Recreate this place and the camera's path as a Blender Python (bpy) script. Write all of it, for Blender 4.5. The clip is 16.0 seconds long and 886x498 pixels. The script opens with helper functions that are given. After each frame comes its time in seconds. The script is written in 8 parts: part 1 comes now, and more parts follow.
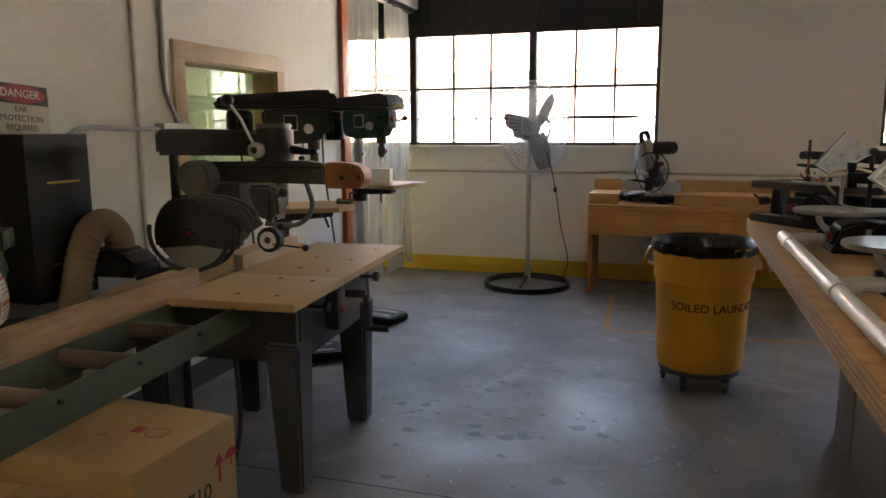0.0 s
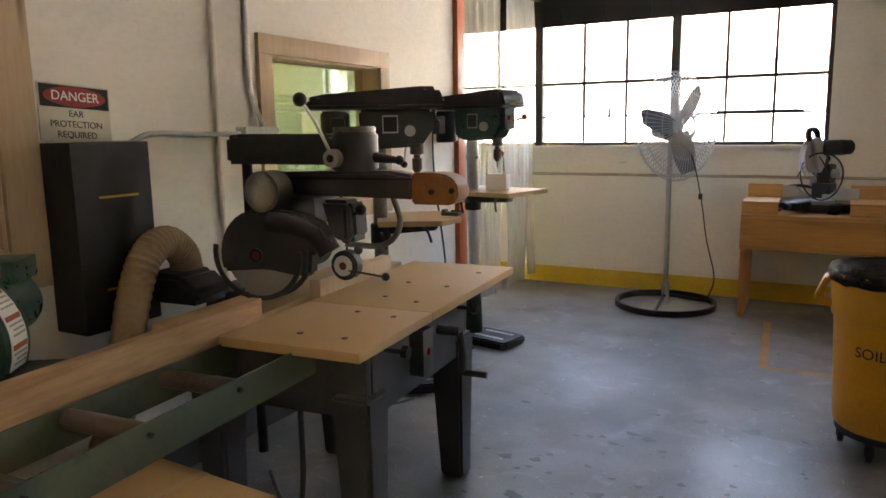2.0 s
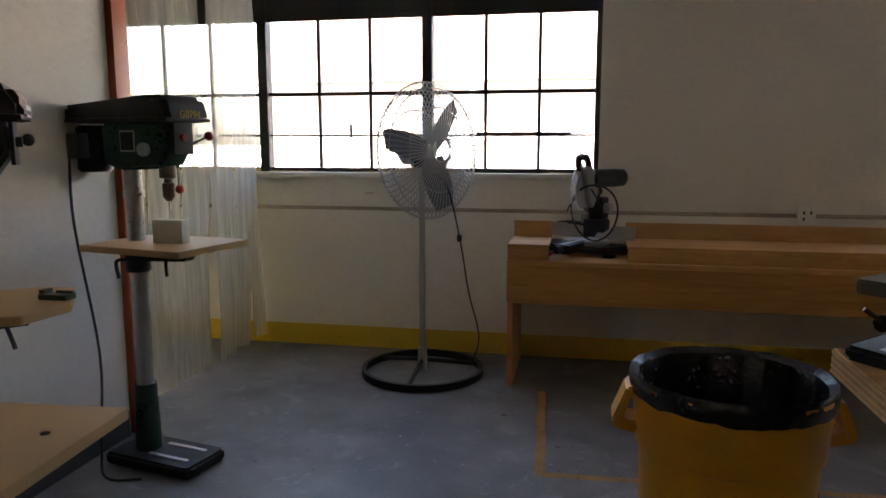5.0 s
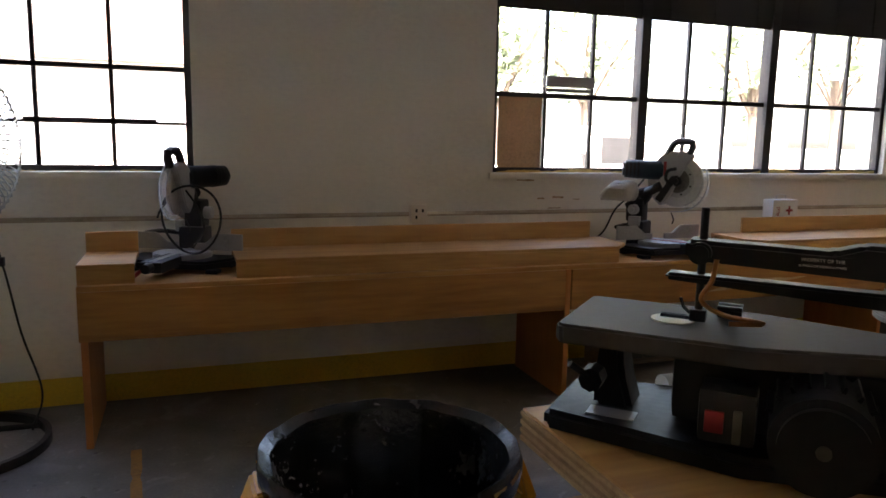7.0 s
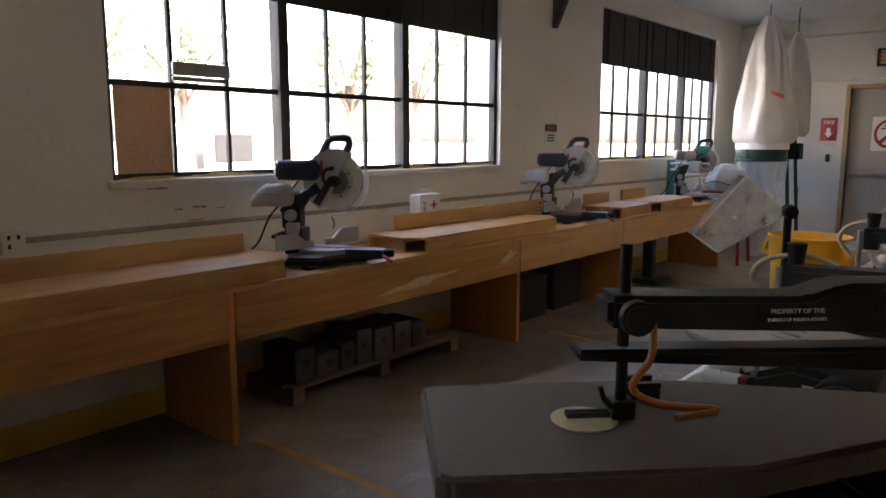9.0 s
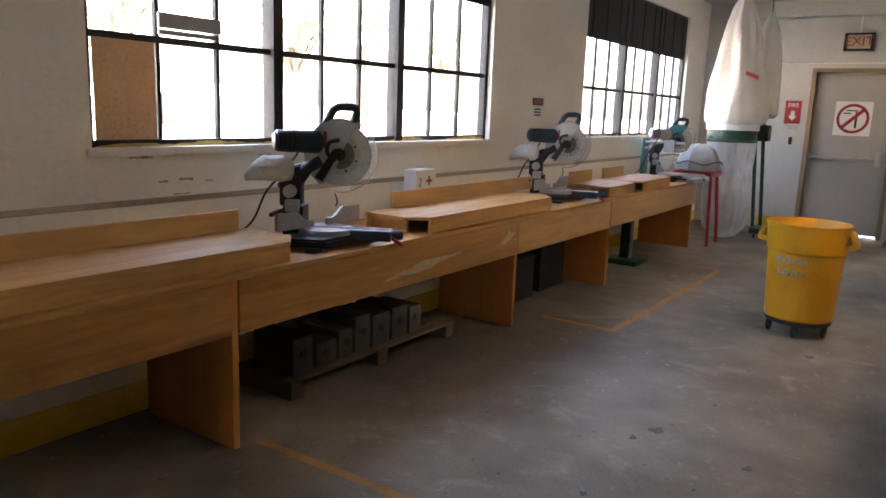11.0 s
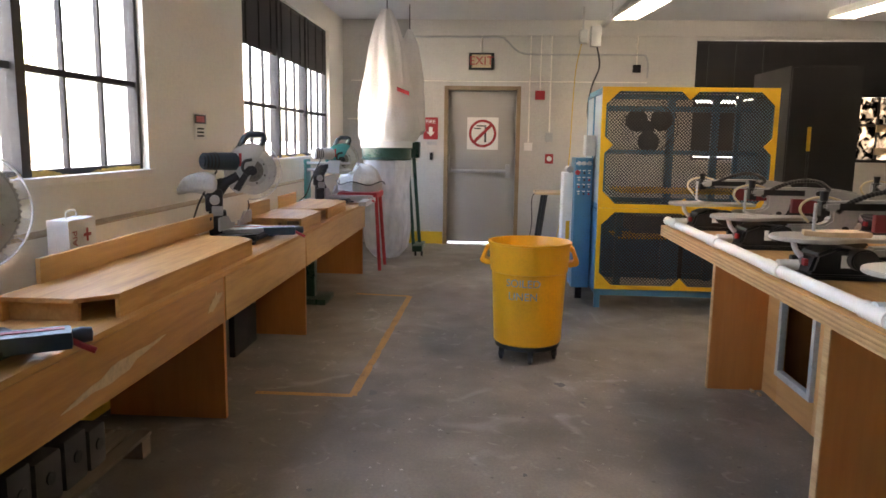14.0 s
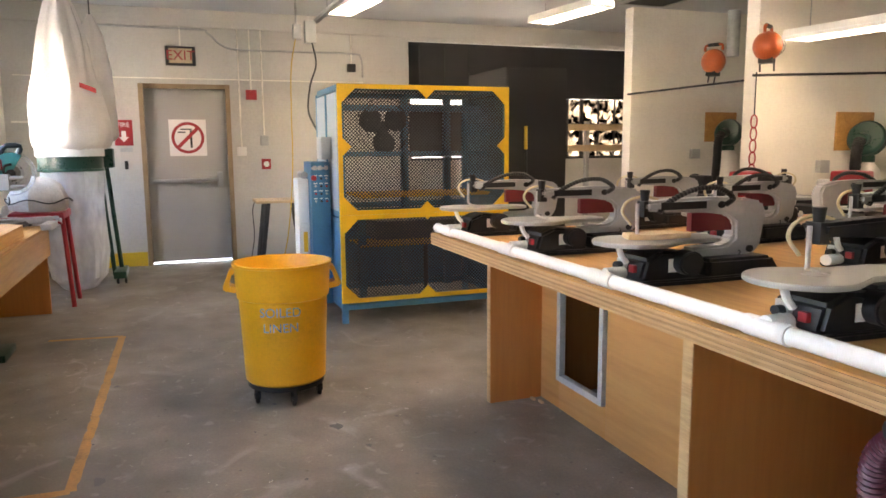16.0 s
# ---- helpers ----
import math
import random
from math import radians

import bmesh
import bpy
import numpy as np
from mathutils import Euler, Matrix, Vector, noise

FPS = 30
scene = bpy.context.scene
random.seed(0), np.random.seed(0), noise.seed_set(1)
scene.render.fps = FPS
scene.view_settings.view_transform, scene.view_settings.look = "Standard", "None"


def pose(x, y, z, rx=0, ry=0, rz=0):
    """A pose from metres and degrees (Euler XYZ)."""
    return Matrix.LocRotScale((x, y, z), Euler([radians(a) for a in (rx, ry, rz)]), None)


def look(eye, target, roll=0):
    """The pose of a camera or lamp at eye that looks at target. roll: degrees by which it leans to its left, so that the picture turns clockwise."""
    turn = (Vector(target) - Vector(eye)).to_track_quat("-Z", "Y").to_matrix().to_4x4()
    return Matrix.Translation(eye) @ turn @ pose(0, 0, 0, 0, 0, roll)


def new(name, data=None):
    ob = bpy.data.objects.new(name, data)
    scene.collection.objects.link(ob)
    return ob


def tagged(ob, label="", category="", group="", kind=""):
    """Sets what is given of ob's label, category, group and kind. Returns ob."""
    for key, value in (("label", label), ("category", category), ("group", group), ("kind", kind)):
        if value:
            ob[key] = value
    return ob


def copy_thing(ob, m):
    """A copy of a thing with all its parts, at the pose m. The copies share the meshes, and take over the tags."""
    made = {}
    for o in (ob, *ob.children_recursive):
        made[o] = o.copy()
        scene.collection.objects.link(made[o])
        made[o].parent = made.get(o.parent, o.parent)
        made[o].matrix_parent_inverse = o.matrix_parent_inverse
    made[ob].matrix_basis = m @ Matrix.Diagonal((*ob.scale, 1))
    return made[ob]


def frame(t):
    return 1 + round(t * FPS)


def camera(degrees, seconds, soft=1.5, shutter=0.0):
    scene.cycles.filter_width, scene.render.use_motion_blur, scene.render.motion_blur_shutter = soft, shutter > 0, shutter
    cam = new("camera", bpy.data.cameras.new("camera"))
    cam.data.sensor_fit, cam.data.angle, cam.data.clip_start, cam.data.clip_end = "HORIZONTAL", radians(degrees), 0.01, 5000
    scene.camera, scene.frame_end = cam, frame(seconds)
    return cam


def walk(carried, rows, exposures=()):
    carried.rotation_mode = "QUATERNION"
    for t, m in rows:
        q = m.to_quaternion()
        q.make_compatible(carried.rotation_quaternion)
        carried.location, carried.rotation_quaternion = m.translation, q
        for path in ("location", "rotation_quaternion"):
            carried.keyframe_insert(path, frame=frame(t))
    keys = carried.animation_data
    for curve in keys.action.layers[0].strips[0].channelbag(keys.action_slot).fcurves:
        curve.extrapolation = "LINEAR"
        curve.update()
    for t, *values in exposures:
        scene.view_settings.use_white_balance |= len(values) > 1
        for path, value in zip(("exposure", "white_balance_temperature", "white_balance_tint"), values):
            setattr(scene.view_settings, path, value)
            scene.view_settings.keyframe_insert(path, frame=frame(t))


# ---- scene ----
cam = camera(62.7, 16.0, 1.6)
PATH = [
    (0, (0.277, 0.384, 1.389), (-0.325, 2.264, 1.067), -0.2),
    (0.5, (0.244, 0.46, 1.384), (-0.566, 2.245, 0.987), -0.7),
    (1, (0.275, 0.641, 1.391), (-0.709, 2.347, 1.042), 0.3),
    (1.5, (0.261, 0.787, 1.386), (-0.815, 2.425, 0.989), -1.1),
    (2, (0.164, 0.976, 1.404), (-0.774, 2.713, 1.08), -0.9),
    (2.5, (0.142, 1.163, 1.398), (-0.712, 2.941, 1.067), -2.7),
    (3, (0.181, 1.436, 1.408), (-0.71, 3.209, 1.162), -0.9),
    (3.2, (0.166, 1.541, 1.386), (-0.736, 3.307, 1.127), -1.3),
    (5.3, (0.015, 2.499, 1.449), (-0.121, 4.476, 1.181), -1.1),
    (5.5, (0.005, 2.558, 1.436), (0.061, 4.543, 1.203), -2.2),
    (6, (-0.043, 2.698, 1.428), (0.373, 4.636, 1.163), -2.5),
    (6.5, (-0.015, 2.884, 1.428), (0.526, 4.791, 1.167), -0.2),
    (7, (0.046, 3.089, 1.444), (0.712, 4.952, 1.146), 1.1),
    (7.5, (-0.009, 3.289, 1.432), (1.001, 4.989, 1.129), -0.6),
    (8, (-0.045, 3.435, 1.434), (1.208, 4.961, 1.113), 0.0),
    (8.5, (0.047, 3.584, 1.44), (1.436, 4.99, 1.135), -0.1),
    (9, (0.146, 3.725, 1.449), (1.663, 4.994, 1.153), 0.1),
    (9.2, (0.167, 3.702, 1.449), (1.718, 4.924, 1.133), 1.3),
    (11.3, (0.137, 4.380, 1.468), (1.771, 5.461, 1.064), 1.6),
    (11.5, (0.150, 4.475, 1.464), (1.806, 5.520, 1.043), 0.9),
    (11.75, (0.178, 4.665, 1.444), (1.893, 5.612, 1.054), 0.0),
    (12, (0.338, 4.800, 1.420), (2.112, 5.648, 1.060), -1.1),
    (12.5, (0.46, 4.919, 1.401), (2.274, 5.65, 0.983), -0.2),
    (13, (0.642, 5.021, 1.43), (2.48, 5.717, 1.056), 0.4),
    (13.5, (0.788, 5.107, 1.423), (2.697, 5.612, 1.101), 2.6),
    (14, (0.911, 5.277, 1.436), (2.886, 5.4, 1.141), 0.8),
    (14.5, (1.036, 5.338, 1.418), (3.002, 5.195, 1.081), 1.8),
    (15, (1.221, 5.34, 1.436), (3.177, 4.992, 1.202), 1.7),
    (15.5, (1.398, 5.4, 1.424), (3.321, 4.931, 1.136), 1.7),
    (16, (1.586, 5.524, 1.426), (3.448, 4.85, 1.144), -0.4),
]
EXPO = [(t, e + 0.95, k, 20) for t, e, k in ((0.0, 3.95, 7700), (1.5, 4.45, 7700), (3.0, 4.2, 7700), (5.5, 3.1, 7200), (7.0, 3.3, 7200), (8.5, 3.5, 7300), (9.0, 3.25, 7200), (11.3, 4.0, 7300), (12.5, 3.98, 7300), (13.5, 4.1, 7500), (14.5, 4.25, 7600), (16.0, 4.6, 7700))]
walk(cam, [(t, look(eye, target, roll)) for t, eye, target, roll in PATH], EXPO)

# ---- daylight ----
world = bpy.data.worlds.new("sky")
scene.world = world
world.use_nodes = True
wn = world.node_tree
sky = wn.nodes.new("ShaderNodeTexSky")
sky.sky_type = 'NISHITA'
sky.sun_disc = False
sky.sun_elevation = radians(52)
sky.sun_rotation = radians(200)
sky.dust_density = 4.0
wn.nodes["Background"].inputs["Strength"].default_value = 0.15
wn.links.new(sky.outputs[0], wn.nodes["Background"].inputs["Color"])
sun_data = bpy.data.lights.new("sun", 'SUN')
sun_data.energy = 5.0
sun_data.angle = radians(12)
sun_data.color = (1.0, 0.95, 0.88)
sun_ob = new("sun", sun_data)
sun_ob.matrix_world = look((0, 0, 30), (8, 20, 0))

# ---- materials ----
def mat(name, base, rough=0.5, metal=0.0, var=0.12, scale=6.0, bump=0.05, fine=60.0, tint=None, stretch=(1, 1, 1), spec=0.5, coat=0.0, sheen=0.0):
    m = bpy.data.materials.new(name)
    m.use_nodes = True
    nt = m.node_tree
    b = nt.nodes["Principled BSDF"]
    tc = nt.nodes.new("ShaderNodeTexCoord")
    mp = nt.nodes.new("ShaderNodeMapping")
    mp.inputs["Scale"].default_value = stretch
    nt.links.new(tc.outputs["Object"], mp.inputs[0])
    n1 = nt.nodes.new("ShaderNodeTexNoise")
    n1.inputs["Scale"].default_value = scale
    n1.inputs["Detail"].default_value = 5
    n2 = nt.nodes.new("ShaderNodeTexNoise")
    n2.inputs["Scale"].default_value = fine
    n2.inputs["Detail"].default_value = 4
    for n in (n1, n2):
        nt.links.new(mp.outputs[0], n.inputs["Vector"])
    add = nt.nodes.new("ShaderNodeMath")
    add.operation = 'MULTIPLY_ADD'
    add.inputs[1].default_value = 0.5
    nt.links.new(n2.outputs[0], add.inputs[0])
    half = nt.nodes.new("ShaderNodeMath")
    half.operation = 'MULTIPLY'
    half.inputs[1].default_value = 0.6
    nt.links.new(n1.outputs[0], half.inputs[0])
    nt.links.new(half.outputs[0], add.inputs[2])
    ramp = nt.nodes.new("ShaderNodeValToRGB")
    lo = tint or tuple(c * (1 - 2.2 * var) for c in base)
    hi = tuple(min(1.0, c * (1 + 1.2 * var)) for c in base)
    ramp.color_ramp.elements[0].position = 0.3
    ramp.color_ramp.elements[1].position = 0.75
    ramp.color_ramp.elements[0].color = (*lo, 1)
    ramp.color_ramp.elements[1].color = (*hi, 1)
    mid = ramp.color_ramp.elements.new(0.52)
    mid.color = (*base, 1)
    nt.links.new(add.outputs[0], ramp.inputs[0])
    nt.links.new(ramp.outputs[0], b.inputs["Base Color"])
    rr = nt.nodes.new("ShaderNodeMapRange")
    rr.inputs["From Min"].default_value, rr.inputs["From Max"].default_value = 0.3, 0.75
    rr.inputs["To Min"].default_value = max(0.02, rough - 0.12)
    rr.inputs["To Max"].default_value = min(1.0, rough + 0.1)
    nt.links.new(add.outputs[0], rr.inputs[0])
    nt.links.new(rr.outputs[0], b.inputs["Roughness"])
    b.inputs["Metallic"].default_value = metal
    b.inputs["Specular IOR Level"].default_value = spec
    b.inputs["Coat Weight"].default_value = coat
    b.inputs["Sheen Weight"].default_value = sheen
    if bump:
        bp = nt.nodes.new("ShaderNodeBump")
        bp.inputs["Strength"].default_value = min(1.0, bump * 4)
        bp.inputs["Distance"].default_value = 0.004
        nt.links.new(add.outputs[0], bp.inputs["Height"])
        nt.links.new(bp.outputs[0], b.inputs["Normal"])
    return m

def wood(name, light, dark, along=0, size=9.0, rough=0.5, coat=0.0):
    """Grain lines along one axis, with knots and board-to-board change."""
    m = bpy.data.materials.new(name)
    m.use_nodes = True
    nt = m.node_tree
    b = nt.nodes["Principled BSDF"]
    tc = nt.nodes.new("ShaderNodeTexCoord")
    mp = nt.nodes.new("ShaderNodeMapping")
    s = [size, size, size]
    s[along] = size * 0.09
    mp.inputs["Scale"].default_value = s
    nt.links.new(tc.outputs["Object"], mp.inputs[0])
    n1 = nt.nodes.new("ShaderNodeTexNoise")
    n1.inputs["Scale"].default_value = 1.3
    n1.inputs["Detail"].default_value = 6
    n1.inputs["Distortion"].default_value = 1.2
    wv = nt.nodes.new("ShaderNodeTexNoise")
    wv.inputs["Scale"].default_value = 9.0
    wv.inputs["Detail"].default_value = 5
    for n in (n1, wv):
        nt.links.new(mp.outputs[0], n.inputs["Vector"])
    mix = nt.nodes.new("ShaderNodeMath")
    mix.operation = 'MULTIPLY_ADD'
    mix.inputs[1].default_value = 0.45
    nt.links.new(wv.outputs[0], mix.inputs[0])
    hf = nt.nodes.new("ShaderNodeMath")
    hf.operation = 'MULTIPLY'
    hf.inputs[1].default_value = 0.65
    nt.links.new(n1.outputs[0], hf.inputs[0])
    nt.links.new(hf.outputs[0], mix.inputs[2])
    oi = nt.nodes.new("ShaderNodeObjectInfo")
    rnd = nt.nodes.new("ShaderNodeMath")
    rnd.operation = 'MULTIPLY_ADD'
    rnd.inputs[1].default_value = 0.08
    nt.links.new(oi.outputs["Random"], rnd.inputs[0])
    nt.links.new(mix.outputs[0], rnd.inputs[2])
    ramp = nt.nodes.new("ShaderNodeValToRGB")
    ramp.color_ramp.elements[0].position = 0.36
    ramp.color_ramp.elements[1].position = 0.72
    ramp.color_ramp.elements[0].color = (*dark, 1)
    ramp.color_ramp.elements[1].color = (*light, 1)
    nt.links.new(rnd.outputs[0], ramp.inputs[0])
    # knots
    vo = nt.nodes.new("ShaderNodeTexVoronoi")
    vo.inputs["Scale"].default_value = 0.55
    nt.links.new(mp.outputs[0], vo.inputs["Vector"])
    kr = nt.nodes.new("ShaderNodeValToRGB")
    kr.color_ramp.elements[0].position = 0.03
    kr.color_ramp.elements[1].position = 0.09
    kr.color_ramp.elements[0].color = (0.35, 0.28, 0.22, 1)
    kr.color_ramp.elements[1].color = (1, 1, 1, 1)
    nt.links.new(vo.outputs["Distance"], kr.inputs[0])
    mul = nt.nodes.new("ShaderNodeMix")
    mul.data_type = 'RGBA'
    mul.blend_type = 'MULTIPLY'
    mul.inputs[0].default_value = 1.0
    nt.links.new(ramp.outputs[0], mul.inputs[6])
    nt.links.new(kr.outputs[0], mul.inputs[7])
    nt.links.new(mul.outputs[2], b.inputs["Base Color"])
    b.inputs["Roughness"].default_value = rough
    b.inputs["Coat Weight"].default_value = coat
    bp = nt.nodes.new("ShaderNodeBump")
    bp.inputs["Strength"].default_value = 0.25
    bp.inputs["Distance"].default_value = 0.002
    nt.links.new(mix.outputs[0], bp.inputs["Height"])
    nt.links.new(bp.outputs[0], b.inputs["Normal"])
    return m

def glass(name, color=(1, 1, 1), rough=0.0, alpha=0.0, mirror=0.05):
    """Thin pane: mostly clear, with a weak mirror."""
    m = bpy.data.materials.new(name)
    m.use_nodes = True
    nt = m.node_tree
    nt.nodes.remove(nt.nodes["Principled BSDF"])
    out = nt.nodes["Material Output"]
    tr = nt.nodes.new("ShaderNodeBsdfTransparent")
    tr.inputs[0].default_value = (*color, 1)
    gl = nt.nodes.new("ShaderNodeBsdfGlossy")
    gl.inputs["Roughness"].default_value = max(rough, 0.02)
    mx = nt.nodes.new("ShaderNodeMixShader")
    mx.inputs[0].default_value = mirror
    nt.links.new(tr.outputs[0], mx.inputs[1])
    nt.links.new(gl.outputs[0], mx.inputs[2])
    last = mx
    if alpha:
        df = nt.nodes.new("ShaderNodeBsdfTranslucent")
        df.inputs[0].default_value = (0.85, 0.85, 0.85, 1)
        d2 = nt.nodes.new("ShaderNodeBsdfDiffuse")
        d2.inputs[0].default_value = (0.8, 0.8, 0.8, 1)
        ad = nt.nodes.new("ShaderNodeMixShader")
        ad.inputs[0].default_value = 0.5
        nt.links.new(df.outputs[0], ad.inputs[1])
        nt.links.new(d2.outputs[0], ad.inputs[2])
        m2 = nt.nodes.new("ShaderNodeMixShader")
        n = nt.nodes.new("ShaderNodeTexNoise")
        n.inputs["Scale"].default_value = 7
        mr = nt.nodes.new("ShaderNodeMapRange")
        mr.inputs["To Min"].default_value, mr.inputs["To Max"].default_value = alpha * 0.6, min(1, alpha * 1.4)
        nt.links.new(n.outputs[0], mr.inputs[0])
        nt.links.new(mr.outputs[0], m2.inputs[0])
        nt.links.new(mx.outputs[0], m2.inputs[1])
        nt.links.new(ad.outputs[0], m2.inputs[2])
        last = m2
    nt.links.new(last.outputs[0], out.inputs[0])
    return m

def concrete():
    m = bpy.data.materials.new("concrete floor")
    m.use_nodes = True
    nt = m.node_tree
    b = nt.nodes["Principled BSDF"]
    tc = nt.nodes.new("ShaderNodeTexCoord")
    def noise_at(scale, detail=6, dist=0.0):
        n = nt.nodes.new("ShaderNodeTexNoise")
        n.inputs["Scale"].default_value = scale
        n.inputs["Detail"].default_value = detail
        n.inputs["Distortion"].default_value = dist
        nt.links.new(tc.outputs["Object"], n.inputs["Vector"])
        return n
    def ramp(src, p0, c0, p1, c1):
        r = nt.nodes.new("ShaderNodeValToRGB")
        r.color_ramp.elements[0].position, r.color_ramp.elements[1].position = p0, p1
        r.color_ramp.elements[0].color, r.color_ramp.elements[1].color = (*c0, 1), (*c1, 1)
        nt.links.new(src, r.inputs[0])
        return r
    def mult(a, c, blend='MULTIPLY', f=1.0):
        x = nt.nodes.new("ShaderNodeMix")
        x.data_type, x.blend_type = 'RGBA', blend
        x.inputs[0].default_value = f
        nt.links.new(a, x.inputs[6])
        nt.links.new(c, x.inputs[7])
        return x.outputs[2]
    big = ramp(noise_at(0.55, 6, 0.6).outputs[0], 0.3, (0.115, 0.112, 0.107), 0.72, (0.28, 0.273, 0.26))
    midn = ramp(noise_at(4.0, 8).outputs[0], 0.3, (0.72, 0.71, 0.70), 0.7, (1.08, 1.08, 1.08))
    finen = ramp(noise_at(70, 3).outputs[0], 0.3, (0.86, 0.86, 0.86), 0.7, (1.06, 1.06, 1.06))
    c = mult(mult(big.outputs[0], midn.outputs[0]), finen.outputs[0])
    # the floor tint turns browner from the west bay towards the east, along a wobbly edge
    sx = nt.nodes.new("ShaderNodeSeparateXYZ")
    nt.links.new(tc.outputs["Object"], sx.inputs[0])
    wob = nt.nodes.new("ShaderNodeMath")
    wob.operation = 'MULTIPLY_ADD'
    wob.inputs[1].default_value = 2.4
    nt.links.new(noise_at(0.7, 5).outputs[0], wob.inputs[0])
    nt.links.new(sx.outputs[0], wob.inputs[2])
    mrx = nt.nodes.new("ShaderNodeMapRange")
    mrx.inputs["From Min"].default_value, mrx.inputs["From Max"].default_value = 0.9, 3.0
    nt.links.new(wob.outputs[0], mrx.inputs[0])
    aisle_tint = ramp(mrx.outputs[0], 0.0, (1.0, 1.0, 1.0), 1.0, (1.06, 0.94, 0.78))
    c = mult(c, aisle_tint.outputs[0])
    # worn pale scuffs
    sc = ramp(noise_at(2.2, 9, 1.5).outputs[0], 0.60, (0, 0, 0), 0.74, (0.10, 0.10, 0.10))
    c = mult(c, sc.outputs[0], 'ADD')
    # small dark specks
    vo = nt.nodes.new("ShaderNodeTexVoronoi")
    vo.inputs["Scale"].default_value = 7.0
    nt.links.new(tc.outputs["Object"], vo.inputs["Vector"])
    sp = ramp(vo.outputs["Distance"], 0.045, (0.25, 0.24, 0.23), 0.085, (1, 1, 1))
    c = mult(c, sp.outputs[0], 'MULTIPLY', 0.55)
    # white paint flecks gathered in drifts
    vf = nt.nodes.new("ShaderNodeTexVoronoi")
    vf.inputs["Scale"].default_value = 16.0
    wv = nt.nodes.new("ShaderNodeVectorMath")
    wv.operation = 'MULTIPLY_ADD'
    wv.inputs[1].default_value = (0.06, 0.06, 0.0)
    nt.links.new(noise_at(40, 3).outputs["Color"], wv.inputs[0])
    nt.links.new(tc.outputs["Object"], wv.inputs[2])
    nt.links.new(wv.outputs[0], vf.inputs["Vector"])
    fl = ramp(vf.outputs["Distance"], 0.06, (0.30, 0.29, 0.27), 0.11, (0, 0, 0))
    gate = ramp(noise_at(1.7, 4, 0.8).outputs[0], 0.50, (0, 0, 0), 0.60, (1, 1, 1))
    c = mult(c, mult(fl.outputs[0], gate.outputs[0]), 'ADD')
    # thin long scratches and trodden pale streaks
    sn = noise_at(5.0, 10, 2.5)
    st = ramp(sn.outputs[0], 0.62, (0, 0, 0), 0.70, (0.07, 0.068, 0.064))
    c = mult(c, st.outputs[0], 'ADD')
    nt.links.new(c, b.inputs["Base Color"])
    rr = ramp(noise_at(1.4, 6, 0.5).outputs[0], 0.35, (0.40, 0.40, 0.40), 0.7, (0.64, 0.64, 0.64))
    nt.links.new(rr.outputs[0], b.inputs["Roughness"])
    bp = nt.nodes.new("ShaderNodeBump")
    bp.inputs["Strength"].default_value = 0.25
    bp.inputs["Distance"].default_value = 0.004
    nt.links.new(noise_at(12, 8).outputs[0], bp.inputs["Height"])
    nt.links.new(bp.outputs[0], b.inputs["Normal"])
    return m

def lit(name, color, strength):
    m = bpy.data.materials.new(name)
    m.use_nodes = True
    nt = m.node_tree
    nt.nodes.remove(nt.nodes["Principled BSDF"])
    e = nt.nodes.new("ShaderNodeEmission")
    e.inputs[0].default_value = (*color, 1)
    e.inputs[1].default_value = strength
    nt.links.new(e.outputs[0], nt.nodes["Material Output"].inputs[0])
    return m

M_FLOOR = concrete()
M_WALL = mat("painted wall", (0.82, 0.785, 0.70), 0.6, var=0.05, scale=0.8, fine=25, bump=0.04, stretch=(1, 1, 2.0))
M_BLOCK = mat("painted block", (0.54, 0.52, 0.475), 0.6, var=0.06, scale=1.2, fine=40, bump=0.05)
M_CEIL = mat("ceiling board", (0.66, 0.67, 0.68), 0.8, var=0.05, scale=0.6, fine=30)
M_GREEN = mat("green painted wall", (0.40, 0.48, 0.22), 0.6, var=0.06, scale=1.0)
M_YELLOWBAND = mat("yellow wall paint", (0.66, 0.44, 0.03), 0.5, var=0.14, scale=3)
M_BASE = mat("dark kick paint", (0.06, 0.055, 0.05), 0.7, var=0.2)
M_FRAME = mat("rusty black steel", (0.028, 0.026, 0.026), 0.6, metal=0.2, var=0.3, scale=9)
M_SHADE = mat("black window cover", (0.022, 0.02, 0.019), 0.75, var=0.25, scale=1.5)
M_PANE = glass("window pane", (0.96, 0.97, 0.96))
M_DIRTY = glass("clouded pane", (0.95, 0.96, 0.95), 0.05, 0.12)
def paper(name, base):
    m = mat(name, base, 0.8, var=0.22, scale=3)
    nt = m.node_tree
    b = nt.nodes["Principled BSDF"]
    tl = nt.nodes.new("ShaderNodeBsdfTranslucent")
    tl.inputs[0].default_value = (*base, 1)
    mx = nt.nodes.new("ShaderNodeMixShader")
    mx.inputs[0].default_value = 0.16
    nt.links.new(b.outputs[0], mx.inputs[1])
    nt.links.new(tl.outputs[0], mx.inputs[2])
    nt.links.new(mx.outputs[0], nt.nodes["Material Output"].inputs[0])
    return m
M_PATCH = paper("backlit tan paper", (0.55, 0.38, 0.24))
# brown that paints the ledge's shade line onto its top
M_LEDGESHADE = mat("ledge shade brown", (0.42, 0.35, 0.26), 0.85, var=0.2, scale=5)
M_CREAM = mat("tan paper patch", (0.50, 0.38, 0.24), 0.8, var=0.22, scale=3)
M_FOAM = mat("yellow foam", (0.60, 0.42, 0.12), 0.9, var=0.2, scale=14, bump=0.2)
M_TRIM = wood("pine trim", (0.56, 0.41, 0.25), (0.45, 0.31, 0.18), along=2)
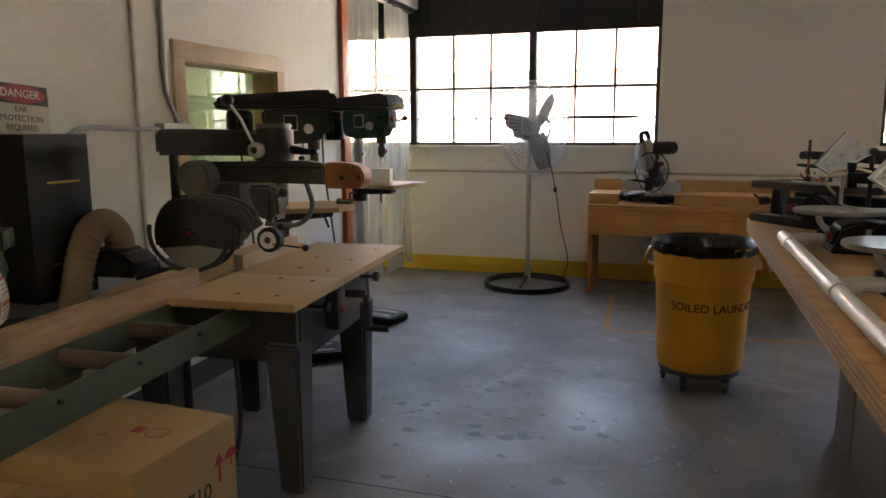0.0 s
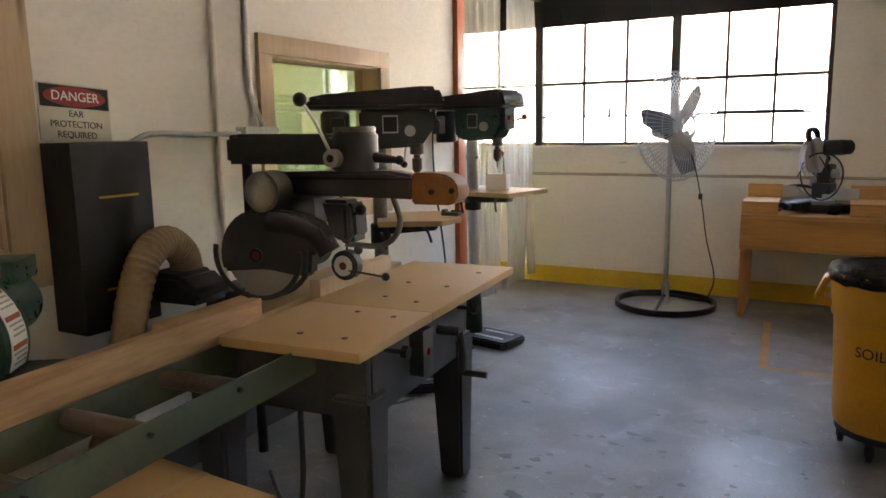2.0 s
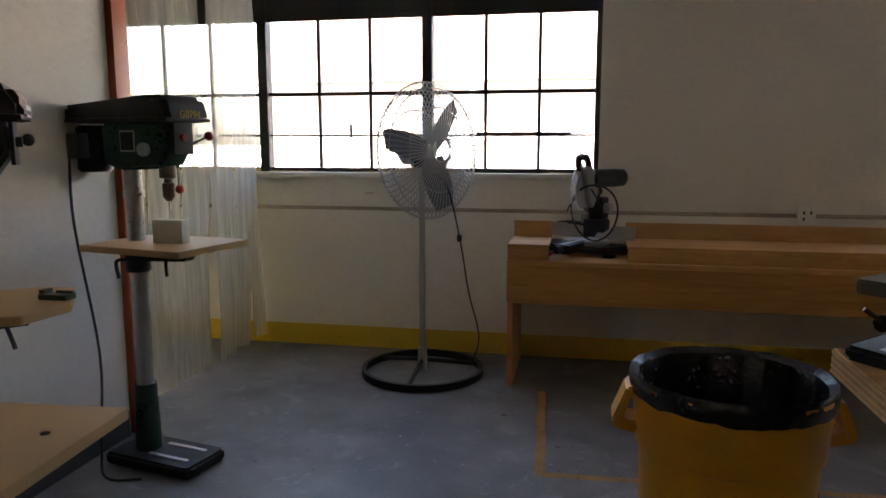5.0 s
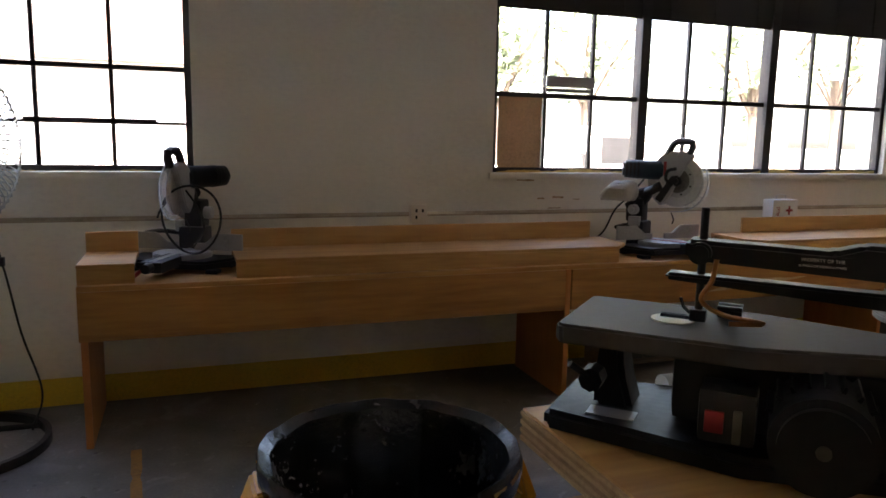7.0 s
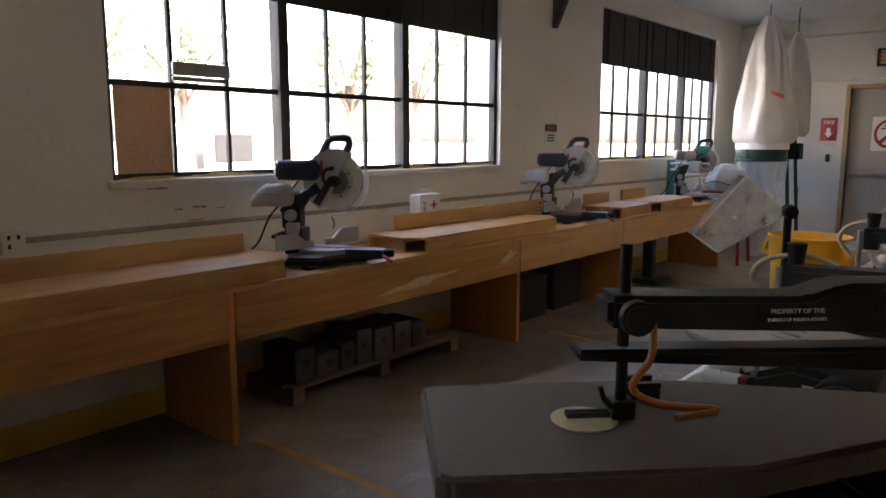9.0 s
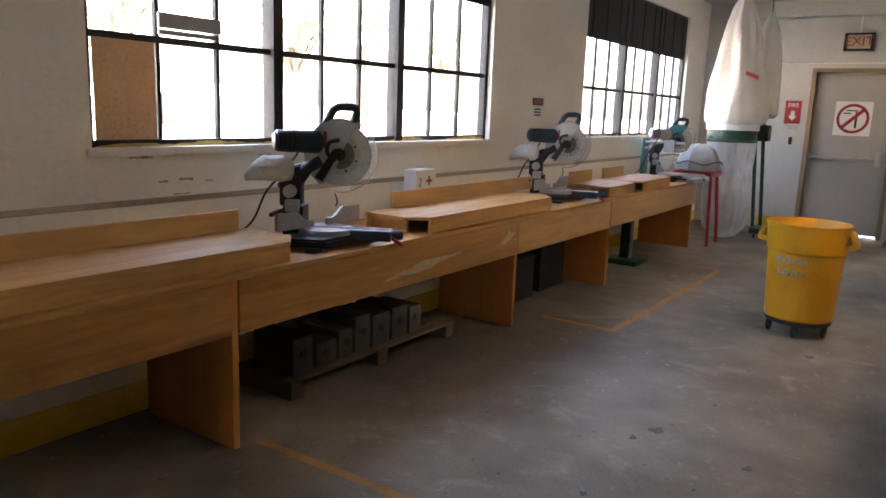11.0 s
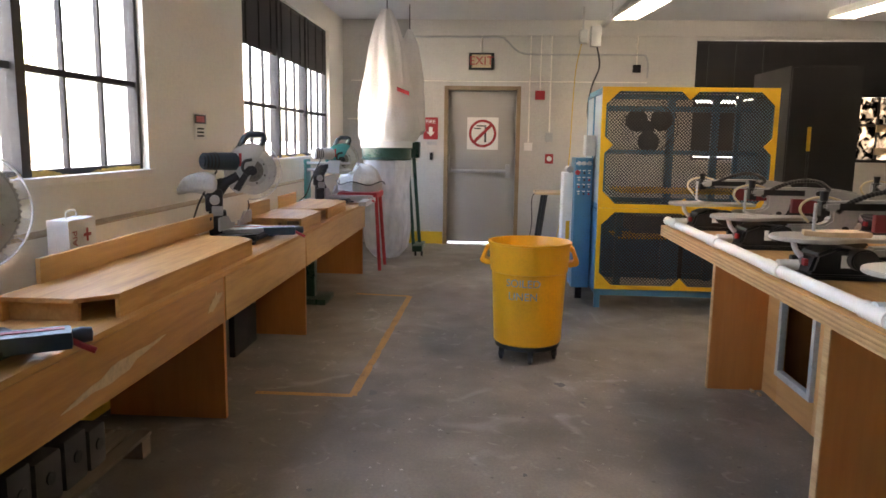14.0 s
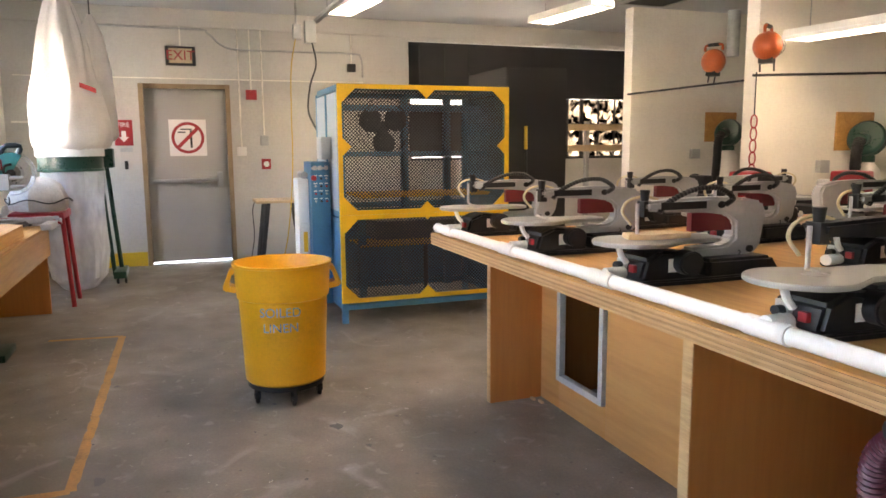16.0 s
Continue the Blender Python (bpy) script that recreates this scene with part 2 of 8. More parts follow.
M_PLY = wood("plywood top", (0.60, 0.32, 0.105), (0.38, 0.17, 0.045), along=0, size=7, rough=0.55)
M_PLYV = wood("plywood upright", (0.54, 0.205, 0.05), (0.44, 0.155, 0.036), along=2, size=5, rough=0.5)
M_PLYEDGE = wood("plywood edge", (0.52, 0.34, 0.17), (0.20, 0.11, 0.05), along=0, size=26)
M_MDF = mat("fibreboard", (0.52, 0.33, 0.15), 0.55, var=0.05, scale=3, fine=90)
M_DOOR = mat("grey door paint", (0.40, 0.38, 0.345), 0.5, var=0.04, scale=2)
M_STEEL = mat("bright steel", (0.55, 0.55, 0.54), 0.35, metal=0.9, var=0.1)
M_GALV = mat("galvanised conduit", (0.45, 0.46, 0.45), 0.5, metal=0.6, var=0.12)
M_BLACK = mat("black plastic", (0.012, 0.012, 0.013), 0.48, var=0.2, scale=10)
M_OLDSTEEL = mat("dull old steel", (0.16, 0.15, 0.14), 0.45, metal=0.8, var=0.3, scale=10)
M_IRON = mat("black iron", (0.025, 0.025, 0.027), 0.5, metal=0.4, var=0.2)
M_GREY = mat("machine grey enamel", (0.048, 0.050, 0.052), 0.42, var=0.15, scale=4)
M_DKGREEN = mat("dark green enamel", (0.010, 0.050, 0.034), 0.32, var=0.12)
M_OLIVE = mat("olive green steel", (0.065, 0.085, 0.045), 0.5, var=0.15)
M_ROLL = mat("rusty roller", (0.13, 0.10, 0.08), 0.5, metal=0.4, var=0.25)
M_ORANGE = mat("orange enamel", (0.44, 0.085, 0.018), 0.4, var=0.1)
M_CARD = mat("cardboard", (0.46, 0.29, 0.13), 0.8, var=0.07, scale=3)
M_YELLOW = mat("yellow plastic", (0.72, 0.33, 0.012), 0.42, var=0.07, scale=3)
M_YELLOWM = mat("yellow machine paint", (0.72, 0.42, 0.02), 0.4, var=0.06)
M_BLUE = mat("blue machine paint", (0.045, 0.18, 0.30), 0.42, var=0.08)
M_BLUEGREY = mat("pale blue sheet", (0.36, 0.42, 0.48), 0.5, var=0.06)
M_RED = mat("red paint", (0.36, 0.02, 0.025), 0.45, var=0.1)
M_WHITE = mat("white plastic", (0.80, 0.80, 0.78), 0.35, var=0.04)
M_PAPER = mat("white sign", (0.78, 0.76, 0.72), 0.6, var=0.04)
M_CLOTH = mat("white filter cloth", (0.74, 0.70, 0.66), 0.9, var=0.08, scale=4, bump=0.2, sheen=0.2)
M_CANVAS = mat("grey canvas", (0.46, 0.44, 0.40), 0.9, var=0.12, scale=8, bump=0.2)
M_HOSE = mat("tan ribbed hose", (0.30, 0.21, 0.12), 0.6, var=0.15)
M_TEAL = mat("teal casting", (0.03, 0.24, 0.25), 0.4, var=0.1)
M_SILVER = mat("cast aluminium", (0.43, 0.43, 0.43), 0.40, metal=0.5, var=0.1)
M_SAWGREY = mat("light grey enamel", (0.36, 0.36, 0.355), 0.42, var=0.06)
M_TABLEGREY = mat("ground table", (0.37, 0.37, 0.36), 0.38, metal=0.4, var=0.08)
M_NAVY = mat("blue-grey casting", (0.018, 0.032, 0.042), 0.4, var=0.12)
M_BAG = mat("black bin liner", (0.012, 0.012, 0.013), 0.22, var=0.2, scale=12, bump=0.3)
M_CLEAR = glass("clear plastic", (0.93, 0.93, 0.92), 0.1, 0.16)
M_CLEARBAG = glass("cloudy plastic bag", (0.9, 0.9, 0.9), 0.15, 0.5)
M_STRIP = glass("vinyl strip", (0.90, 0.86, 0.78), 0.1, 0.34)
M_TAPE = mat("worn yellow tape", (0.40, 0.21, 0.06), 0.7, var=0.25, scale=8)
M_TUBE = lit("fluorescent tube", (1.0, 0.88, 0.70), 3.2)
M_DKRED = mat("dark red cover", (0.16, 0.015, 0.018), 0.45, var=0.1)
M_INK = mat("black ink", (0.015, 0.015, 0.015), 0.7, var=0.1)
M_CORDY = mat("yellow cord", (0.55, 0.36, 0.05), 0.6)
M_CORDO = mat("orange air line", (0.50, 0.17, 0.03), 0.4)
M_CREAMTUBE = mat("cream tube", (0.60, 0.52, 0.32), 0.4)
M_STAIN = mat("oil stain", (0.07, 0.065, 0.06), 0.45, var=0.3, scale=20)
M_MUD = mat("dusty casting", (0.055, 0.052, 0.05), 0.7, var=0.2)

# ---- geometry helpers ----
def box(bm, x0, y0, z0, x1, y1, z1, bev=0.0):
    v = bmesh.ops.create_cube(bm, size=1.0)["verts"]
    for p in v:
        p.co = Vector(((x0 + x1) / 2 + p.co.x * (x1 - x0), (y0 + y1) / 2 + p.co.y * (y1 - y0), (z0 + z1) / 2 + p.co.z * (z1 - z0)))
    if bev:
        ed = list({e for p in v for e in p.link_edges})
        bmesh.ops.bevel(bm, geom=ed, offset=bev, segments=2, affect='EDGES', profile=0.7)

def frame_of(a, b):
    d = (Vector(b) - Vector(a))
    return d.length, d.to_track_quat('Z', 'Y').to_matrix().to_4x4()

def cyl(bm, a, b, r, r2=None, seg=16, bev=0.0):
    r2 = r if r2 is None else r2
    ln, q = frame_of(a, b)
    m = Matrix.Translation((Vector(a) + Vector(b)) / 2) @ q
    v = bmesh.ops.create_cone(bm, cap_ends=True, segments=seg, radius1=r, radius2=r2, depth=ln, matrix=m)["verts"]
    if bev:
        ed = [e for e in {e for p in v for e in p.link_edges} if len(e.link_faces) == 2 and any(len(f.verts) > 4 for f in e.link_faces)]
        bmesh.ops.bevel(bm, geom=ed, offset=bev, segments=2, affect='EDGES')

def ball(bm, c, r, sz=(1, 1, 1), seg=14):
    m = Matrix.Translation(c) @ Matrix.Diagonal((*sz, 1))
    bmesh.ops.create_uvsphere(bm, u_segments=seg, v_segments=seg // 2 + 2, radius=r, matrix=m)

def lathe(bm, prof, c=(0, 0, 0), seg=32, m=None):
    m = m or Matrix.Translation(c)
    rings = []
    for r, z in prof:
        rings.append([bm.verts.new(m @ Vector((r * math.cos(2 * math.pi * i / seg), r * math.sin(2 * math.pi * i / seg), z))) for i in range(seg)])
    for a, b in zip(rings, rings[1:]):
        for i in range(seg):
            j = (i + 1) % seg
            bm.faces.new((a[i], a[j], b[j], b[i]))

def tube(bm, pts, r, seg=8, ribs=0.0):
    pts = [Vector(p) for p in pts]
    rings = []
    n0 = None
    for i, p in enumerate(pts):
        d = (pts[min(i + 1, len(pts) - 1)] - pts[max(i - 1, 0)]).normalized()
        if n0 is None:
            n0 = d.orthogonal().normalized()
        n0 = (n0 - d * n0.dot(d)).normalized()
        s = d.cross(n0)
        rr = r * (1 + (ribs if i % 2 else -ribs))
        rings.append([bm.verts.new(p + rr * (n0 * math.cos(2 * math.pi * k / seg) + s * math.sin(2 * math.pi * k / seg))) for k in range(seg)])
    for a, b in zip(rings, rings[1:]):
        for k in range(seg):
            j = (k + 1) % seg
            bm.faces.new((a[k], a[j], b[j], b[k]))
    bm.faces.new(rings[0][::-1])
    bm.faces.new(rings[-1])

def spline(keys, n=24):
    """Smooth points through the keys."""
    k = [Vector(p) for p in keys]
    k = [2 * k[0] - k[1]] + k + [2 * k[-1] - k[-2]]
    out = []
    segs = len(k) - 3
    for i in range(segs):
        for j in range(n // segs + 1):
            t = j / (n // segs + 1)
            a, b, c, d = k[i:i + 4]
            out.append(0.5 * ((2 * b) + (c - a) * t + (2 * a - 5 * b + 4 * c - d) * t * t + (3 * b - a - 3 * c + d) * t ** 3))
    out.append(k[-2])
    return out

def prism(bm, pts, h0, h1, plane='xy', bev=0.0):
    """A flat outline given thickness: plane xy rises along z, xz along y, yz along x."""
    def at(p, h):
        return {'xy': (p[0], p[1], h), 'xz': (p[0], h, p[1]), 'yz': (h, p[0], p[1])}[plane]
    a = [bm.verts.new(at(p, h0)) for p in pts]
    b = [bm.verts.new(at(p, h1)) for p in pts]
    fs = [bm.faces.new(a), bm.faces.new(b[::-1])]
    n = len(pts)
    for i in range(n):
        fs.append(bm.faces.new((a[i], b[i], b[(i + 1) % n], a[(i + 1) % n])))
    bmesh.ops.recalc_face_normals(bm, faces=fs)
    if bev:
        bmesh.ops.bevel(bm, geom=list({e for f in fs for e in f.edges}), offset=bev, segments=2, affect='EDGES')

def part(name, bm, material, parent=None, label="", smooth=True):
    me = bpy.data.meshes.new(name)
    bmesh.ops.recalc_face_normals(bm, faces=bm.faces[:])
    bm.to_mesh(me)
    bm.free()
    me.materials.append(material)
    if smooth:
        for p in me.polygons:
            p.use_smooth = True
        me.set_sharp_from_angle(angle=radians(35))
    ob = new(name, me)
    ob.parent = parent
    if label:
        ob["label"] = label
    return ob

def BM():
    return bmesh.new()

def boxpart(name, dims, material, parent=None, bev=0.004, label=""):
    bm = BM()
    box(bm, *dims, bev)
    return part(name, bm, material, parent, label)

def cylpart(name, a, b, r, material, parent=None, r2=None, seg=16, bev=0.0, label=""):
    bm = BM()
    cyl(bm, a, b, r, r2, seg, bev)
    return part(name, bm, material, parent, label)

def tubepart(name, keys, r, material, parent=None, n=24, seg=8, ribs=0.0, label=""):
    bm = BM()
    tube(bm, spline(keys, n), r, seg, ribs)
    return part(name, bm, material, parent, label)

def thing(name, label, category, x=0, y=0, z=0, rz=0, group=""):
    e = new(name)
    e.empty_display_size = 0.1
    e.matrix_basis = pose(x, y, z, 0, 0, rz)
    return tagged(e, label, category, group)

def text(body, size, m, material, parent, name="lettering", depth=0.0006, align='CENTER'):
    cu = bpy.data.curves.new(name, 'FONT')
    cu.body, cu.size, cu.extrude, cu.align_x, cu.align_y = body, size, depth, align, 'CENTER'
    tmp = bpy.data.objects.new(name, cu)
    scene.collection.objects.link(tmp)
    bpy.context.view_layer.update()
    me = bpy.data.meshes.new_from_object(tmp.evaluated_get(bpy.context.evaluated_depsgraph_get()))
    bpy.data.objects.remove(tmp)
    me.materials.clear()
    me.materials.append(material)
    ob = new(name, me)
    ob.parent = parent
    ob.matrix_basis = m
    return ob

def structure(ob, label="", category="structure"):
    return tagged(ob, label, category, "", "structure")

# ---- room shell ----
NW, EW, WW, SW, CH = 7.32, 11.04, -2.19, -4.6, 3.05
structure(boxpart("floor", (-6.2, SW - 0.2, -0.2, EW + 0.3, NW + 0.3, 0.0), M_FLOOR, None, 0, ), "worn grey concrete floor with scuffs and dark specks", "floor")
structure(boxpart("ceiling", (-6.2, SW - 0.2, CH, EW + 0.3, NW + 0.3, CH + 0.2), M_CEIL, None, 0), "pale grey flat ceiling boards", "ceiling")
WINS = [(-3.46, 0.10), (1.88, 5.19), (6.93, 10.18)]
SILL, HEAD = 1.24, 2.77
bm = BM()
xs = [-6.2] + [v for w in WINS for v in w] + [EW + 0.3]
for i in range(0, len(xs), 2):
    box(bm, xs[i], NW, 0, xs[i + 1], NW + 0.26, CH)
for a, b in WINS:
    box(bm, a, NW, 0, b, NW + 0.26, SILL)
    box(bm, a, NW, HEAD, b, NW + 0.26, CH)
structure(part("wall_north", bm, M_WALL, None, "", False), "cream painted masonry wall with three steel windows", "wall")
bm = BM()
box(bm, -6.2, NW - 0.05, 0.0, EW, NW, 0.985, 0.006)
structure(part("wall_stem", bm, M_WALL, None), "cream thicker lower wall with a ledge", "wall")
# thin wedge on the ledge, coloured to draw its shadow line
bm = BM()
prism(bm, [(NW - 0.054, 0.983), (NW - 0.054, 0.991), (NW - 0.0005, 1.004), (NW - 0.0005, 0.985)], -6.0, EW - 0.05, 'yz')
structure(part("trim_ledge", bm, M_LEDGESHADE, None, "", False), "brown strip painting the shade line on the wall ledge", "trim")
bm = BM()
box(bm, -6.2, NW - 0.056, 0, -0.40, NW - 0.051, 0.15)
box(bm, -0.40, NW - 0.056, 0, EW - 0.01, NW - 0.051, 0.15)
structure(part("baseboard", bm, M_YELLOWBAND, None, "", False), "yellow painted band along the foot of the wall", "baseboard")

# east wall with door and blacked-out window
DY0, DY1, DH = 4.93, 5.86, 2.12
EY0, EY1, EZ0, EZ1 = -1.0, 2.57, 1.22, 2.80
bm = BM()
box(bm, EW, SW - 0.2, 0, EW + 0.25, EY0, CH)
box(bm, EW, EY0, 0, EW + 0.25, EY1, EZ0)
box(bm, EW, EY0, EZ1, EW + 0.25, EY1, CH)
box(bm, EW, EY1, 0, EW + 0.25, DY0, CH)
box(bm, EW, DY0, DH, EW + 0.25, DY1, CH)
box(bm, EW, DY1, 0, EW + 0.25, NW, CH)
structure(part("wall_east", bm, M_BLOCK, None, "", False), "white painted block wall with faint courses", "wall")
bm = BM()
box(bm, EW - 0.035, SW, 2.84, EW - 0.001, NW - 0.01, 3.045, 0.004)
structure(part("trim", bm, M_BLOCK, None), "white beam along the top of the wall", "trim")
bm = BM()
box(bm, EW - 0.006, DY1 + 0.06, 0, EW - 0.001, 6.4, 0.17)
structure(part("baseboard", bm, M_YELLOWBAND, None, "", False), "yellow painted band beside the door", "baseboard")

# west wall with two inner windows; open past the orange post
IY0, IY1, IZ0, IZ1 = 3.66, 4.58, 1.02, 1.76
JY0, JY1, JZ0, JZ1 = 0.70, 2.36, 1.03, 2.28
bm = BM()
X0 = WW - 0.16
box(bm, X0, SW, 0, WW, JY0, CH)
box(bm, X0, JY0, 0, WW, JY1, JZ0)
box(bm, X0, JY0, JZ1, WW, JY1, CH)
box(bm, X0, JY1, 0, WW, IY0, CH)
box(bm, X0, IY0, 0, WW, IY1, IZ0)
box(bm, X0, IY0, IZ1, WW, IY1, CH)
box(bm, X0, IY1, 0, WW, 5.52, CH)
structure(part("wall_west", bm, M_WALL, None, "", False), "off-white painted partition wall with two inner windows", "wall")
bm = BM()
box(bm, X0, 5.64, 2.55, WW, NW, CH)
structure(part("wall_lintel", bm, M_WALL, None, "", False), "off-white wall over the strip curtain", "wall")
bm = BM()
box(bm, WW, 2.45, 0, WW + 0.012, 5.50, 0.13)
structure(part("baseboard", bm, M_BASE, None, "", False), "dark scuffed baseboard", "baseboard")
bm = BM()
box(bm, WW - 0.19, 5.525, 0, WW + 0.035, 5.635, CH, 0.006)
structure(part("door_post", bm, M_ORANGE, None), "orange painted steel door post", "post")

# next room in green, closed all round
bm = BM()
box(bm, -4.0, SW, 0, -3.85, NW, CH)
structure(part("wall_green", bm, M_GREEN, None, "", False), "lime green painted wall of the next room", "wall")
bm = BM()
box(bm, -6.0, SW - 0.2, 0, EW, SW, CH)
structure(part("wall_south", bm, M_WALL, None, "", False), "plain cream wall closing the workshop", "wall")
# partitions in the south-east
for nm, x, y1 in (("wall_partition", 9.27, 0.30), ("wall_partition_near", 7.0, 0.50)):
    structure(boxpart(nm, (x, SW, 0, x + 0.16, y1, CH - 0.001 if x > 8 else CH), M_WALL, None, 0), "cream painted partition wall end", "wall")

# ---- windows ----
def steel_window(name, a, b, cols, bars, dark_from, label):
    w = new(name)
    tagged(w, label, "window", "", "structure")
    y = NW + 0.07
    n = len(cols)
    edges = [a] + cols + [b]
    bm = BM()
    box(bm, a, y - 0.03, SILL, a + 0.035, y + 0.03, HEAD, 0.004)
    box(bm, b - 0.035, y - 0.03, SILL, b, y + 0.03, HEAD, 0.004)
    box(bm, a, y - 0.03, SILL, b, y + 0.03, SILL + 0.035, 0.004)
    box(bm, a, y - 0.03, HEAD - 0.035, b, y + 0.03, HEAD, 0.004)
    part("window_frame", bm, M_FRAME, w)
    for c in cols:
        boxpart("mullion", (c - 0.035, y - 0.045, SILL + 0.002, c + 0.035, y + 0.045, HEAD - 0.002), M_FRAME, w)
    for i in range(n + 1):
        l, r = edges[i] + 0.037, edges[i + 1] - 0.037
        for k in (1, 2):
            x = l + (r - l) * k / 3
            boxpart("glazing_bar", (x - 0.011, y - 0.014, SILL + 0.03, x + 0.011, y + 0.014, HEAD - 0.03), M_FRAME, w, 0.003)
        for z, th in bars[i]:
            boxpart("glazing_bar", (l - 0.002, y - 0.02, z - th, r + 0.002, y + 0.02, z + th), M_FRAME, w, 0.003)
        for k in range(3):
            x0, x1 = l + (r - l) * k / 3, l + (r - l) * (k + 1) / 3
            p = boxpart("pane", (x0, y - 0.002, SILL + 0.02, x1, y + 0.002, dark_from), M_PANE, w, 0)
            p.visible_shadow = False
    boxpart("window_cover", (a + 0.01, y - 0.028, dark_from, b - 0.01, y - 0.022, HEAD - 0.01), M_SHADE, w, 0, "black cover over the upper panes")
    for k in range(9):
        x = a + 0.02 + (b - a - 0.04) * (k + 0.5) / 9
        boxpart("cover_rib", (x - 0.008, y - 0.04, dark_from + 0.005, x + 0.008, y - 0.029, HEAD - 0.02), M_SHADE, w, 0)
    bm = BM()
    box(bm, a - 0.03, NW - 0.03, SILL - 0.035, b + 0.03, NW + 0.038, SILL + 0.004, 0.006)
    part("window_sill", bm, M_WALL, w, "chipped cream sill")
    bm = BM()
    random.seed(int(a * 10))
    k = 0
    x = a + 0.04
    top, low = [], []
    while x < b - 0.05:
        top.append((x, SILL + 0.0052 + max(0.0, 0.009 + 0.034 * noise.noise((x * 3.0, a, 0)) + 0.008 * random.random())))
        low.append((x, SILL + 0.0042))
        x += 0.02
    prism(bm, low + top[::-1], y - 0.037, y - 0.031, 'xz')
    part("foam_seal", bm, M_FOAM, w, "crumbling yellow foam along the sill")
    return w

B3 = [(1.79, 0.013), (1.50, 0.008)]
w1 = steel_window("window_1", *WINS[0], [-2.26, -1.06], [B3, B3, B3], 2.29, "black steel window with bright panes, upper half covered black")
w2 = steel_window("window_2", *WINS[1], [2.98, 4.06], [[(1.735, 0.016)], [(1.735, 0.016)], [(1.735, 0.016)]], 2.26, "black steel window with one papered pane, upper part covered")
w3 = steel_window("window_3", *WINS[2], [8.06, 9.14], [[(1.735, 0.016)]] * 3, 2.22, "black steel window, upper half covered black")
boxpart("paper_patch", (1.93, NW + 0.05, SILL + 0.03, 2.235, NW + 0.054, 1.72), M_PATCH, w2, 0, "tan paper taped over one pane")
boxpart("window_latch", (2.25, NW + 0.025, 1.79, 2.60, NW + 0.045, 1.86), M_SAWGREY, w2, 0.004, "grey louvre strip across a pane")
boxpart("window_latch", (2.25, NW + 0.03, 1.76, 2.58, NW + 0.045, 1.783), M_SAWGREY, w2, 0.004)
boxpart("window_latch", (-1.62, NW + 0.03, 1.48, -1.60, NW + 0.045, 1.58), M_IRON, w1, 0.003, "small black catch")
boxpart("stay_bar", (-0.72, NW + 0.03, 1.505, -0.08, NW + 0.045, 1.522), M_IRON, w1, 0.003, "black stay bar")

# east window
we = tagged(new("window_4"), "blacked-out steel window with backlit peeling paint", "window", "", "structure")
bm = BM()
for z in (EZ0, EZ1 - 0.04):
    box(bm, EW + 0.10, EY0, z, EW + 0.16, EY1, z + 0.04)
for y in (EY0, -0.15, 0.62, 1.35, EY1 - 0.05):
    box(bm, EW + 0.09, y, EZ0 + 0.041, EW + 0.17, y + 0.05, EZ1 - 0.041)
part("window_frame", bm, M_FRAME, we)
boxpart("window_cover", (EW + 0.075, EY0 + 0.01, 2.08, EW + 0.088, EY1 - 0.01, EZ1 - 0.042), M_SHADE, we, 0, "black board over the upper panes")
boxpart("window_cover", (EW + 0.075, 1.42, EZ0 + 0.05, EW + 0.088, EY1 - 0.01, 1.98), M_SHADE, we, 0)
for y in (2.38, 2.02, 1.66):
    boxpart("glazing_bar", (EW + 0.06, y, 2.09, EW + 0.074, y + 0.02, EZ1 - 0.05), M_FRAME, we, 0)
boxpart("glazing_bar", (EW + 0.085, EY0 + 0.05, 1.70, EW + 0.15, 1.34, 1.735), M_FRAME, we, 0)
for y in (0.10, 0.36, 0.88, 1.12, -0.42, -0.70):
    boxpart("glazing_bar", (EW + 0.09, y, EZ0 + 0.05, EW + 0.13, y + 0.018, 2.08), M_FRAME, we, 0)
def peeling():
    m = bpy.data.materials.new("peeling black paint on glass")
    m.use_nodes = True
    nt = m.node_tree
    nt.nodes.remove(nt.nodes["Principled BSDF"])
    n = nt.nodes.new("ShaderNodeTexNoise")
    n.inputs["Scale"].default_value = 9
    n.inputs["Detail"].default_value = 7
    n.inputs["Distortion"].default_value = 0.8
    tc = nt.nodes.new("ShaderNodeTexCoord")
    nt.links.new(tc.outputs["Object"], n.inputs["Vector"])
    r = nt.nodes.new("ShaderNodeValToRGB")
    r.color_ramp.elements[0].position, r.color_ramp.elements[1].position = 0.46, 0.66
    r.color_ramp.elements[0].color, r.color_ramp.elements[1].color = (0.005, 0.004, 0.003, 1), (0.62, 0.52, 0.40, 1)
    nt.links.new(n.outputs[0], r.inputs[0])
    t = nt.nodes.new("ShaderNodeBsdfTransparent")
    d = nt.nodes.new("ShaderNodeBsdfTranslucent")
    nt.links.new(r.outputs[0], d.inputs[0])
    nt.links.new(r.outputs[0], t.inputs[0])
    mx = nt.nodes.new("ShaderNodeMixShader")
    mx.inputs[0].default_value = 0.94
    nt.links.new(t.outputs[0], mx.inputs[1])
    nt.links.new(d.outputs[0], mx.inputs[2])
    nt.links.new(mx.outputs[0], nt.nodes["Material Output"].inputs[0])
    return m
M_PEEL = peeling()
for y0, y1 in ((-0.95, -0.15), (-0.10, 0.62), (0.67, 1.22)):
    boxpart("pane", (EW + 0.12, y0, EZ0 + 0.04, EW + 0.124, y1, 2.08), M_PEEL, we, 0, "pane smeared with black paint")

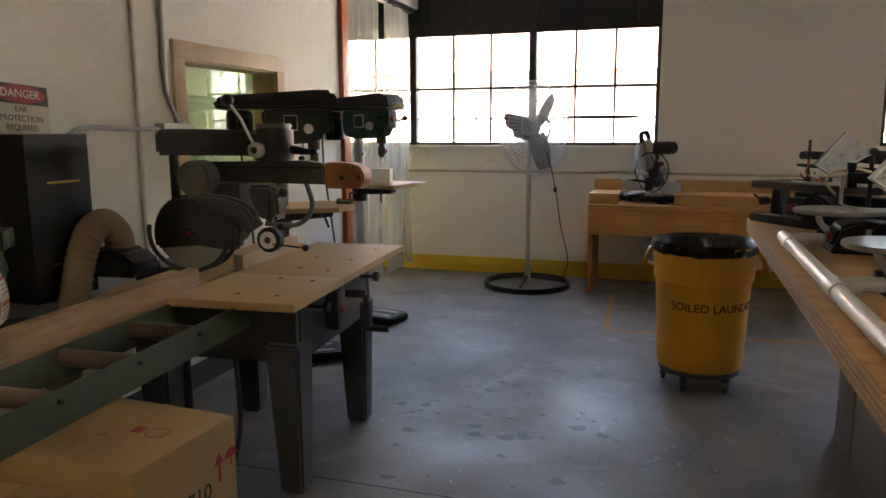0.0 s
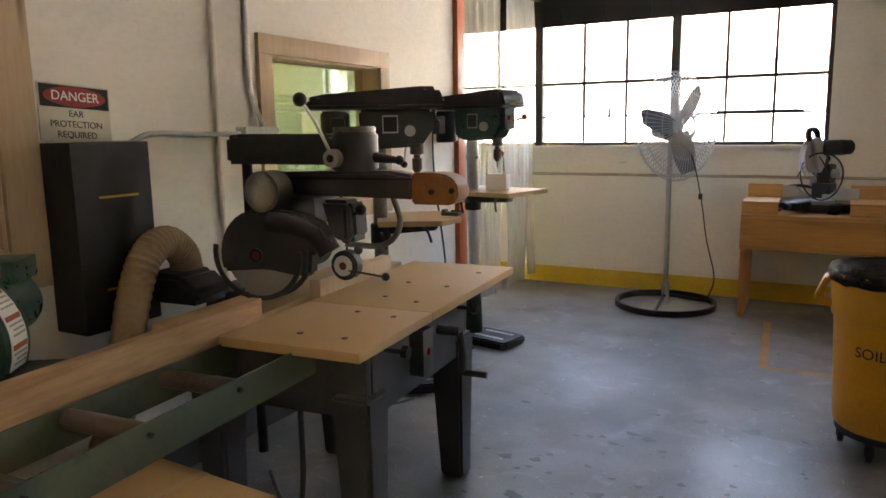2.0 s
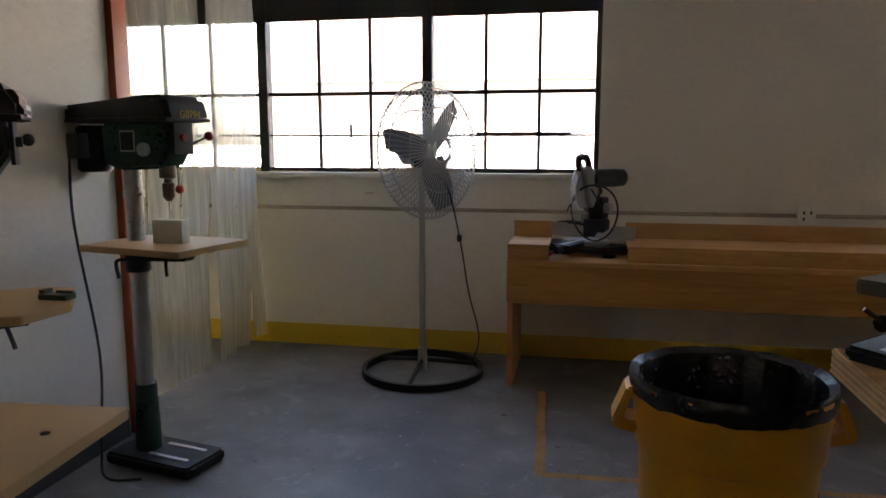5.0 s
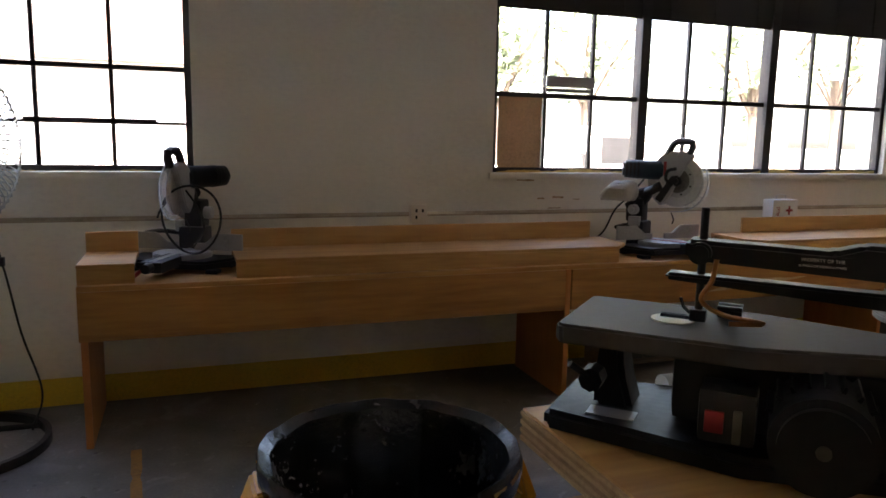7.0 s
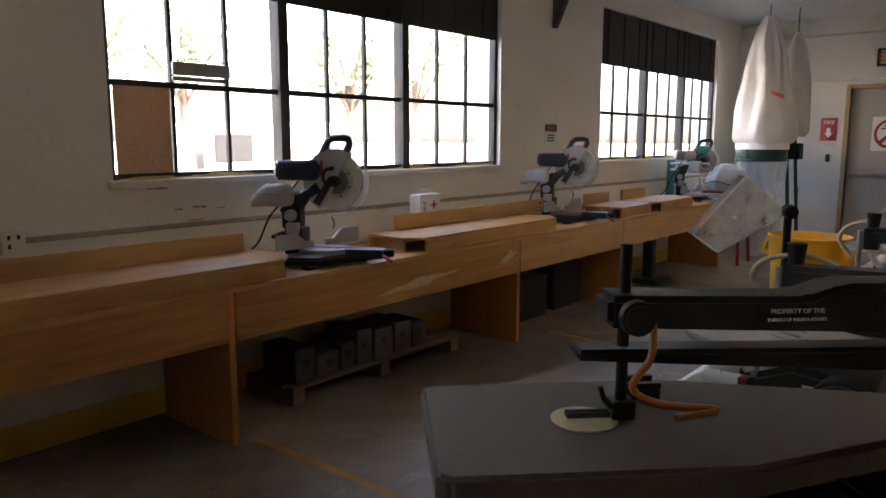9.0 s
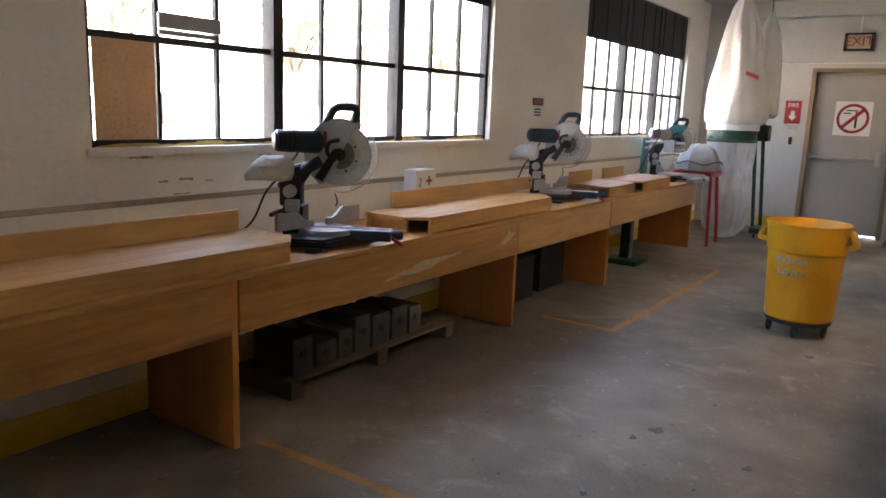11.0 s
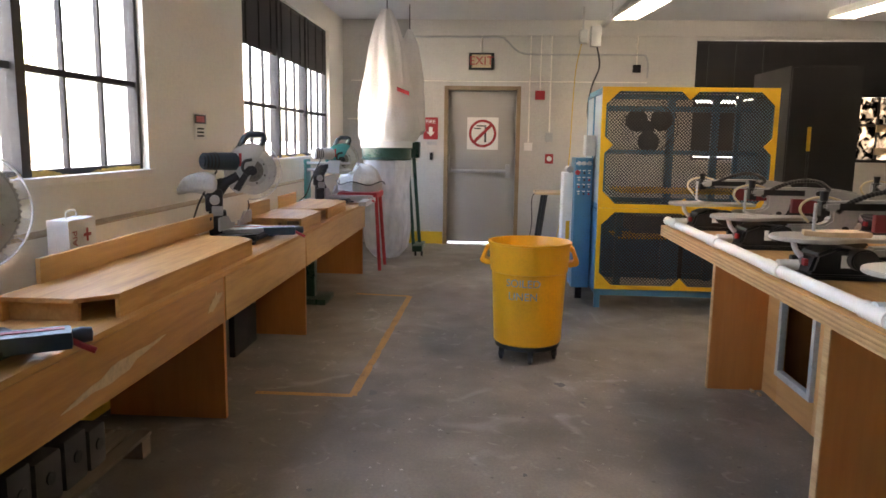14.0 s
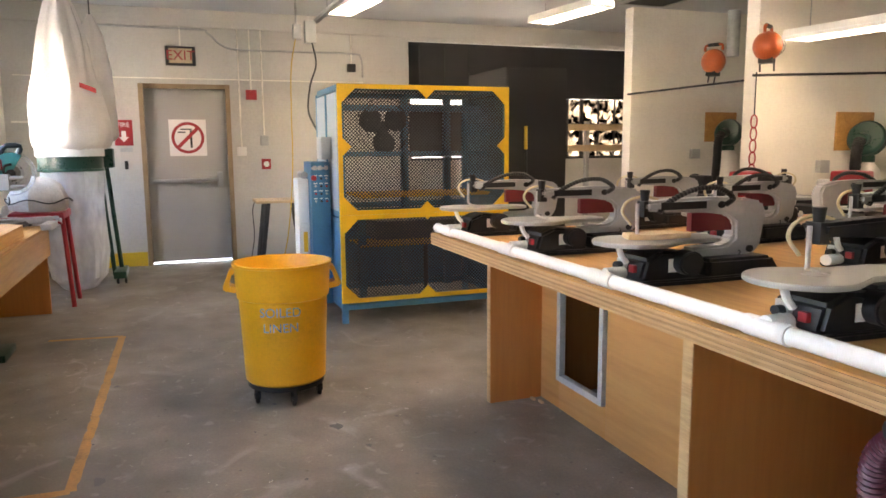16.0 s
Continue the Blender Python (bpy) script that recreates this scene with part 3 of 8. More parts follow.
# ---- door ----
dr = tagged(new("door_1"), "grey steel exit door with a panic bar and a no-smoking sign", "door", "", "structure")
dr.matrix_basis = Matrix.Translation((EW + 0.06, 0, 0))
boxpart("door_leaf", (0, DY0 + 0.0005, 0.030, 0.045, DY1 - 0.0005, DH - 0.0005), M_DOOR, dr, 0.002)
bm = BM()
box(bm, -0.10, DY0 - 0.055, 0, 0.02, DY0, DH + 0.055, 0.004)
box(bm, -0.10, DY1, 0, 0.02, DY1 + 0.055, DH + 0.055, 0.004)
box(bm, -0.10, DY0 + 0.001, DH, 0.02, DY1 - 0.001, DH + 0.055, 0.004)
part("door_frame", bm, mat("brown door frame", (0.30, 0.21, 0.12), 0.55, var=0.12), dr)
cylpart("panic_bar", (-0.065, DY0 + 0.13, 1.03), (-0.065, DY1 - 0.04, 1.02), 0.022, M_SILVER, dr)
boxpart("bar_lock", (-0.09, DY0 + 0.07, 0.94, 0.0, DY0 + 0.13, 1.12), M_SILVER, dr, 0.012)
boxpart("bar_end", (-0.08, DY1 - 0.06, 0.99, 0.0, DY1 - 0.015, 1.06), M_SILVER, dr, 0.01)
sg = boxpart("no_smoking_sign", (-0.006, 5.17, 1.32, -0.001, 5.60, 1.76), M_PAPER, dr, 0)
bm = BM()
lathe(bm, [(0.155, 0), (0.19, 0), (0.19, 0.003), (0.155, 0.003), (0.155, 0)], seg=40, m=Matrix.Translation((-0.0065, 5.385, 1.54)) @ Euler((0, -math.pi / 2, 0)).to_matrix().to_4x4())
part("sign_ring", bm, M_RED, sg)
bm = BM()
prism(bm, [(5.385 + 0.105, 1.54 - 0.135), (5.385 + 0.135, 1.54 - 0.105), (5.385 - 0.105, 1.54 + 0.135), (5.385 - 0.135, 1.54 + 0.105)], -0.012, -0.0097, 'yz')
part("sign_slash", bm, M_RED, sg)
bm = BM()
box(bm, -0.0095, 5.335, 1.42, -0.0068, 5.36, 1.63)
box(bm, -0.0095, 5.335, 1.635, -0.0068, 5.47, 1.65)
box(bm, -0.0095, 5.41, 1.60, -0.0068, 5.50, 1.615)
part("sign_drawing", bm, M_INK, sg)
boxpart("threshold", (-0.05, DY0, 0.0, 0.10, DY1, 0.008), M_SILVER, dr, 0)

# ---- outside ----
structure(boxpart("ground", (-400, NW + 0.27, -0.4, 400, 600, -0.3), mat("pale asphalt", (0.22, 0.22, 0.21), 0.9, var=0.1, scale=0.5), None, 0), "pale sunlit asphalt yard", "ground")
structure(boxpart("ground", (EW + 0.3, -400, -0.4, 400, NW + 0.268, -0.3), mat("pale yard", (0.22, 0.22, 0.21), 0.9, var=0.1, scale=0.5), None, 0), "pale yard outside the door", "ground")

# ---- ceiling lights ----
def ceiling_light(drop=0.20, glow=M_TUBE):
    t = thing("ceiling_light", "fluorescent ceiling light with yellowed louvre and two lit tubes, some copies unseen fill", "ceiling light", group="ceiling lights")
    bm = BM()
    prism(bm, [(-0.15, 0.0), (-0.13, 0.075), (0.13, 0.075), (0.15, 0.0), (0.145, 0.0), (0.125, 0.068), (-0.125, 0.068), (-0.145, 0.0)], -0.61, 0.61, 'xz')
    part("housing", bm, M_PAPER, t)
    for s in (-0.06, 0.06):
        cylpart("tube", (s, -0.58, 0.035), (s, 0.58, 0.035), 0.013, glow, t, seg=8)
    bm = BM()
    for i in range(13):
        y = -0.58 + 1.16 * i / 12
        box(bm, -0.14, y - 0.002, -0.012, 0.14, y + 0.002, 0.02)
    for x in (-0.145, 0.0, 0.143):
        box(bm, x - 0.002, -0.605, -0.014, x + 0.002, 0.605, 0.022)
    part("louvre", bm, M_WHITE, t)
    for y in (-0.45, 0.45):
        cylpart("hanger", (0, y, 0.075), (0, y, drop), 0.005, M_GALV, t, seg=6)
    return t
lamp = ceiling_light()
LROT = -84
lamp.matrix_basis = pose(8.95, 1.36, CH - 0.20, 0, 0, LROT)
# only (9.1, 3.72) is a known light; the other three are added, unseen fill
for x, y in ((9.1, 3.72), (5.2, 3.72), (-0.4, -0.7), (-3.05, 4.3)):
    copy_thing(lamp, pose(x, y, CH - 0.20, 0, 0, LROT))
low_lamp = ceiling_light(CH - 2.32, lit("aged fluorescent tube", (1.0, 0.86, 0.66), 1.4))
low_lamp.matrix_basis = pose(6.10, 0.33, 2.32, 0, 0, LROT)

ht = tagged(new("ceiling_hatch"), "dark open hatch with a thin frame in the ceiling", "hatch", "", "structure")
boxpart("hatch_opening", (8.55, 0.0, CH - 0.006, 9.12, 0.55, CH - 0.002), M_SHADE, ht, 0)
for d in ((8.52, -0.03, 9.15, 0.0), (8.52, 0.55, 9.15, 0.58), (8.52, 0.001, 8.55, 0.549), (9.12, 0.001, 9.15, 0.549)):
    boxpart("hatch_frame", (d[0], d[1], CH - 0.014, d[2], d[3], CH - 0.001), M_GALV, ht, 0.002)

# ---- inner windows of the west wall ----
M_MIRR = glass("inner pane", (0.80, 0.84, 0.78), 0.02, 0.0, 0.22)
def inner_window(name, y0, y1, z0, z1, wd):
    w = tagged(new(name), "inner window with a wide raw pine frame", "window", "", "structure")
    f = 0.012
    boxpart("casing", (WW, y0 - wd, z1, WW + 0.022, y1 + wd, z1 + wd), M_TRIM, w, 0.003)
    boxpart("casing", (WW, y0 - wd, z0 - wd, WW + 0.022, y1 + wd, z0), M_TRIM, w, 0.003)
    boxpart("casing", (WW, y0 - wd, z0 + 0.001, WW + 0.022, y0, z1 - 0.001), M_TRIM, w, 0.003)
    boxpart("casing", (WW, y1, z0 + 0.001, WW + 0.022, y1 + wd, z1 - 0.001), M_TRIM, w, 0.003)
    bm = BM()
    box(bm, WW - 0.155, y0, z0, WW - 0.001, y0 + f, z1)
    box(bm, WW - 0.155, y1 - f, z0, WW - 0.001, y1, z1)
    box(bm, WW - 0.155, y0 + f, z0, WW - 0.001, y1 - f, z0 + f)
    box(bm, WW - 0.155, y0 + f, z1 - f, WW - 0.001, y1 - f, z1)
    part("jamb", bm, M_TRIM, w)
    p = boxpart("pane", (WW - 0.10, y0 + f, z0 + f, WW - 0.096, y1 - f, z1 - f), M_MIRR, w, 0)
    p.visible_shadow = False
    return w
inner_window("window_5", IY0, IY1, IZ0, IZ1, 0.09)
inner_window("window_6", JY0, JY1, JZ0, JZ1, 0.13)

# ---- strip curtain ----
sc = thing("strip_curtain", "hanging clear vinyl strip curtain, yellowed and wavy", "curtain", WW - 0.05, 0, 0)
boxpart("rail", (-0.03, 5.64, 2.50, 0.03, NW - 0.06, 2.55), M_IRON, sc)
random.seed(3)
for i in range(9):
    y = 5.66 + i * 0.165
    bm = BM()
    n, zs = 7, 9
    grid = []
    ph = random.random() * 6
    for k in range(zs):
        z = 0.08 + (2.52 - 0.08) * k / (zs - 1)
        grid.append([bm.verts.new((0.02 * math.sin(ph + j * 1.1) * (1.2 - z / 3) + (i % 2) * 0.03 - 0.015 + 0.012 * math.sin(k + ph), y + 0.2 * j / (n - 1) + 0.012 * math.sin(k * 0.9 + ph), z)) for j in range(n)])
    for a, b in zip(grid, grid[1:]):
        for j in range(n - 1):
            bm.faces.new((a[j], a[j + 1], b[j + 1], b[j]))
    bmesh.ops.solidify(bm, geom=bm.faces[:], thickness=0.003)
    s = part("strip", bm, M_STRIP, sc)

# ---- long mitre-saw workbench ----
BF = 6.60
wb = thing("workbench", "long brown plywood workbench under the windows, scuffed front board", "workbench")
boxpart("bench_top", (-0.42, BF, 0.742, 8.60, 7.262, 0.766), M_PLY, wb, 0.003)
M_APR = [wood("amber apron board", (0.50, 0.24, 0.06), (0.29, 0.12, 0.028), along=0, size=5, rough=0.42, coat=0.1), wood("pale apron board", (0.60, 0.35, 0.13), (0.42, 0.22, 0.08), along=0, size=5, rough=0.45)]
for i, (a, b) in enumerate(((-0.42, 2.03), (2.07, 4.42), (4.45, 6.06), (6.09, 8.60))):
    boxpart("apron", (a, BF - 0.002, 0.512, b, BF + 0.02, 0.741), M_APR[i // 2], wb, 0.003)
for x in (-0.40, 2.05, 4.435, 6.075, 8.575):
    boxpart("leg_panel", (x - 0.016, BF + 0.021 if x not in (2.05, 4.435, 6.075) else BF + 0.004, 0.0, x + 0.016, 7.22, 0.741), M_PLYV, wb, 0.003)
M_SCAR = mat("torn pale veneer", (0.55, 0.42, 0.27), 0.8, var=0.15, scale=20)
for a, b, z, h in ((3.0, 3.75, 0.60, 0.05), (4.20, 4.40, 0.64, 0.07)):
    bm = BM()
    random.seed(int(a * 7))
    n = 12
    up = [(a + (b - a) * k / n, z + (k / n - 0.5) * 0.06 + h * 0.5 * math.sin(math.pi * k / n) * (0.5 + random.random())) for k in range(n + 1)]
    dn = [(a + (b - a) * k / n, z + (k / n - 0.5) * 0.06 - h * 0.4 * math.sin(math.pi * k / n) * (0.4 + random.random()) - 0.001) for k in range(n, -1, -1)]
    prism(bm, up + dn, BF - 0.0045, BF - 0.0025, 'xz')
    part("torn_veneer", bm, M_SCAR, wb)

def raised_fence(x0, x1, fx0, fx1, cut, label):
    t = thing("raised_fence", label, "saw fence", 0, 0, 0.767, group="fences on the workbench")
    yf, yb, h = BF + 0.035, 7.04, 0.092
    c = 0.11
    pts = [(x0, yb), (x0, yf + (c if cut[0] else 0)), (x0 + (c if cut[0] else 0.001), yf), (x1 - (c if cut[1] else 0.001), yf), (x1, yf + (c if cut[1] else 0)), (x1, yb)]
    bm = BM()
    prism(bm, pts, h - 0.018, h, 'xy', 0.002)
    part("deck", bm, M_PLY, t)
    boxpart("front_board", (x0 + (c if cut[0] else 0), yf + 0.001, 0, x1 - (c if cut[1] else 0), yf + 0.019, h - 0.0185), M_PLY, t, 0.002)
    boxpart("rear_board", (x0 + 0.002, yb - 0.02, 0, x1 - 0.002, yb - 0.002, h - 0.0185), M_PLY, t, 0.002)
    boxpart("rib", (x0 + 0.04, yf + 0.12, 0, x0 + 0.058, yb - 0.021, h - 0.0185), M_PLY, t, 0.002)
    boxpart("rib", (x1 - 0.06, yf + 0.12, 0, x1 - 0.042, yb - 0.021, h - 0.0185), M_PLY, t, 0.002)
    boxpart("fence_board", (fx0, yb - 0.022, h + 0.001, fx1, yb - 0.002, h + 0.10), M_APR[1], t, 0.003)
    return t
raised_fence(-0.42, -0.18, -0.42, -0.18, (0, 0), "short plywood raised fence block at the bench end")
raised_fence(0.27, 2.50, 0.27, 2.42, (0, 1), "long amber plywood raised fence beside a mitre saw")
raised_fence(3.36, 5.10, 3.60, 5.40, (1, 1), "long pale plywood raised fence with an open slot")
raised_fence(6.10, 6.82, 6.12, 6.60, (0, 1), "short plywood raised fence between two saws")
raised_fence(6.86, 7.86, 6.88, 7.40, (1, 1), "pale plywood raised fence with a dark slot")

# ---- scroll-saw island bench ----
ib = thing("island_bench", "plywood island bench with layered plywood edge and orange side panels", "workbench")
SBX0, SBX1, SBY0, SBY1, SBZ = 0.62, 5.30, 1.55, 4.25, 0.957
boxpart("bench_top", (SBX0 + 0.003, SBY0, SBZ - 0.006, SBX1 - 0.003, SBY1 - 0.003, SBZ), M_PLY, ib, 0.002)
M_PLIES = [wood("pale ply", (0.58, 0.36, 0.17), (0.36, 0.20, 0.08), 0, 20), wood("dark ply", (0.44, 0.25, 0.11), (0.22, 0.115, 0.045), 0, 20)]
for i in range(7):
    z = SBZ - 0.0065 - 0.0078 * i
    ins = 0.0 if i % 2 == 0 else 0.002
    boxpart("ply_layer", (SBX0 + ins, SBY0 + ins, z - 0.0076, SBX1 - ins, SBY1 - ins, z), M_PLIES[i % 2], ib, 0)
SBB = SBZ - 0.0625
def ipan(*d):
    return boxpart("side_panel", d, M_PLYV, ib, 0.003)
ipan(5.16, 3.64, 0, 5.20, 3.955, SBB)
ipan(3.20, 2.92, 0, 3.245, 4.195, SBB)
ipan(2.44, 2.92, 0, 2.48, 4.195, SBB)
boxpart("side_panel", (1.02, 1.70, 0, 1.06, 3.598, SBB), mat("grey painted panel", (0.20, 0.19, 0.18), 0.6, var=0.12), ib, 0.003)
boxpart("side_panel", (1.02, 3.64, 0, 1.06, 3.93, SBB), bpy.data.materials["grey painted panel"], ib, 0.003)
# back board with a framed opening
M_BACK = wood("orange back board", (0.56, 0.27, 0.085), (0.44, 0.185, 0.05), along=0, size=5, rough=0.5)
boxpart("back_panel", (3.247, 3.60, 0, 4.50, 3.638, SBB), M_BACK, ib, 0.003)
ipan(1.062, 2.88, 0, 3.245, 2.918, SBB)
boxpart("back_panel", (4.96, 3.60, 0, 5.20, 3.638, SBB), M_BACK, ib, 0.003)
boxpart("back_panel", (4.50, 3.60, 0, 4.96, 3.638, 0.16), M_BACK, ib, 0.003)
ipan(1.10, 1.70, 0, 5.16, 1.74, SBB)
ipan(5.16, 1.70, 0, 5.20, 3.598, SBB)
for x0, x1, y in ((5.16, 5.20, 3.955), (3.20, 3.245, 4.195), (2.44, 2.48, 4.195)):
    boxpart("panel_edge", (x0 + 0.001, y + 0.0005, 0.002, x1 - 0.001, y + 0.004, SBB - 0.002), M_PLIES[0], ib, 0.001, "pale plywood panel edge")
bm = BM()
box(bm, 4.505, 3.625, 0.165, 4.54, 3.66, SBB - 0.002, 0.003)
box(bm, 4.92, 3.625, 0.165, 4.955, 3.66, SBB - 0.002, 0.003)
box(bm, 4.541, 3.625, 0.165, 4.919, 3.66, 0.20, 0.003)
part("opening_frame", bm, mat("grey weathered strip", (0.42, 0.40, 0.37), 0.7, var=0.15), ib)

# ---- bins ----
def wrap_text(body, size, r, z, ang, material, parent, name="lettering", squash=1.0):
    ob = text(body, size, Matrix.Identity(4), material, parent, name, 0.0008)
    for v in ob.data.vertices:
        a = ang + v.co.x / r
        rr = r + v.co.z
        v.co = Vector((rr * math.cos(a), rr * math.sin(a), z + v.co.y * squash))
    return ob

def bin_on_dolly(label, x, y, rz, liner, lines, ink, ang):
    t = thing("waste_bin", label, "waste bin", x, y, 0, rz, "yellow bins on dollies")
    bm = BM()
    lathe(bm, [(0.0, 0.118), (0.214, 0.118), (0.224, 0.13), (0.245, 0.592), (0.255, 0.598), (0.258, 0.62), (0.262, 0.70), (0.268, 0.775), (0.275, 0.778), (0.276, 0.79), (0.262, 0.792), (0.258, 0.78), (0.236, 0.60), (0.214, 0.135), (0.0, 0.132)], seg=48)
    part("bin_body", bm, M_YELLOW, t)
    for s in (-1, 1):
        bm = BM()
        pts = [(0.262, 0.765), (0.285, 0.76), (0.325, 0.66), (0.318, 0.64), (0.255, 0.625), (0.250, 0.66), (0.292, 0.668), (0.272, 0.735), (0.258, 0.735)]
        prism(bm, [(s * a, b) for a, b in pts], -0.055, 0.055, 'xz', 0.006)
        part("handle", bm, M_YELLOW, t)
    bm = BM()
    cyl(bm, (0, 0, 0.088), (0, 0, 0.116), 0.215, 0.21, 32, 0.004)
    part("dolly", bm, M_BLACK, t, "black round dolly")
    for k in range(5):
        a = 2 * math.pi * k / 5 + 0.5
        cx, cy = 0.185 * math.cos(a), 0.185 * math.sin(a)
        bm = BM()
        cyl(bm, (cx, cy, 0.05), (cx, cy, 0.088), 0.018, None, 10)
        box(bm, cx - 0.018, cy - 0.016, 0.03, cx - 0.013, cy + 0.016, 0.07)
        box(bm, cx + 0.013, cy - 0.016, 0.03, cx + 0.018, cy + 0.016, 0.07)
        f = part("caster", bm, M_IRON, t)
        cylpart("wheel", (cx - 0.012, cy, 0.033), (cx + 0.012, cy, 0.033), 0.033, M_BLACK, f, bev=0.004)
    if liner:
        bm = BM()
        seg = 64
        random.seed(8)
        prof = [(0.272, 0.745), (0.276, 0.77), (0.277, 0.795), (0.272, 0.806), (0.250, 0.79), (0.222, 0.68), (0.195, 0.45), (0.165, 0.30), (0.10, 0.26), (0.0, 0.255)]
        rings = []
        for j, (r, z) in enumerate(prof):
            ring = []
            for i in range(seg):
                a = 2 * math.pi * i / seg
                w = noise.noise(Vector((math.cos(a) * 6, math.sin(a) * 6, z * 9)))
                amp = 0.005 if j < 5 else 0.026
                ring.append(bm.verts.new(((r + amp * w) * math.cos(a), (r + amp * w) * math.sin(a), z + (0.012 * w if j in (0,) else 0.003 * w))))
            rings.append(ring)
        for a, b in zip(rings, rings[1:]):
            for i in range(seg):
                bm.faces.new((a[i], a[(i + 1) % seg], b[(i + 1) % seg], b[i]))
        part("bin_liner", bm, M_BAG, t, "black plastic bin liner folded over the rim")
    for body, z, size in lines:
        wrap_text(body, size, 0.2250 + 0.0205 * (z - 0.13) / 0.46 + 0.0012, z, ang, ink, t)
    return t
M_STENCIL = mat("faded blue stencil", (0.16, 0.28, 0.36), 0.7, var=0.3, scale=30)
bin_on_dolly("yellow round bin with black liner on a wheeled dolly", 0.44, 4.495, 0, True, [("SOILED LAUNDRY", 0.475, 0.062)], M_INK, radians(-71))
bin_on_dolly("yellow round bin stencilled in faded blue on a wheeled dolly", 5.70, 5.00, 84, False, [("SOILED", 0.54, 0.07), ("LINEN", 0.455, 0.07)], M_STENCIL, radians(84))

# ---- pedestal fan ----
M_FANBLADE = mat("dull grey blade", (0.16, 0.16, 0.16), 0.5, var=0.08)
fn = thing("pedestal_fan", "grey pedestal fan with wire cage on black ring base", "fan", -0.965, 6.76)
bm = BM()
lathe(bm, [(0.36, 0.0), (0.385, 0.0), (0.385, 0.045), (0.36, 0.045), (0.36, 0.0)], seg=48)
part("base_ring", bm, M_IRON, fn)
for k in range(3):
    a = 2 * math.pi * k / 3 + 0.5
    bm = BM()
    tube(bm, [(0.03 * math.cos(a), 0.03 * math.sin(a), 0.085), (0.36 * math.cos(a), 0.36 * math.sin(a), 0.025)], 0.014, 8)
    part("base_spoke", bm, M_IRON, fn)
cylpart("collar", (0, 0, 0.02), (0, 0, 0.17), 0.030, M_GALV, fn)
cylpart("pole", (0, 0, 0.16), (0, 0, 1.36), 0.019, M_GALV, fn)
HZ = 1.40
nrm = Vector((0.84, -0.54, 0.05)).normalized()
qh = nrm.to_track_quat('Z', 'Y').to_matrix().to_4x4()
HM = Matrix.Translation((0.055, -0.035, HZ)) @ qh
def fan_cage(name, sign, depth):
    bm = BM()
    for r, h in ((0.07, depth), (0.25, depth * 0.89), (0.37, depth * 0.48), (0.41, 0.0)):
        ring = [HM @ Vector((r * math.cos(2 * math.pi * k / 40), r * math.sin(2 * math.pi * k / 40), sign * h)) for k in range(41)]
        tube(bm, ring, 0.0036, 5)
    cage = part(name, bm, M_GALV, fn)
    for k in range(72):
        bm = BM()
        a = 2 * math.pi * k / 72
        pts = []
        for r, h in ((0.07, depth), (0.2, depth * 0.95), (0.33, depth * 0.72), (0.40, depth * 0.25), (0.41, 0.0)):
            pts.append(HM @ Vector((r * math.cos(a), r * math.sin(a), sign * h)))
        tube(bm, pts, 0.0034, 4)
        part("wire", bm, M_GALV, cage)
fan_cage("front_cage", 1, 0.10)
fan_cage("rear_cage", -1, 0.12)
for k in range(3):
    a = 2 * math.pi * k / 3 + 0.85
    bm = BM()
    pts = []
    rows = []
    for i in range(6):
        r = 0.05 + 0.32 * i / 5
        w = 0.03 + 0.055 * math.sin(math.pi * (0.25 + 0.6 * i / 5))
        row = []
        for j in range(4):
            t2 = (j / 3 - 0.5) * w * 2
            row.append(bm.verts.new(HM @ Vector((r * math.cos(a) - t2 * math.sin(a), r * math.sin(a) + t2 * math.cos(a), t2 * 0.38))))
        rows.append(row)
    for p, q in zip(rows, rows[1:]):
        for j in range(3):
            bm.faces.new((p[j], p[j + 1], q[j + 1], q[j]))
    bmesh.ops.solidify(bm, geom=bm.faces[:], thickness=0.003)
    part("blade", bm, M_FANBLADE, fn)
bm = BM()
cyl(bm, HM @ Vector((0, 0, -0.22)), HM @ Vector((0, 0, -0.05)), 0.075, 0.07, 20, 0.012)
part("motor", bm, M_IRON, fn)
cylpart("hub", HM @ Vector((0, 0, -0.05)), HM @ Vector((0, 0, 0.03)), 0.045, M_SAWGREY, fn, bev=0.006)
boxpart("yoke", (-0.04, -0.04, 1.30, 0.04, 0.04, 1.42), M_IRON, fn, 0.008)
tubepart("power_cord", [(0.02, 0.0, 1.28), (0.16, -0.05, 1.2), (0.25, -0.08, 0.88), (0.30, -0.05, 0.55), (0.36, 0.0, 0.25), (0.30, 0.05, 0.05)], 0.005, M_IRON, fn, 30, 6)
boxpart("plug", (0.235, -0.095, 0.86, 0.262, -0.068, 0.90), M_BLACK, fn)

# ---- radial arm saw ----
ra = thing("radial_arm_saw", "grey cast radial arm saw with fibreboard table and orange arm tip", "radial arm saw", -0.98, 2.59, 0, 4.6)
boxpart("table_board", (-0.50, 0.0, 0.757, 0.0, 0.50, 0.787), M_MDF, ra, 0.003)
boxpart("table_board", (-0.50, 0.503, 0.757, 0.0, 1.38, 0.787), M_MDF, ra, 0.003)
boxpart("table_board", (-0.82, 0.05, 0.755, -0.555, 1.36, 0.783), M_MDF, ra, 0.003)
boxpart("fence", (-0.552, 0.58, 0.75, -0.505, 1.16, 0.85), M_TRIM, ra, 0.003)
bm = BM()
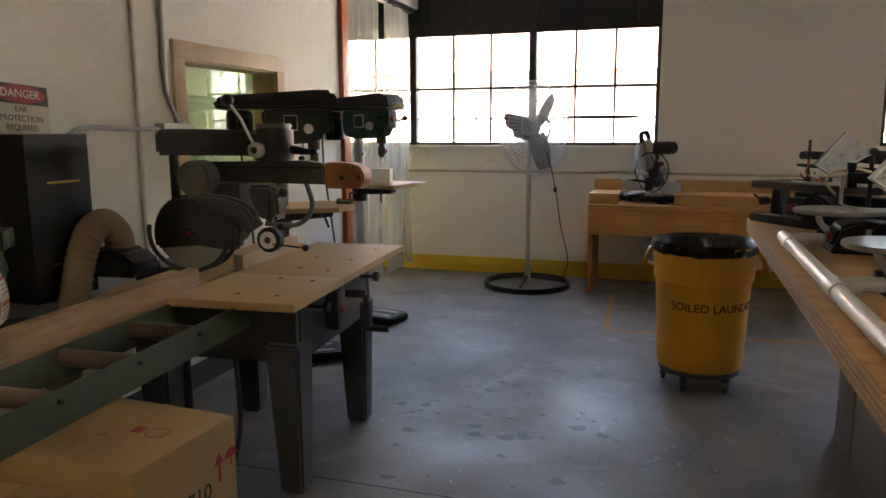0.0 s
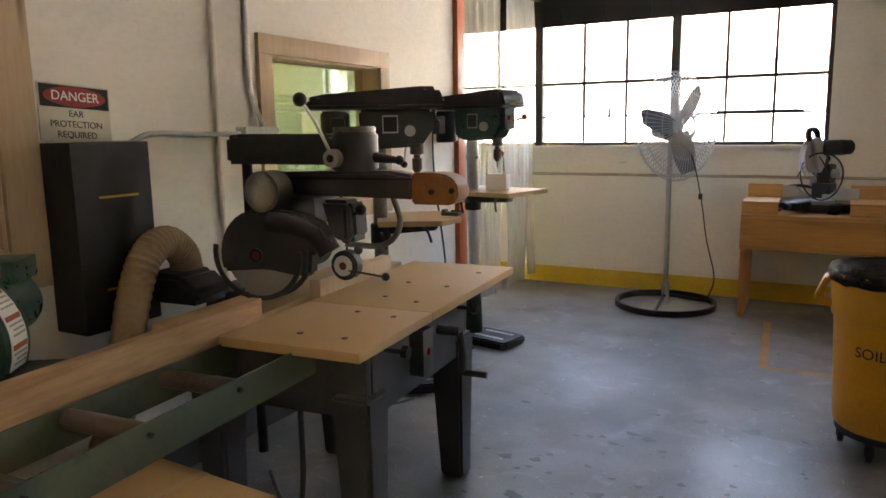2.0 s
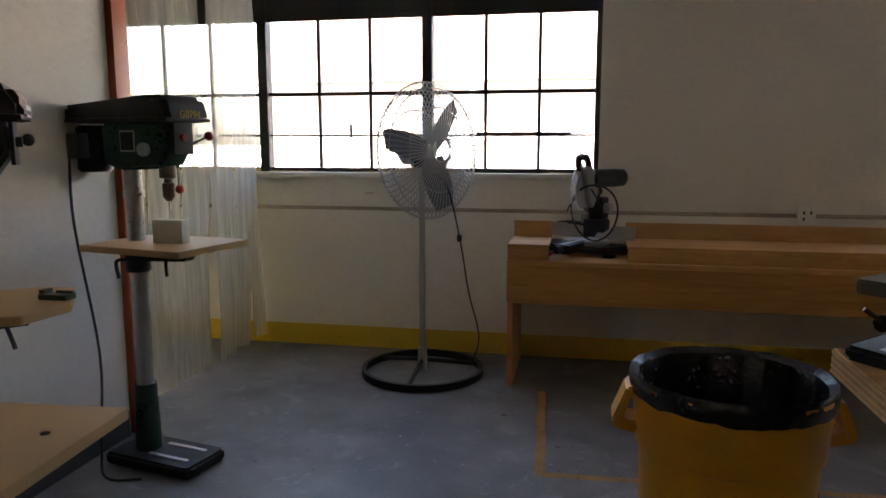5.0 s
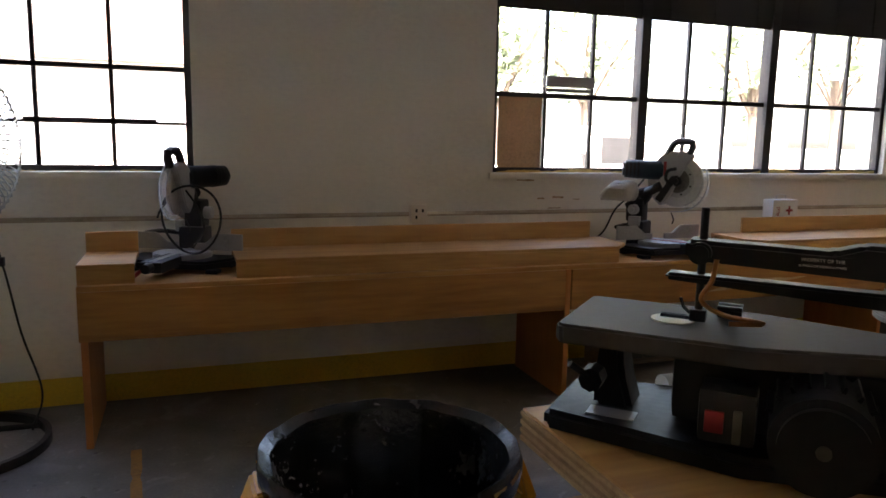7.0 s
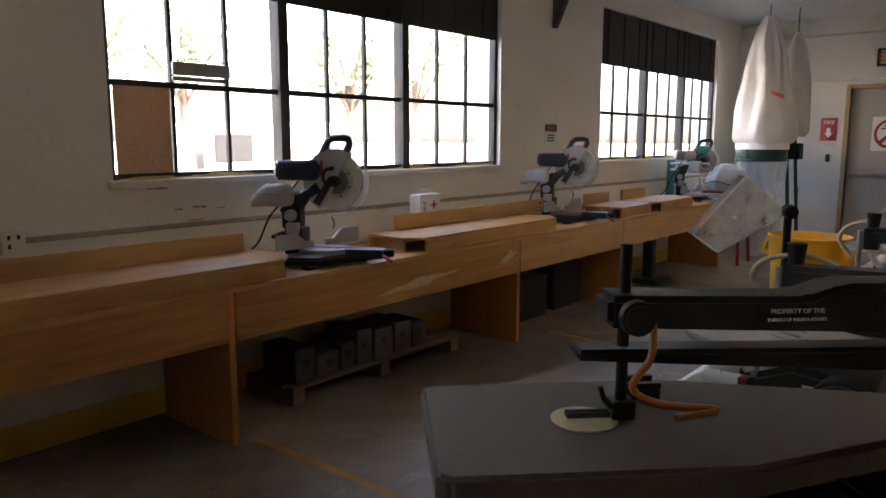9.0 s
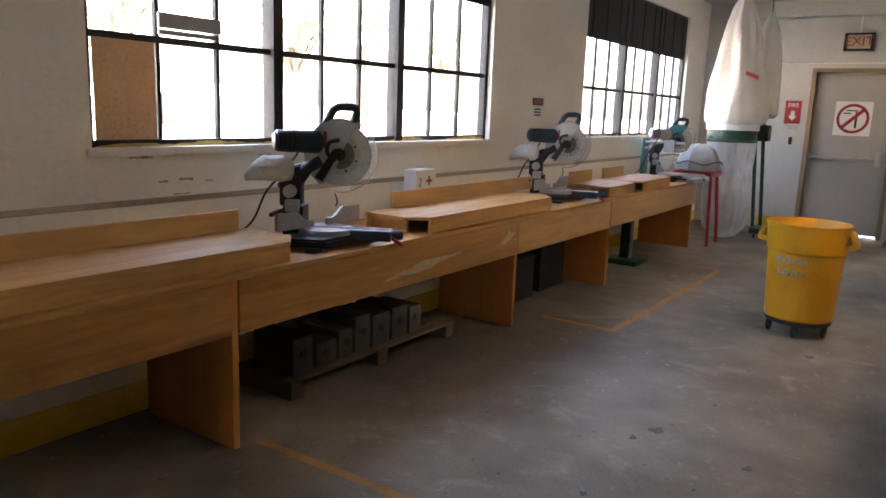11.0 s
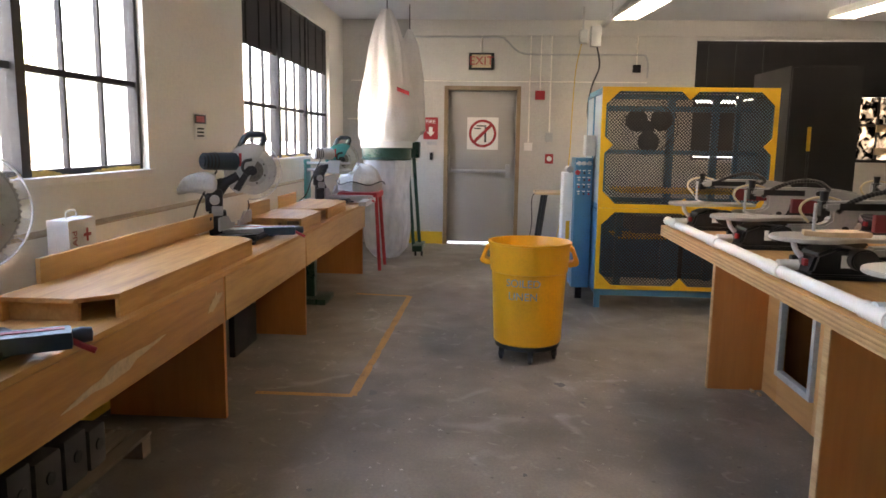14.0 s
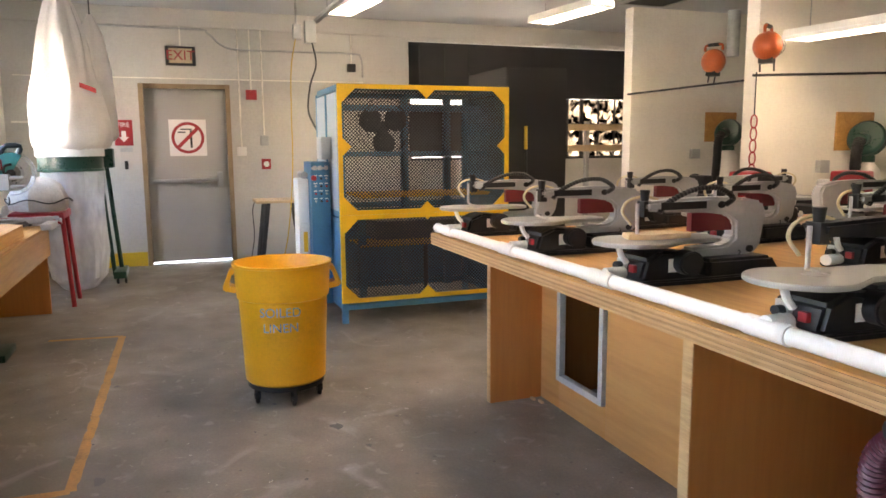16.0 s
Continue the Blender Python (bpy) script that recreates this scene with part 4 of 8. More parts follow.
for y, x in ((0.12, -0.12), (0.12, -0.28), (0.4, -0.1), (0.42, -0.25), (0.62, -0.12), (0.66, -0.27), (0.9, -0.12), (0.92, -0.3), (1.2, -0.1)):
    cyl(bm, (x, y, 0.7872), (x, y, 0.7885), 0.011, None, 10)
part("screw_hole", bm, M_IRON, ra)
bm = BM()
box(bm, -0.70, 0.14, 0.52, -0.06, 0.17, 0.752, 0.01)
box(bm, -0.70, 0.92, 0.52, -0.06, 0.95, 0.752, 0.01)
box(bm, -0.09, 0.171, 0.52, -0.055, 0.919, 0.752, 0.01)
box(bm, -0.70, 0.171, 0.52, -0.67, 0.919, 0.752, 0.01)
part("frame", bm, M_GREY, ra)
for x, y in ((-0.16, 0.1), (-0.16, 0.83), (-0.72, 0.1), (-0.72, 0.83)):
    bm = BM()
    v0 = [(x - 0.015, y - 0.0), (x + 0.125, y - 0.0), (x + 0.125, y + 0.14), (x - 0.015, y + 0.14)]
    v1 = [(x + 0.02, y + 0.02), (x + 0.115, y + 0.02), (x + 0.115, y + 0.12), (x + 0.02, y + 0.12)]
    a = [bm.verts.new((*p, 0.60)) for p in v0]
    b = [bm.verts.new((*p, 0.0)) for p in v1]
    for i in range(4):
        bm.faces.new((a[i], a[(i + 1) % 4], b[(i + 1) % 4], b[i]))
    bm.faces.new(a)
    bm.faces.new(b)
    bmesh.ops.bevel(bm, geom=bm.edges[:], offset=0.012, segments=2, affect='EDGES')
    lg = part("leg", bm, M_GREY, ra)
bm = BM()
box(bm, -0.055, 0.42, 0.58, 0.0, 0.50, 0.74, 0.008)
sw = part("switch_box", bm, M_GREY, ra)
cylpart("switch_button", (0.0, 0.46, 0.66), (0.008, 0.46, 0.66), 0.012, M_RED, sw, seg=12)
cylpart("crank_shaft", (-0.06, 0.66, 0.68), (0.035, 0.66, 0.68), 0.018, M_GREY, ra)
tubepart("crank_arm", [(0.03, 0.66, 0.68), (0.04, 0.67, 0.60), (0.035, 0.68, 0.52)], 0.014, M_GREY, ra, 6)
cylpart("crank_handle", (0.03, 0.68, 0.52), (0.13, 0.68, 0.52), 0.012, M_BLACK, ra)
for y in (0.25, 0.85):
    bm = BM()
    cyl(bm, (-0.06, y, 0.72), (0.01, y, 0.72), 0.008, None, 8)
    cyl(bm, (0.01, y, 0.72), (0.03, y, 0.72), 0.022, None, 6)
    part("table_clamp", bm, M_IRON, ra)
cylpart("column", (-0.83, 0.60, 0.1), (-0.83, 0.60, 1.30), 0.02, M_IRON, ra, seg=24)
bm = BM()
box(bm, -1.0, 0.50, 0.45, -0.74, 0.72, 0.80, 0.03)
part("column_base", bm, M_GREY, ra)
bm = BM()
prism(bm, [(-0.885, 1.285), (-0.885, 1.39), (-0.84, 1.40), (-0.42, 1.395), (-0.34, 1.385), (-0.32, 1.30), (-0.36, 1.285)], 0.54, 0.68, 'xz', 0.015)
part("overarm", bm, M_GREY, ra)
bm = BM()
cyl(bm, (-0.35, 0.61, 1.26), (-0.35, 0.61, 1.40), 0.085, None, 28, 0.008)
part("turret", bm, M_GREY, ra)
cylpart("turret_scale", (-0.35, 0.61, 1.40), (-0.35, 0.61, 1.42), 0.078, M_OLDSTEEL, ra, seg=28, bev=0.004)
bm = BM()
prism(bm, [(-0.735, 1.175), (-0.75, 1.255), (-0.20, 1.265), (-0.10, 1.25), (-0.10, 1.165)], 0.565, 0.655, 'xz', 0.012)
part("track_arm", bm, M_GREY, ra)
boxpart("track_rail", (-0.70, 0.559, 1.232, -0.105, 0.5645, 1.240), M_IRON, ra, 0.001)
bm = BM()
prism(bm, [(-0.099, 1.15), (-0.099, 1.258), (0.0, 1.258), (0.04, 1.25), (0.065, 1.23), (0.075, 1.20), (0.068, 1.165), (0.045, 1.15)], 0.555, 0.665, 'xz', 0.007)
at_ = part("arm_tip", bm, mat("rusty orange enamel", (0.33, 0.12, 0.03), 0.42, var=0.2), ra, "orange painted arm end")
for x, z in ((-0.02, 1.195), (0.055, 1.20)):
    cylpart("tip_bolt", (x, 0.5545, z), (x, 0.545, z), 0.010, M_IRON, at_, None, 10)
bm = BM()
cyl(bm, (-0.38, 0.54, 1.31), (-0.38, 0.49, 1.31), 0.032, None, 20, 0.003)
tube(bm, [(-0.38, 0.50, 1.32), (-0.43, 0.48, 1.44), (-0.47, 0.47, 1.50)], 0.0065, 8)
lv = part("lock_lever", bm, M_STEEL, ra)
cylpart("hub_cap", (-0.38, 0.4895, 1.31), (-0.38, 0.486, 1.31), 0.014, M_IRON, lv, None, 14)
bm = BM()
ball(bm, (-0.48, 0.468, 1.515), 0.026)
part("lever_knob", bm, M_BLACK, lv)
bm = BM()
cyl(bm, (-0.27, 0.61, 1.31), (-0.18, 0.61, 1.30), 0.020, 0.012, 12)
ball(bm, (-0.17, 0.61, 1.30), 0.017)
part("arm_knob", bm, M_IRON, ra)
# saw head
bm = BM()
box(bm, -0.70, 0.50, 1.07, -0.46, 0.66, 1.17, 0.02)
part("carriage", bm, M_GREY, ra)
bm = BM()
cyl(bm, (-0.62, 0.40, 1.195), (-0.62, 0.50, 1.195), 0.074, None, 32, 0.006)
part("handwheel_cover", bm, mat("worn grey cast cover", (0.13, 0.13, 0.12), 0.55, var=0.25, scale=8), ra, "paler worn round cover")
bm = BM()
prism(bm, [(-0.40, 1.17), (-0.29, 1.17), (-0.265, 1.14), (-0.26, 1.04), (-0.285, 1.015), (-0.33, 1.02), (-0.37, 1.06)], 0.44, 0.54, 'xz', 0.014)
yk = part("yoke", bm, M_GREY, ra)
boxpart("yoke_rib", (-0.30, 0.432, 1.04, -0.288, 0.4395, 1.14), M_IRON, yk, 0.002)
bm = BM()
tube(bm, [(-0.27, 0.45, 1.12), (-0.24, 0.44, 1.135)], 0.007, 8)
ball(bm, (-0.235, 0.44, 1.14), 0.020)
part("clamp_knob", bm, M_BLACK, yk)
bm = BM()
cyl(bm, (-0.60, 0.48, 0.97), (-0.60, 0.72, 0.97), 0.085, None, 28, 0.02)
part("motor", bm, M_GREY, ra)
# upper guard: a drum that runs out into a chip spout
bm = BM()
cxg, czg, rg = -0.65, 0.955, 0.175
pts = [(cxg + rg * math.cos(math.pi * k / 18), czg + rg * math.sin(math.pi * k / 18)) for k in range(8, 21)]
pts += [(-0.62, 0.915), (-0.50, 0.90), (-0.43, 0.90), (-0.42, 0.99), (-0.36, 1.00), (-0.335, 1.04), (-0.37, 1.085), (-0.44, 1.115), (-0.54, 1.13)]
prism(bm, pts, 0.40, 0.465, 'xz', 0.014)
bm2 = part("blade_guard", bm, M_GREY, ra, "grey cast upper blade guard")
tubepart("guard_spout", [(-0.60, 0.425, 1.085), (-0.50, 0.425, 1.08), (-0.41, 0.43, 1.05), (-0.365, 0.44, 0.985)], 0.042, M_GREY, bm2, 16, 14)
bm = BM()
prism(bm, [(cxg + (0.160 if k % 2 else 0.150) * math.cos(2 * math.pi * k / 80), czg + (0.160 if k % 2 else 0.150) * math.sin(2 * math.pi * k / 80)) for k in range(80)], 0.43, 0.433, 'xz')
part("saw_blade", bm, M_STEEL, ra)
for yy in (0.398, 0.462):
    bm = BM()
    arc = [math.pi * (0.93 + 1.12 * k / 20) for k in range(21)]
    prism(bm, [(cxg + 0.196 * math.cos(q), czg + 0.01 + 0.165 * math.sin(q)) for q in arc] + [(cxg + 0.176 * math.cos(q), czg + 0.01 + 0.147 * math.sin(q)) for q in reversed(arc)], yy - 0.004, yy + 0.004, 'xz', 0.0015)
    part("lower_guard", bm, M_GREY, ra, "grey lower guard ring")
cylpart("badge", (cxg, 0.399, 0.966), (cxg, 0.394, 0.966), 0.026, M_IRON, ra, None, 20)
cylpart("badge_ring", (cxg, 0.3935, 0.966), (cxg, 0.392, 0.966), 0.016, M_DKRED, ra, None, 20)
cylpart("bevel_dial", (-0.30, 0.47, 0.945), (-0.30, 0.42, 0.945), 0.052, M_IRON, ra, None, 24, 0.006)
cylpart("dial_face", (-0.30, 0.4195, 0.945), (-0.30, 0.417, 0.945), 0.036, M_PAPER, ra, None, 24)
cylpart("dial_centre", (-0.30, 0.4165, 0.945), (-0.30, 0.415, 0.945), 0.014, M_DKRED, ra, None, 20)
bm = BM()
ball(bm, (-0.25, 0.44, 1.0), 0.016)
part("lock_knob", bm, M_BLACK, ra)
bm = BM()
tube(bm, [(-0.28, 0.42, 0.93), (-0.14, 0.41, 0.92)], 0.004, 6)
ball(bm, (-0.13, 0.41, 0.92), 0.014)
part("kickback_rod", bm, M_IRON, ra)
tubepart("power_cable", [(-0.40, 0.6, 0.99), (-0.28, 0.68, 0.98), (-0.22, 0.70, 1.06), (-0.24, 0.66, 1.20)], 0.011, M_OLDSTEEL, ra, 16)
tubepart("floor_cable", [(-0.35, 0.2, 0.55), (-0.30, 0.12, 0.25), (-0.36, 0.1, 0.03), (-0.5, 0.3, 0.012), (-0.8, 0.6, 0.012)], 0.010, M_BLACK, ra, 24)
bm = BM()
prism(bm, [(-1.05, 0.79), (-1.07, 0.90), (-0.90, 0.90), (-0.82, 0.84), (-0.82, 0.79)], 0.26, 0.46, 'xz', 0.02)
part("dust_chute", bm, M_IRON, ra)
tubepart("dust_hose", [(-0.98, 0.40, 0.89), (-0.98, 0.38, 0.96), (-0.98, 0.30, 1.015), (-0.98, 0.20, 0.97), (-0.98, 0.12, 0.80), (-0.98, 0.04, 0.5), (-0.98, -0.12, 0.2)], 0.058, M_HOSE, ra, 72, 16, 0.045, "tan ribbed hose")

# ---- roller table with lumber fence ----
rt = thing("roller_table", "olive green steel roller table with a long lumber fence", "roller table", -0.98, 2.59, 0, 4.6)
boxpart("side_rail", (-0.235, -3.0, 0.665, -0.228, 0.12, 0.765), M_OLIVE, rt, 0.002)
boxpart("side_rail", (-0.495, -3.0, 0.665, -0.488, 0.06, 0.765), M_OLIVE, rt, 0.002)
bm = BM()
for y in (-0.06, -0.75, -1.45, -2.2):
    box(bm, -0.487, y - 0.025, 0.668, -0.236, y + 0.025, 0.676)
part("cross_strap", bm, M_OLIVE, rt)
for i in range(9):
    y = -0.24 - 0.31 * i
    r = cylpart("roller", (-0.482, y, 0.735), (-0.241, y, 0.735), 0.026, M_ROLL, rt, seg=20)
    cylpart("axle", (-0.505, y, 0.735), (-0.218, y, 0.735), 0.007, M_IRON, r, seg=8)
boxpart("fence_board", (-0.552, -3.0, 0.75, -0.51, 0.235, 0.855), wood("fir fence", (0.50, 0.31, 0.16), (0.30, 0.15, 0.06), 1, 11), rt, 0.003)
for y in (-1.3, -2.75):
    for x in (-0.49, -0.24):
        boxpart("leg", (x, y - 0.02, 0, x + 0.008, y + 0.02, 0.668), M_OLIVE, rt, 0.001)

# ---- cartons ----
def carton(label, x, y, rz, w, d, h, marks):
    t = thing("cardboard_box", label, "box", x, y, 0, rz, "cartons under the roller table")
    boxpart("carton", (-w, -d, 0.0, 0.0, 0.0, h), M_CARD, t, 0.006)
    boxpart("packing_tape", (-w * 0.53, -d + 0.001, h, -w * 0.47, -0.001, h + 0.0012), mat("tan tape", (0.42, 0.26, 0.11), 0.3), t, 0)
    if marks:
        text(marks, 0.075, pose(0.0012, -d * 0.52, h * 0.60, 90, 0, 90), M_INK, t)
        bm = BM()
        y0, z0 = -0.085, h * 0.74
        prism(bm, [(y0 - 0.006, z0 - 0.06), (y0 + 0.006, z0 - 0.06), (y0 + 0.006, z0), (y0 + 0.022, z0), (y0, z0 + 0.035), (y0 - 0.022, z0), (y0 - 0.006, z0)], 0.0004, 0.0016, 'yz')
        y0 += 0.06
        prism(bm, [(y0 + 0.03 * math.cos(math.pi * k / 10), z0 + 0.03 * math.sin(math.pi * k / 10)) for k in range(11)], 0.0004, 0.0016, 'yz')
        box(bm, 0.0004, y0 - 0.002, z0 - 0.03, 0.0016, y0 + 0.002, z0 - 0.0005)
        part("printed_mark", bm, M_RED, t)
    bm = BM()
    lathe(bm, [(0.032, 0), (0.036, 0), (0.036, 0.0008), (0.032, 0.0008)], (-w * 0.25, -d * 0.45, h + 0.0006), 24)
    box(bm, -w * 0.25 - 0.09, -d * 0.45 - 0.02, h + 0.0004, -w * 0.25 - 0.05, -d * 0.45 + 0.02, h + 0.0012)
    part("printed_mark", bm, M_RED, t)
    return t
carton("large tan cardboard carton printed G0710, taped shut", -1.04, 2.29, -3, 0.52, 0.44, 0.49, "G0710")
carton("tan cardboard carton, taped shut, on the concrete floor", -1.10, 1.78, 2, 0.50, 0.46, 0.46, "")

# ---- drill presses ----
def drill_press(label, x, y, rz, hz, cover, body, board, tz, base_mat, handle):
    """Stands on its base at the column; the spindle points along local x."""
    t = thing("drill_press", label, "drill press", x, y, 0, rz, "drill presses")
    bm = BM()
    prism(bm, [(-0.14, -0.13), (0.32, -0.13), (0.34, -0.11), (0.34, 0.11), (0.32, 0.13), (-0.14, 0.13)], 0.0, 0.055, 'xy', 0.012)
    part("base", bm, M_IRON, t)
    boxpart("base_slot", (0.06, -0.07, 0.0555, 0.28, -0.05, 0.06), M_SILVER, t, 0.001)
    boxpart("base_slot", (0.06, 0.05, 0.0555, 0.28, 0.07, 0.06), M_SILVER, t, 0.001)
    cylpart("column_foot", (0, 0, 0.05), (0, 0, 0.36), 0.06, base_mat, t, 0.05, 20)
    cylpart("column", (0, 0, 0.3), (0, 0, hz + 0.02), 0.038, M_STEEL if handle else M_OLDSTEEL, t, None, 20)
    cylpart("column_ring", (0, 0, hz - 0.17), (0, 0, hz - 0.14), 0.045, M_STEEL if handle else M_OLDSTEEL, t, None, 20)
    # head
    bm = BM()
    prism(bm, [(-0.09, hz - 0.02), (-0.10, hz + 0.15), (0.28, hz + 0.15), (0.29, hz + 0.06), (0.22, hz - 0.04), (0.0, hz - 0.05)], -0.075, 0.075, 'xz', 0.014)
    hd = part("head", bm, body, t)
    boxpart("front_plate", (0.285, -0.055, hz + 0.02, 0.297, 0.055, hz + 0.15), M_BLACK, hd, 0.003)
    cylpart("switch_knob", (0.296, -0.01, hz + 0.09), (0.315, -0.01, hz + 0.09), 0.016, M_RED if handle else M_BLACK, hd, None, 12)
    boxpart("label_plate", (0.02, -0.079, hz + 0.03, 0.10, -0.076, hz + 0.12), M_SILVER, hd, 0)
    boxpart("label_panel", (0.025, -0.081, hz + 0.037, 0.095, -0.0792, hz + 0.113), M_BLACK, hd, 0)
    cylpart("depth_knob", (0.16, -0.075, hz + 0.04), (0.16, -0.105, hz + 0.04), 0.028, M_SILVER, hd, None, 18, 0.004)
    # belt cover
    bm = BM()
    prism(bm, [(-0.36, hz + 0.152), (-0.36, hz + 0.205), (-0.30, hz + 0.225), (0.24, hz + 0.265), (0.30, hz + 0.26), (0.335, hz + 0.205), (0.335, hz + 0.152)], -0.125, 0.125, 'xz', 0.02)
    cv = part("belt_cover", bm, cover, t)
    bm = BM()
    box(bm, -0.35, -0.132, hz + 0.155, 0.33, 0.132, hz + 0.17, 0.005)
    part("cover_lip", bm, cover, cv)
    if handle:
        text("G0794", 0.045, pose(0.3365, 0, hz + 0.183, 90, 0, 90), M_CORDY, cv)
    else:
        bm = BM()
        box(bm, 0.3355, -0.08, hz + 0.185, 0.3375, 0.06, hz + 0.20)
        box(bm, 0.3355, -0.05, hz + 0.165, 0.3375, 0.05, hz + 0.172)
        part("maker_bar", bm, M_PAPER, cv)
    # motor behind
    bm = BM()
    cyl(bm, (-0.22, 0, hz - 0.06), (-0.22, 0, hz + 0.145), 0.075, None, 20, 0.01)
    box(bm, -0.24, -0.13, hz + 0.0, -0.17, -0.07, hz + 0.11, 0.008)
    part("motor", bm, M_BLACK, t)
    # quill and chuck
    bm = BM()
    lathe(bm, [(0.0, hz - 0.03), (0.036, hz - 0.03), (0.036, hz - 0.08), (0.018, hz - 0.085), (0.018, hz - 0.10), (0.026, hz - 0.105), (0.026, hz - 0.16), (0.012, hz - 0.18), (0.0, hz - 0.182)], (0.20, 0, 0), 20)
    part("chuck", bm, M_ROLL, t)
    cylpart("drill_bit", (0.20, 0, hz - 0.18), (0.20, 0, hz - 0.22), 0.005, M_STEEL, t, None, 8)
    hub = cylpart("feed_hub", (0.16, 0.075, hz + 0.03), (0.16, 0.11, hz + 0.03), 0.03, M_GREY, t, None, 16)
    for k in range(3):
        a = 2 * math.pi * k / 3 + 0.4
        bm = BM()
        e = Vector((0.16 + 0.17 * math.cos(a), 0.13, hz + 0.03 + 0.17 * math.sin(a)))
        tube(bm, [(0.16, 0.10, hz + 0.03), e], 0.006, 6)
        h2 = part("feed_handle", bm, M_STEEL, hub)
        bm = BM()
        ball(bm, e, 0.02)
        part("knob", bm, M_RED if handle else M_BLACK, hub)
    # table
    bm = BM()
    cyl(bm, (0, 0, tz - 0.14), (0, 0, tz - 0.03), 0.055, None, 20, 0.006)
    prism(bm, [(0.03, tz - 0.09), (0.30, tz - 0.075), (0.30, tz - 0.03), (0.03, tz - 0.04)], -0.035, 0.035, 'xz', 0.008)
    br = part("table_bracket", bm, M_IRON, t)
    tubepart("table_crank", [(0.0, -0.05, tz - 0.08), (0.0, -0.12, tz - 0.08), (0.02, -0.13, tz - 0.15)], 0.008, M_IRON, br, 8)
    tubepart("lock_handle", [(0.22, -0.03, tz - 0.06), (0.24, -0.08, tz - 0.07), (0.26, -0.10, tz - 0.13)], 0.007, M_IRON, br, 8)
    bm = BM()
    prism(bm, board, tz - 0.028, tz, 'xy', 0.003)
    part("table_board", bm, M_MDF, t)
    tubepart("power_cord", [(-0.24, -0.12, hz), (-0.20, -0.15, hz - 0.3), (-0.16, -0.10, 0.5), (-0.12, -0.16, 0.1), (0.0, -0.25, 0.01), (0.15, -0.2, 0.01)], 0.006, M_BLACK, t, 24, 6)
    return t
B1 = [(-0.02, -0.20), (0.30, -0.24), (0.42, -0.10), (0.42, 0.18), (0.30, 0.24), (-0.02, 0.20)]
B2 = [(-0.10, -0.22), (0.44, -0.22), (0.44, 0.22), (-0.10, 0.22)]
drill_press("grey-green floor drill press with black belt cover and plywood table", -1.95, 4.20, 35, 1.36, M_BLACK, mat("dark olive enamel", (0.032, 0.042, 0.034), 0.45, var=0.12), B1, 0.95, M_GREY, False)
drill_press("dark green floor drill press with red handles and square board", -1.93, 5.28, -12, 1.38, M_BLACK, M_DKGREEN, B2, 1.02, M_DKGREEN, True)
cl = thing("drill_vise", "small green clamp block lying on the drill press board", "vise", -1.63, 4.40, 0.951)
bm = BM()
box(bm, -0.05, -0.025, 0, 0.05, 0.025, 0.018, 0.003)
box(bm, -0.05, -0.02, 0.018, -0.03, 0.02, 0.032, 0.003)
cyl(bm, (0.0, 0, 0.025), (0.06, 0, 0.025), 0.005, None, 8)
part("jaw_block", bm, M_OLIVE, cl)
wb2 = thing("wood_block", "white painted wooden block standing on the press board", "block", -1.74, 5.23, 1.021)
boxpart("block", (-0.06, -0.03, 0, 0.08, 0.03, 0.10), M_PAPER, wb2, 0.004)

# ---- blower by the wall ----
bl = thing("dust_blower", "green dust blower on a stand with a tan ribbed hose", "dust collector", -1.86, 1.96, 0, -55)
bm = BM()
AX = Matrix.Translation((0, 0, 0.87)) @ Euler((0, math.pi / 2, 0)).to_matrix().to_4x4()
lathe(bm, [(0.0, -0.09), (0.17, -0.09), (0.195, -0.07), (0.195, 0.07), (0.17, 0.09), (0.08, 0.10), (0.0, 0.10)], seg=36, m=AX)
hs = part("housing", bm, M_DKGREEN, bl)
bm = BM()
lathe(bm, [(0.197, -0.045), (0.199, -0.045), (0.199, 0.045), (0.197, 0.045)], seg=36, m=AX)
bmesh.ops.bisect_plane(bm, geom=bm.verts[:] + bm.edges[:] + bm.faces[:], plane_co=(0, 0.08, 0), plane_no=(0, -1, 0), clear_outer=True)
part("warning_label", bm, M_PAPER, hs, "white warning labels round the rim")
def rim_bar(name, deg, span, x0, x1, m):
    q = [math.radians(deg + span * k / 4) for k in range(5)]
    bm = BM()
    prism(bm, [(0.2005 * math.cos(a), 0.87 + 0.2005 * math.sin(a)) for a in q] + [(0.1993 * math.cos(a), 0.87 + 0.1993 * math.sin(a)) for a in reversed(q)], x0, x1, 'yz')
    part(name, bm, m, hs)
for d in (40, 18, -4, -26, -48):
    rim_bar("caution_bar", d, 4, -0.038, 0.038, M_ORANGE)
    for j, e in enumerate((-4, -8, -12)):
        rim_bar("text_bar", d + e, 1.6, -0.036, (0.034, 0.020, 0.028)[j], M_SAWGREY)
bm = BM()
for k in range(12):
    a = 2 * math.pi * k / 12
    cyl(bm, (0.088, 0.165 * math.cos(a), 0.87 + 0.165 * math.sin(a)), (0.096, 0.165 * math.cos(a), 0.87 + 0.165 * math.sin(a)), 0.006, None, 8)
part("rim_bolt", bm, M_STEEL, hs)
bm = BM()
cyl(bm, (-0.09, 0.05, 0.92), (-0.30, 0.05, 0.92), 0.095, None, 24, 0.01)
part("motor", bm, M_DKGREEN, bl)
boxpart("switch_box", (-0.10, 0.08, 1.03, 0.04, 0.22, 1.09), M_DKGREEN, bl, 0.008)
boxpart("switch_paddle", (0.03, 0.14, 1.05, 0.055, 0.19, 1.085), M_RED, bl, 0.004)
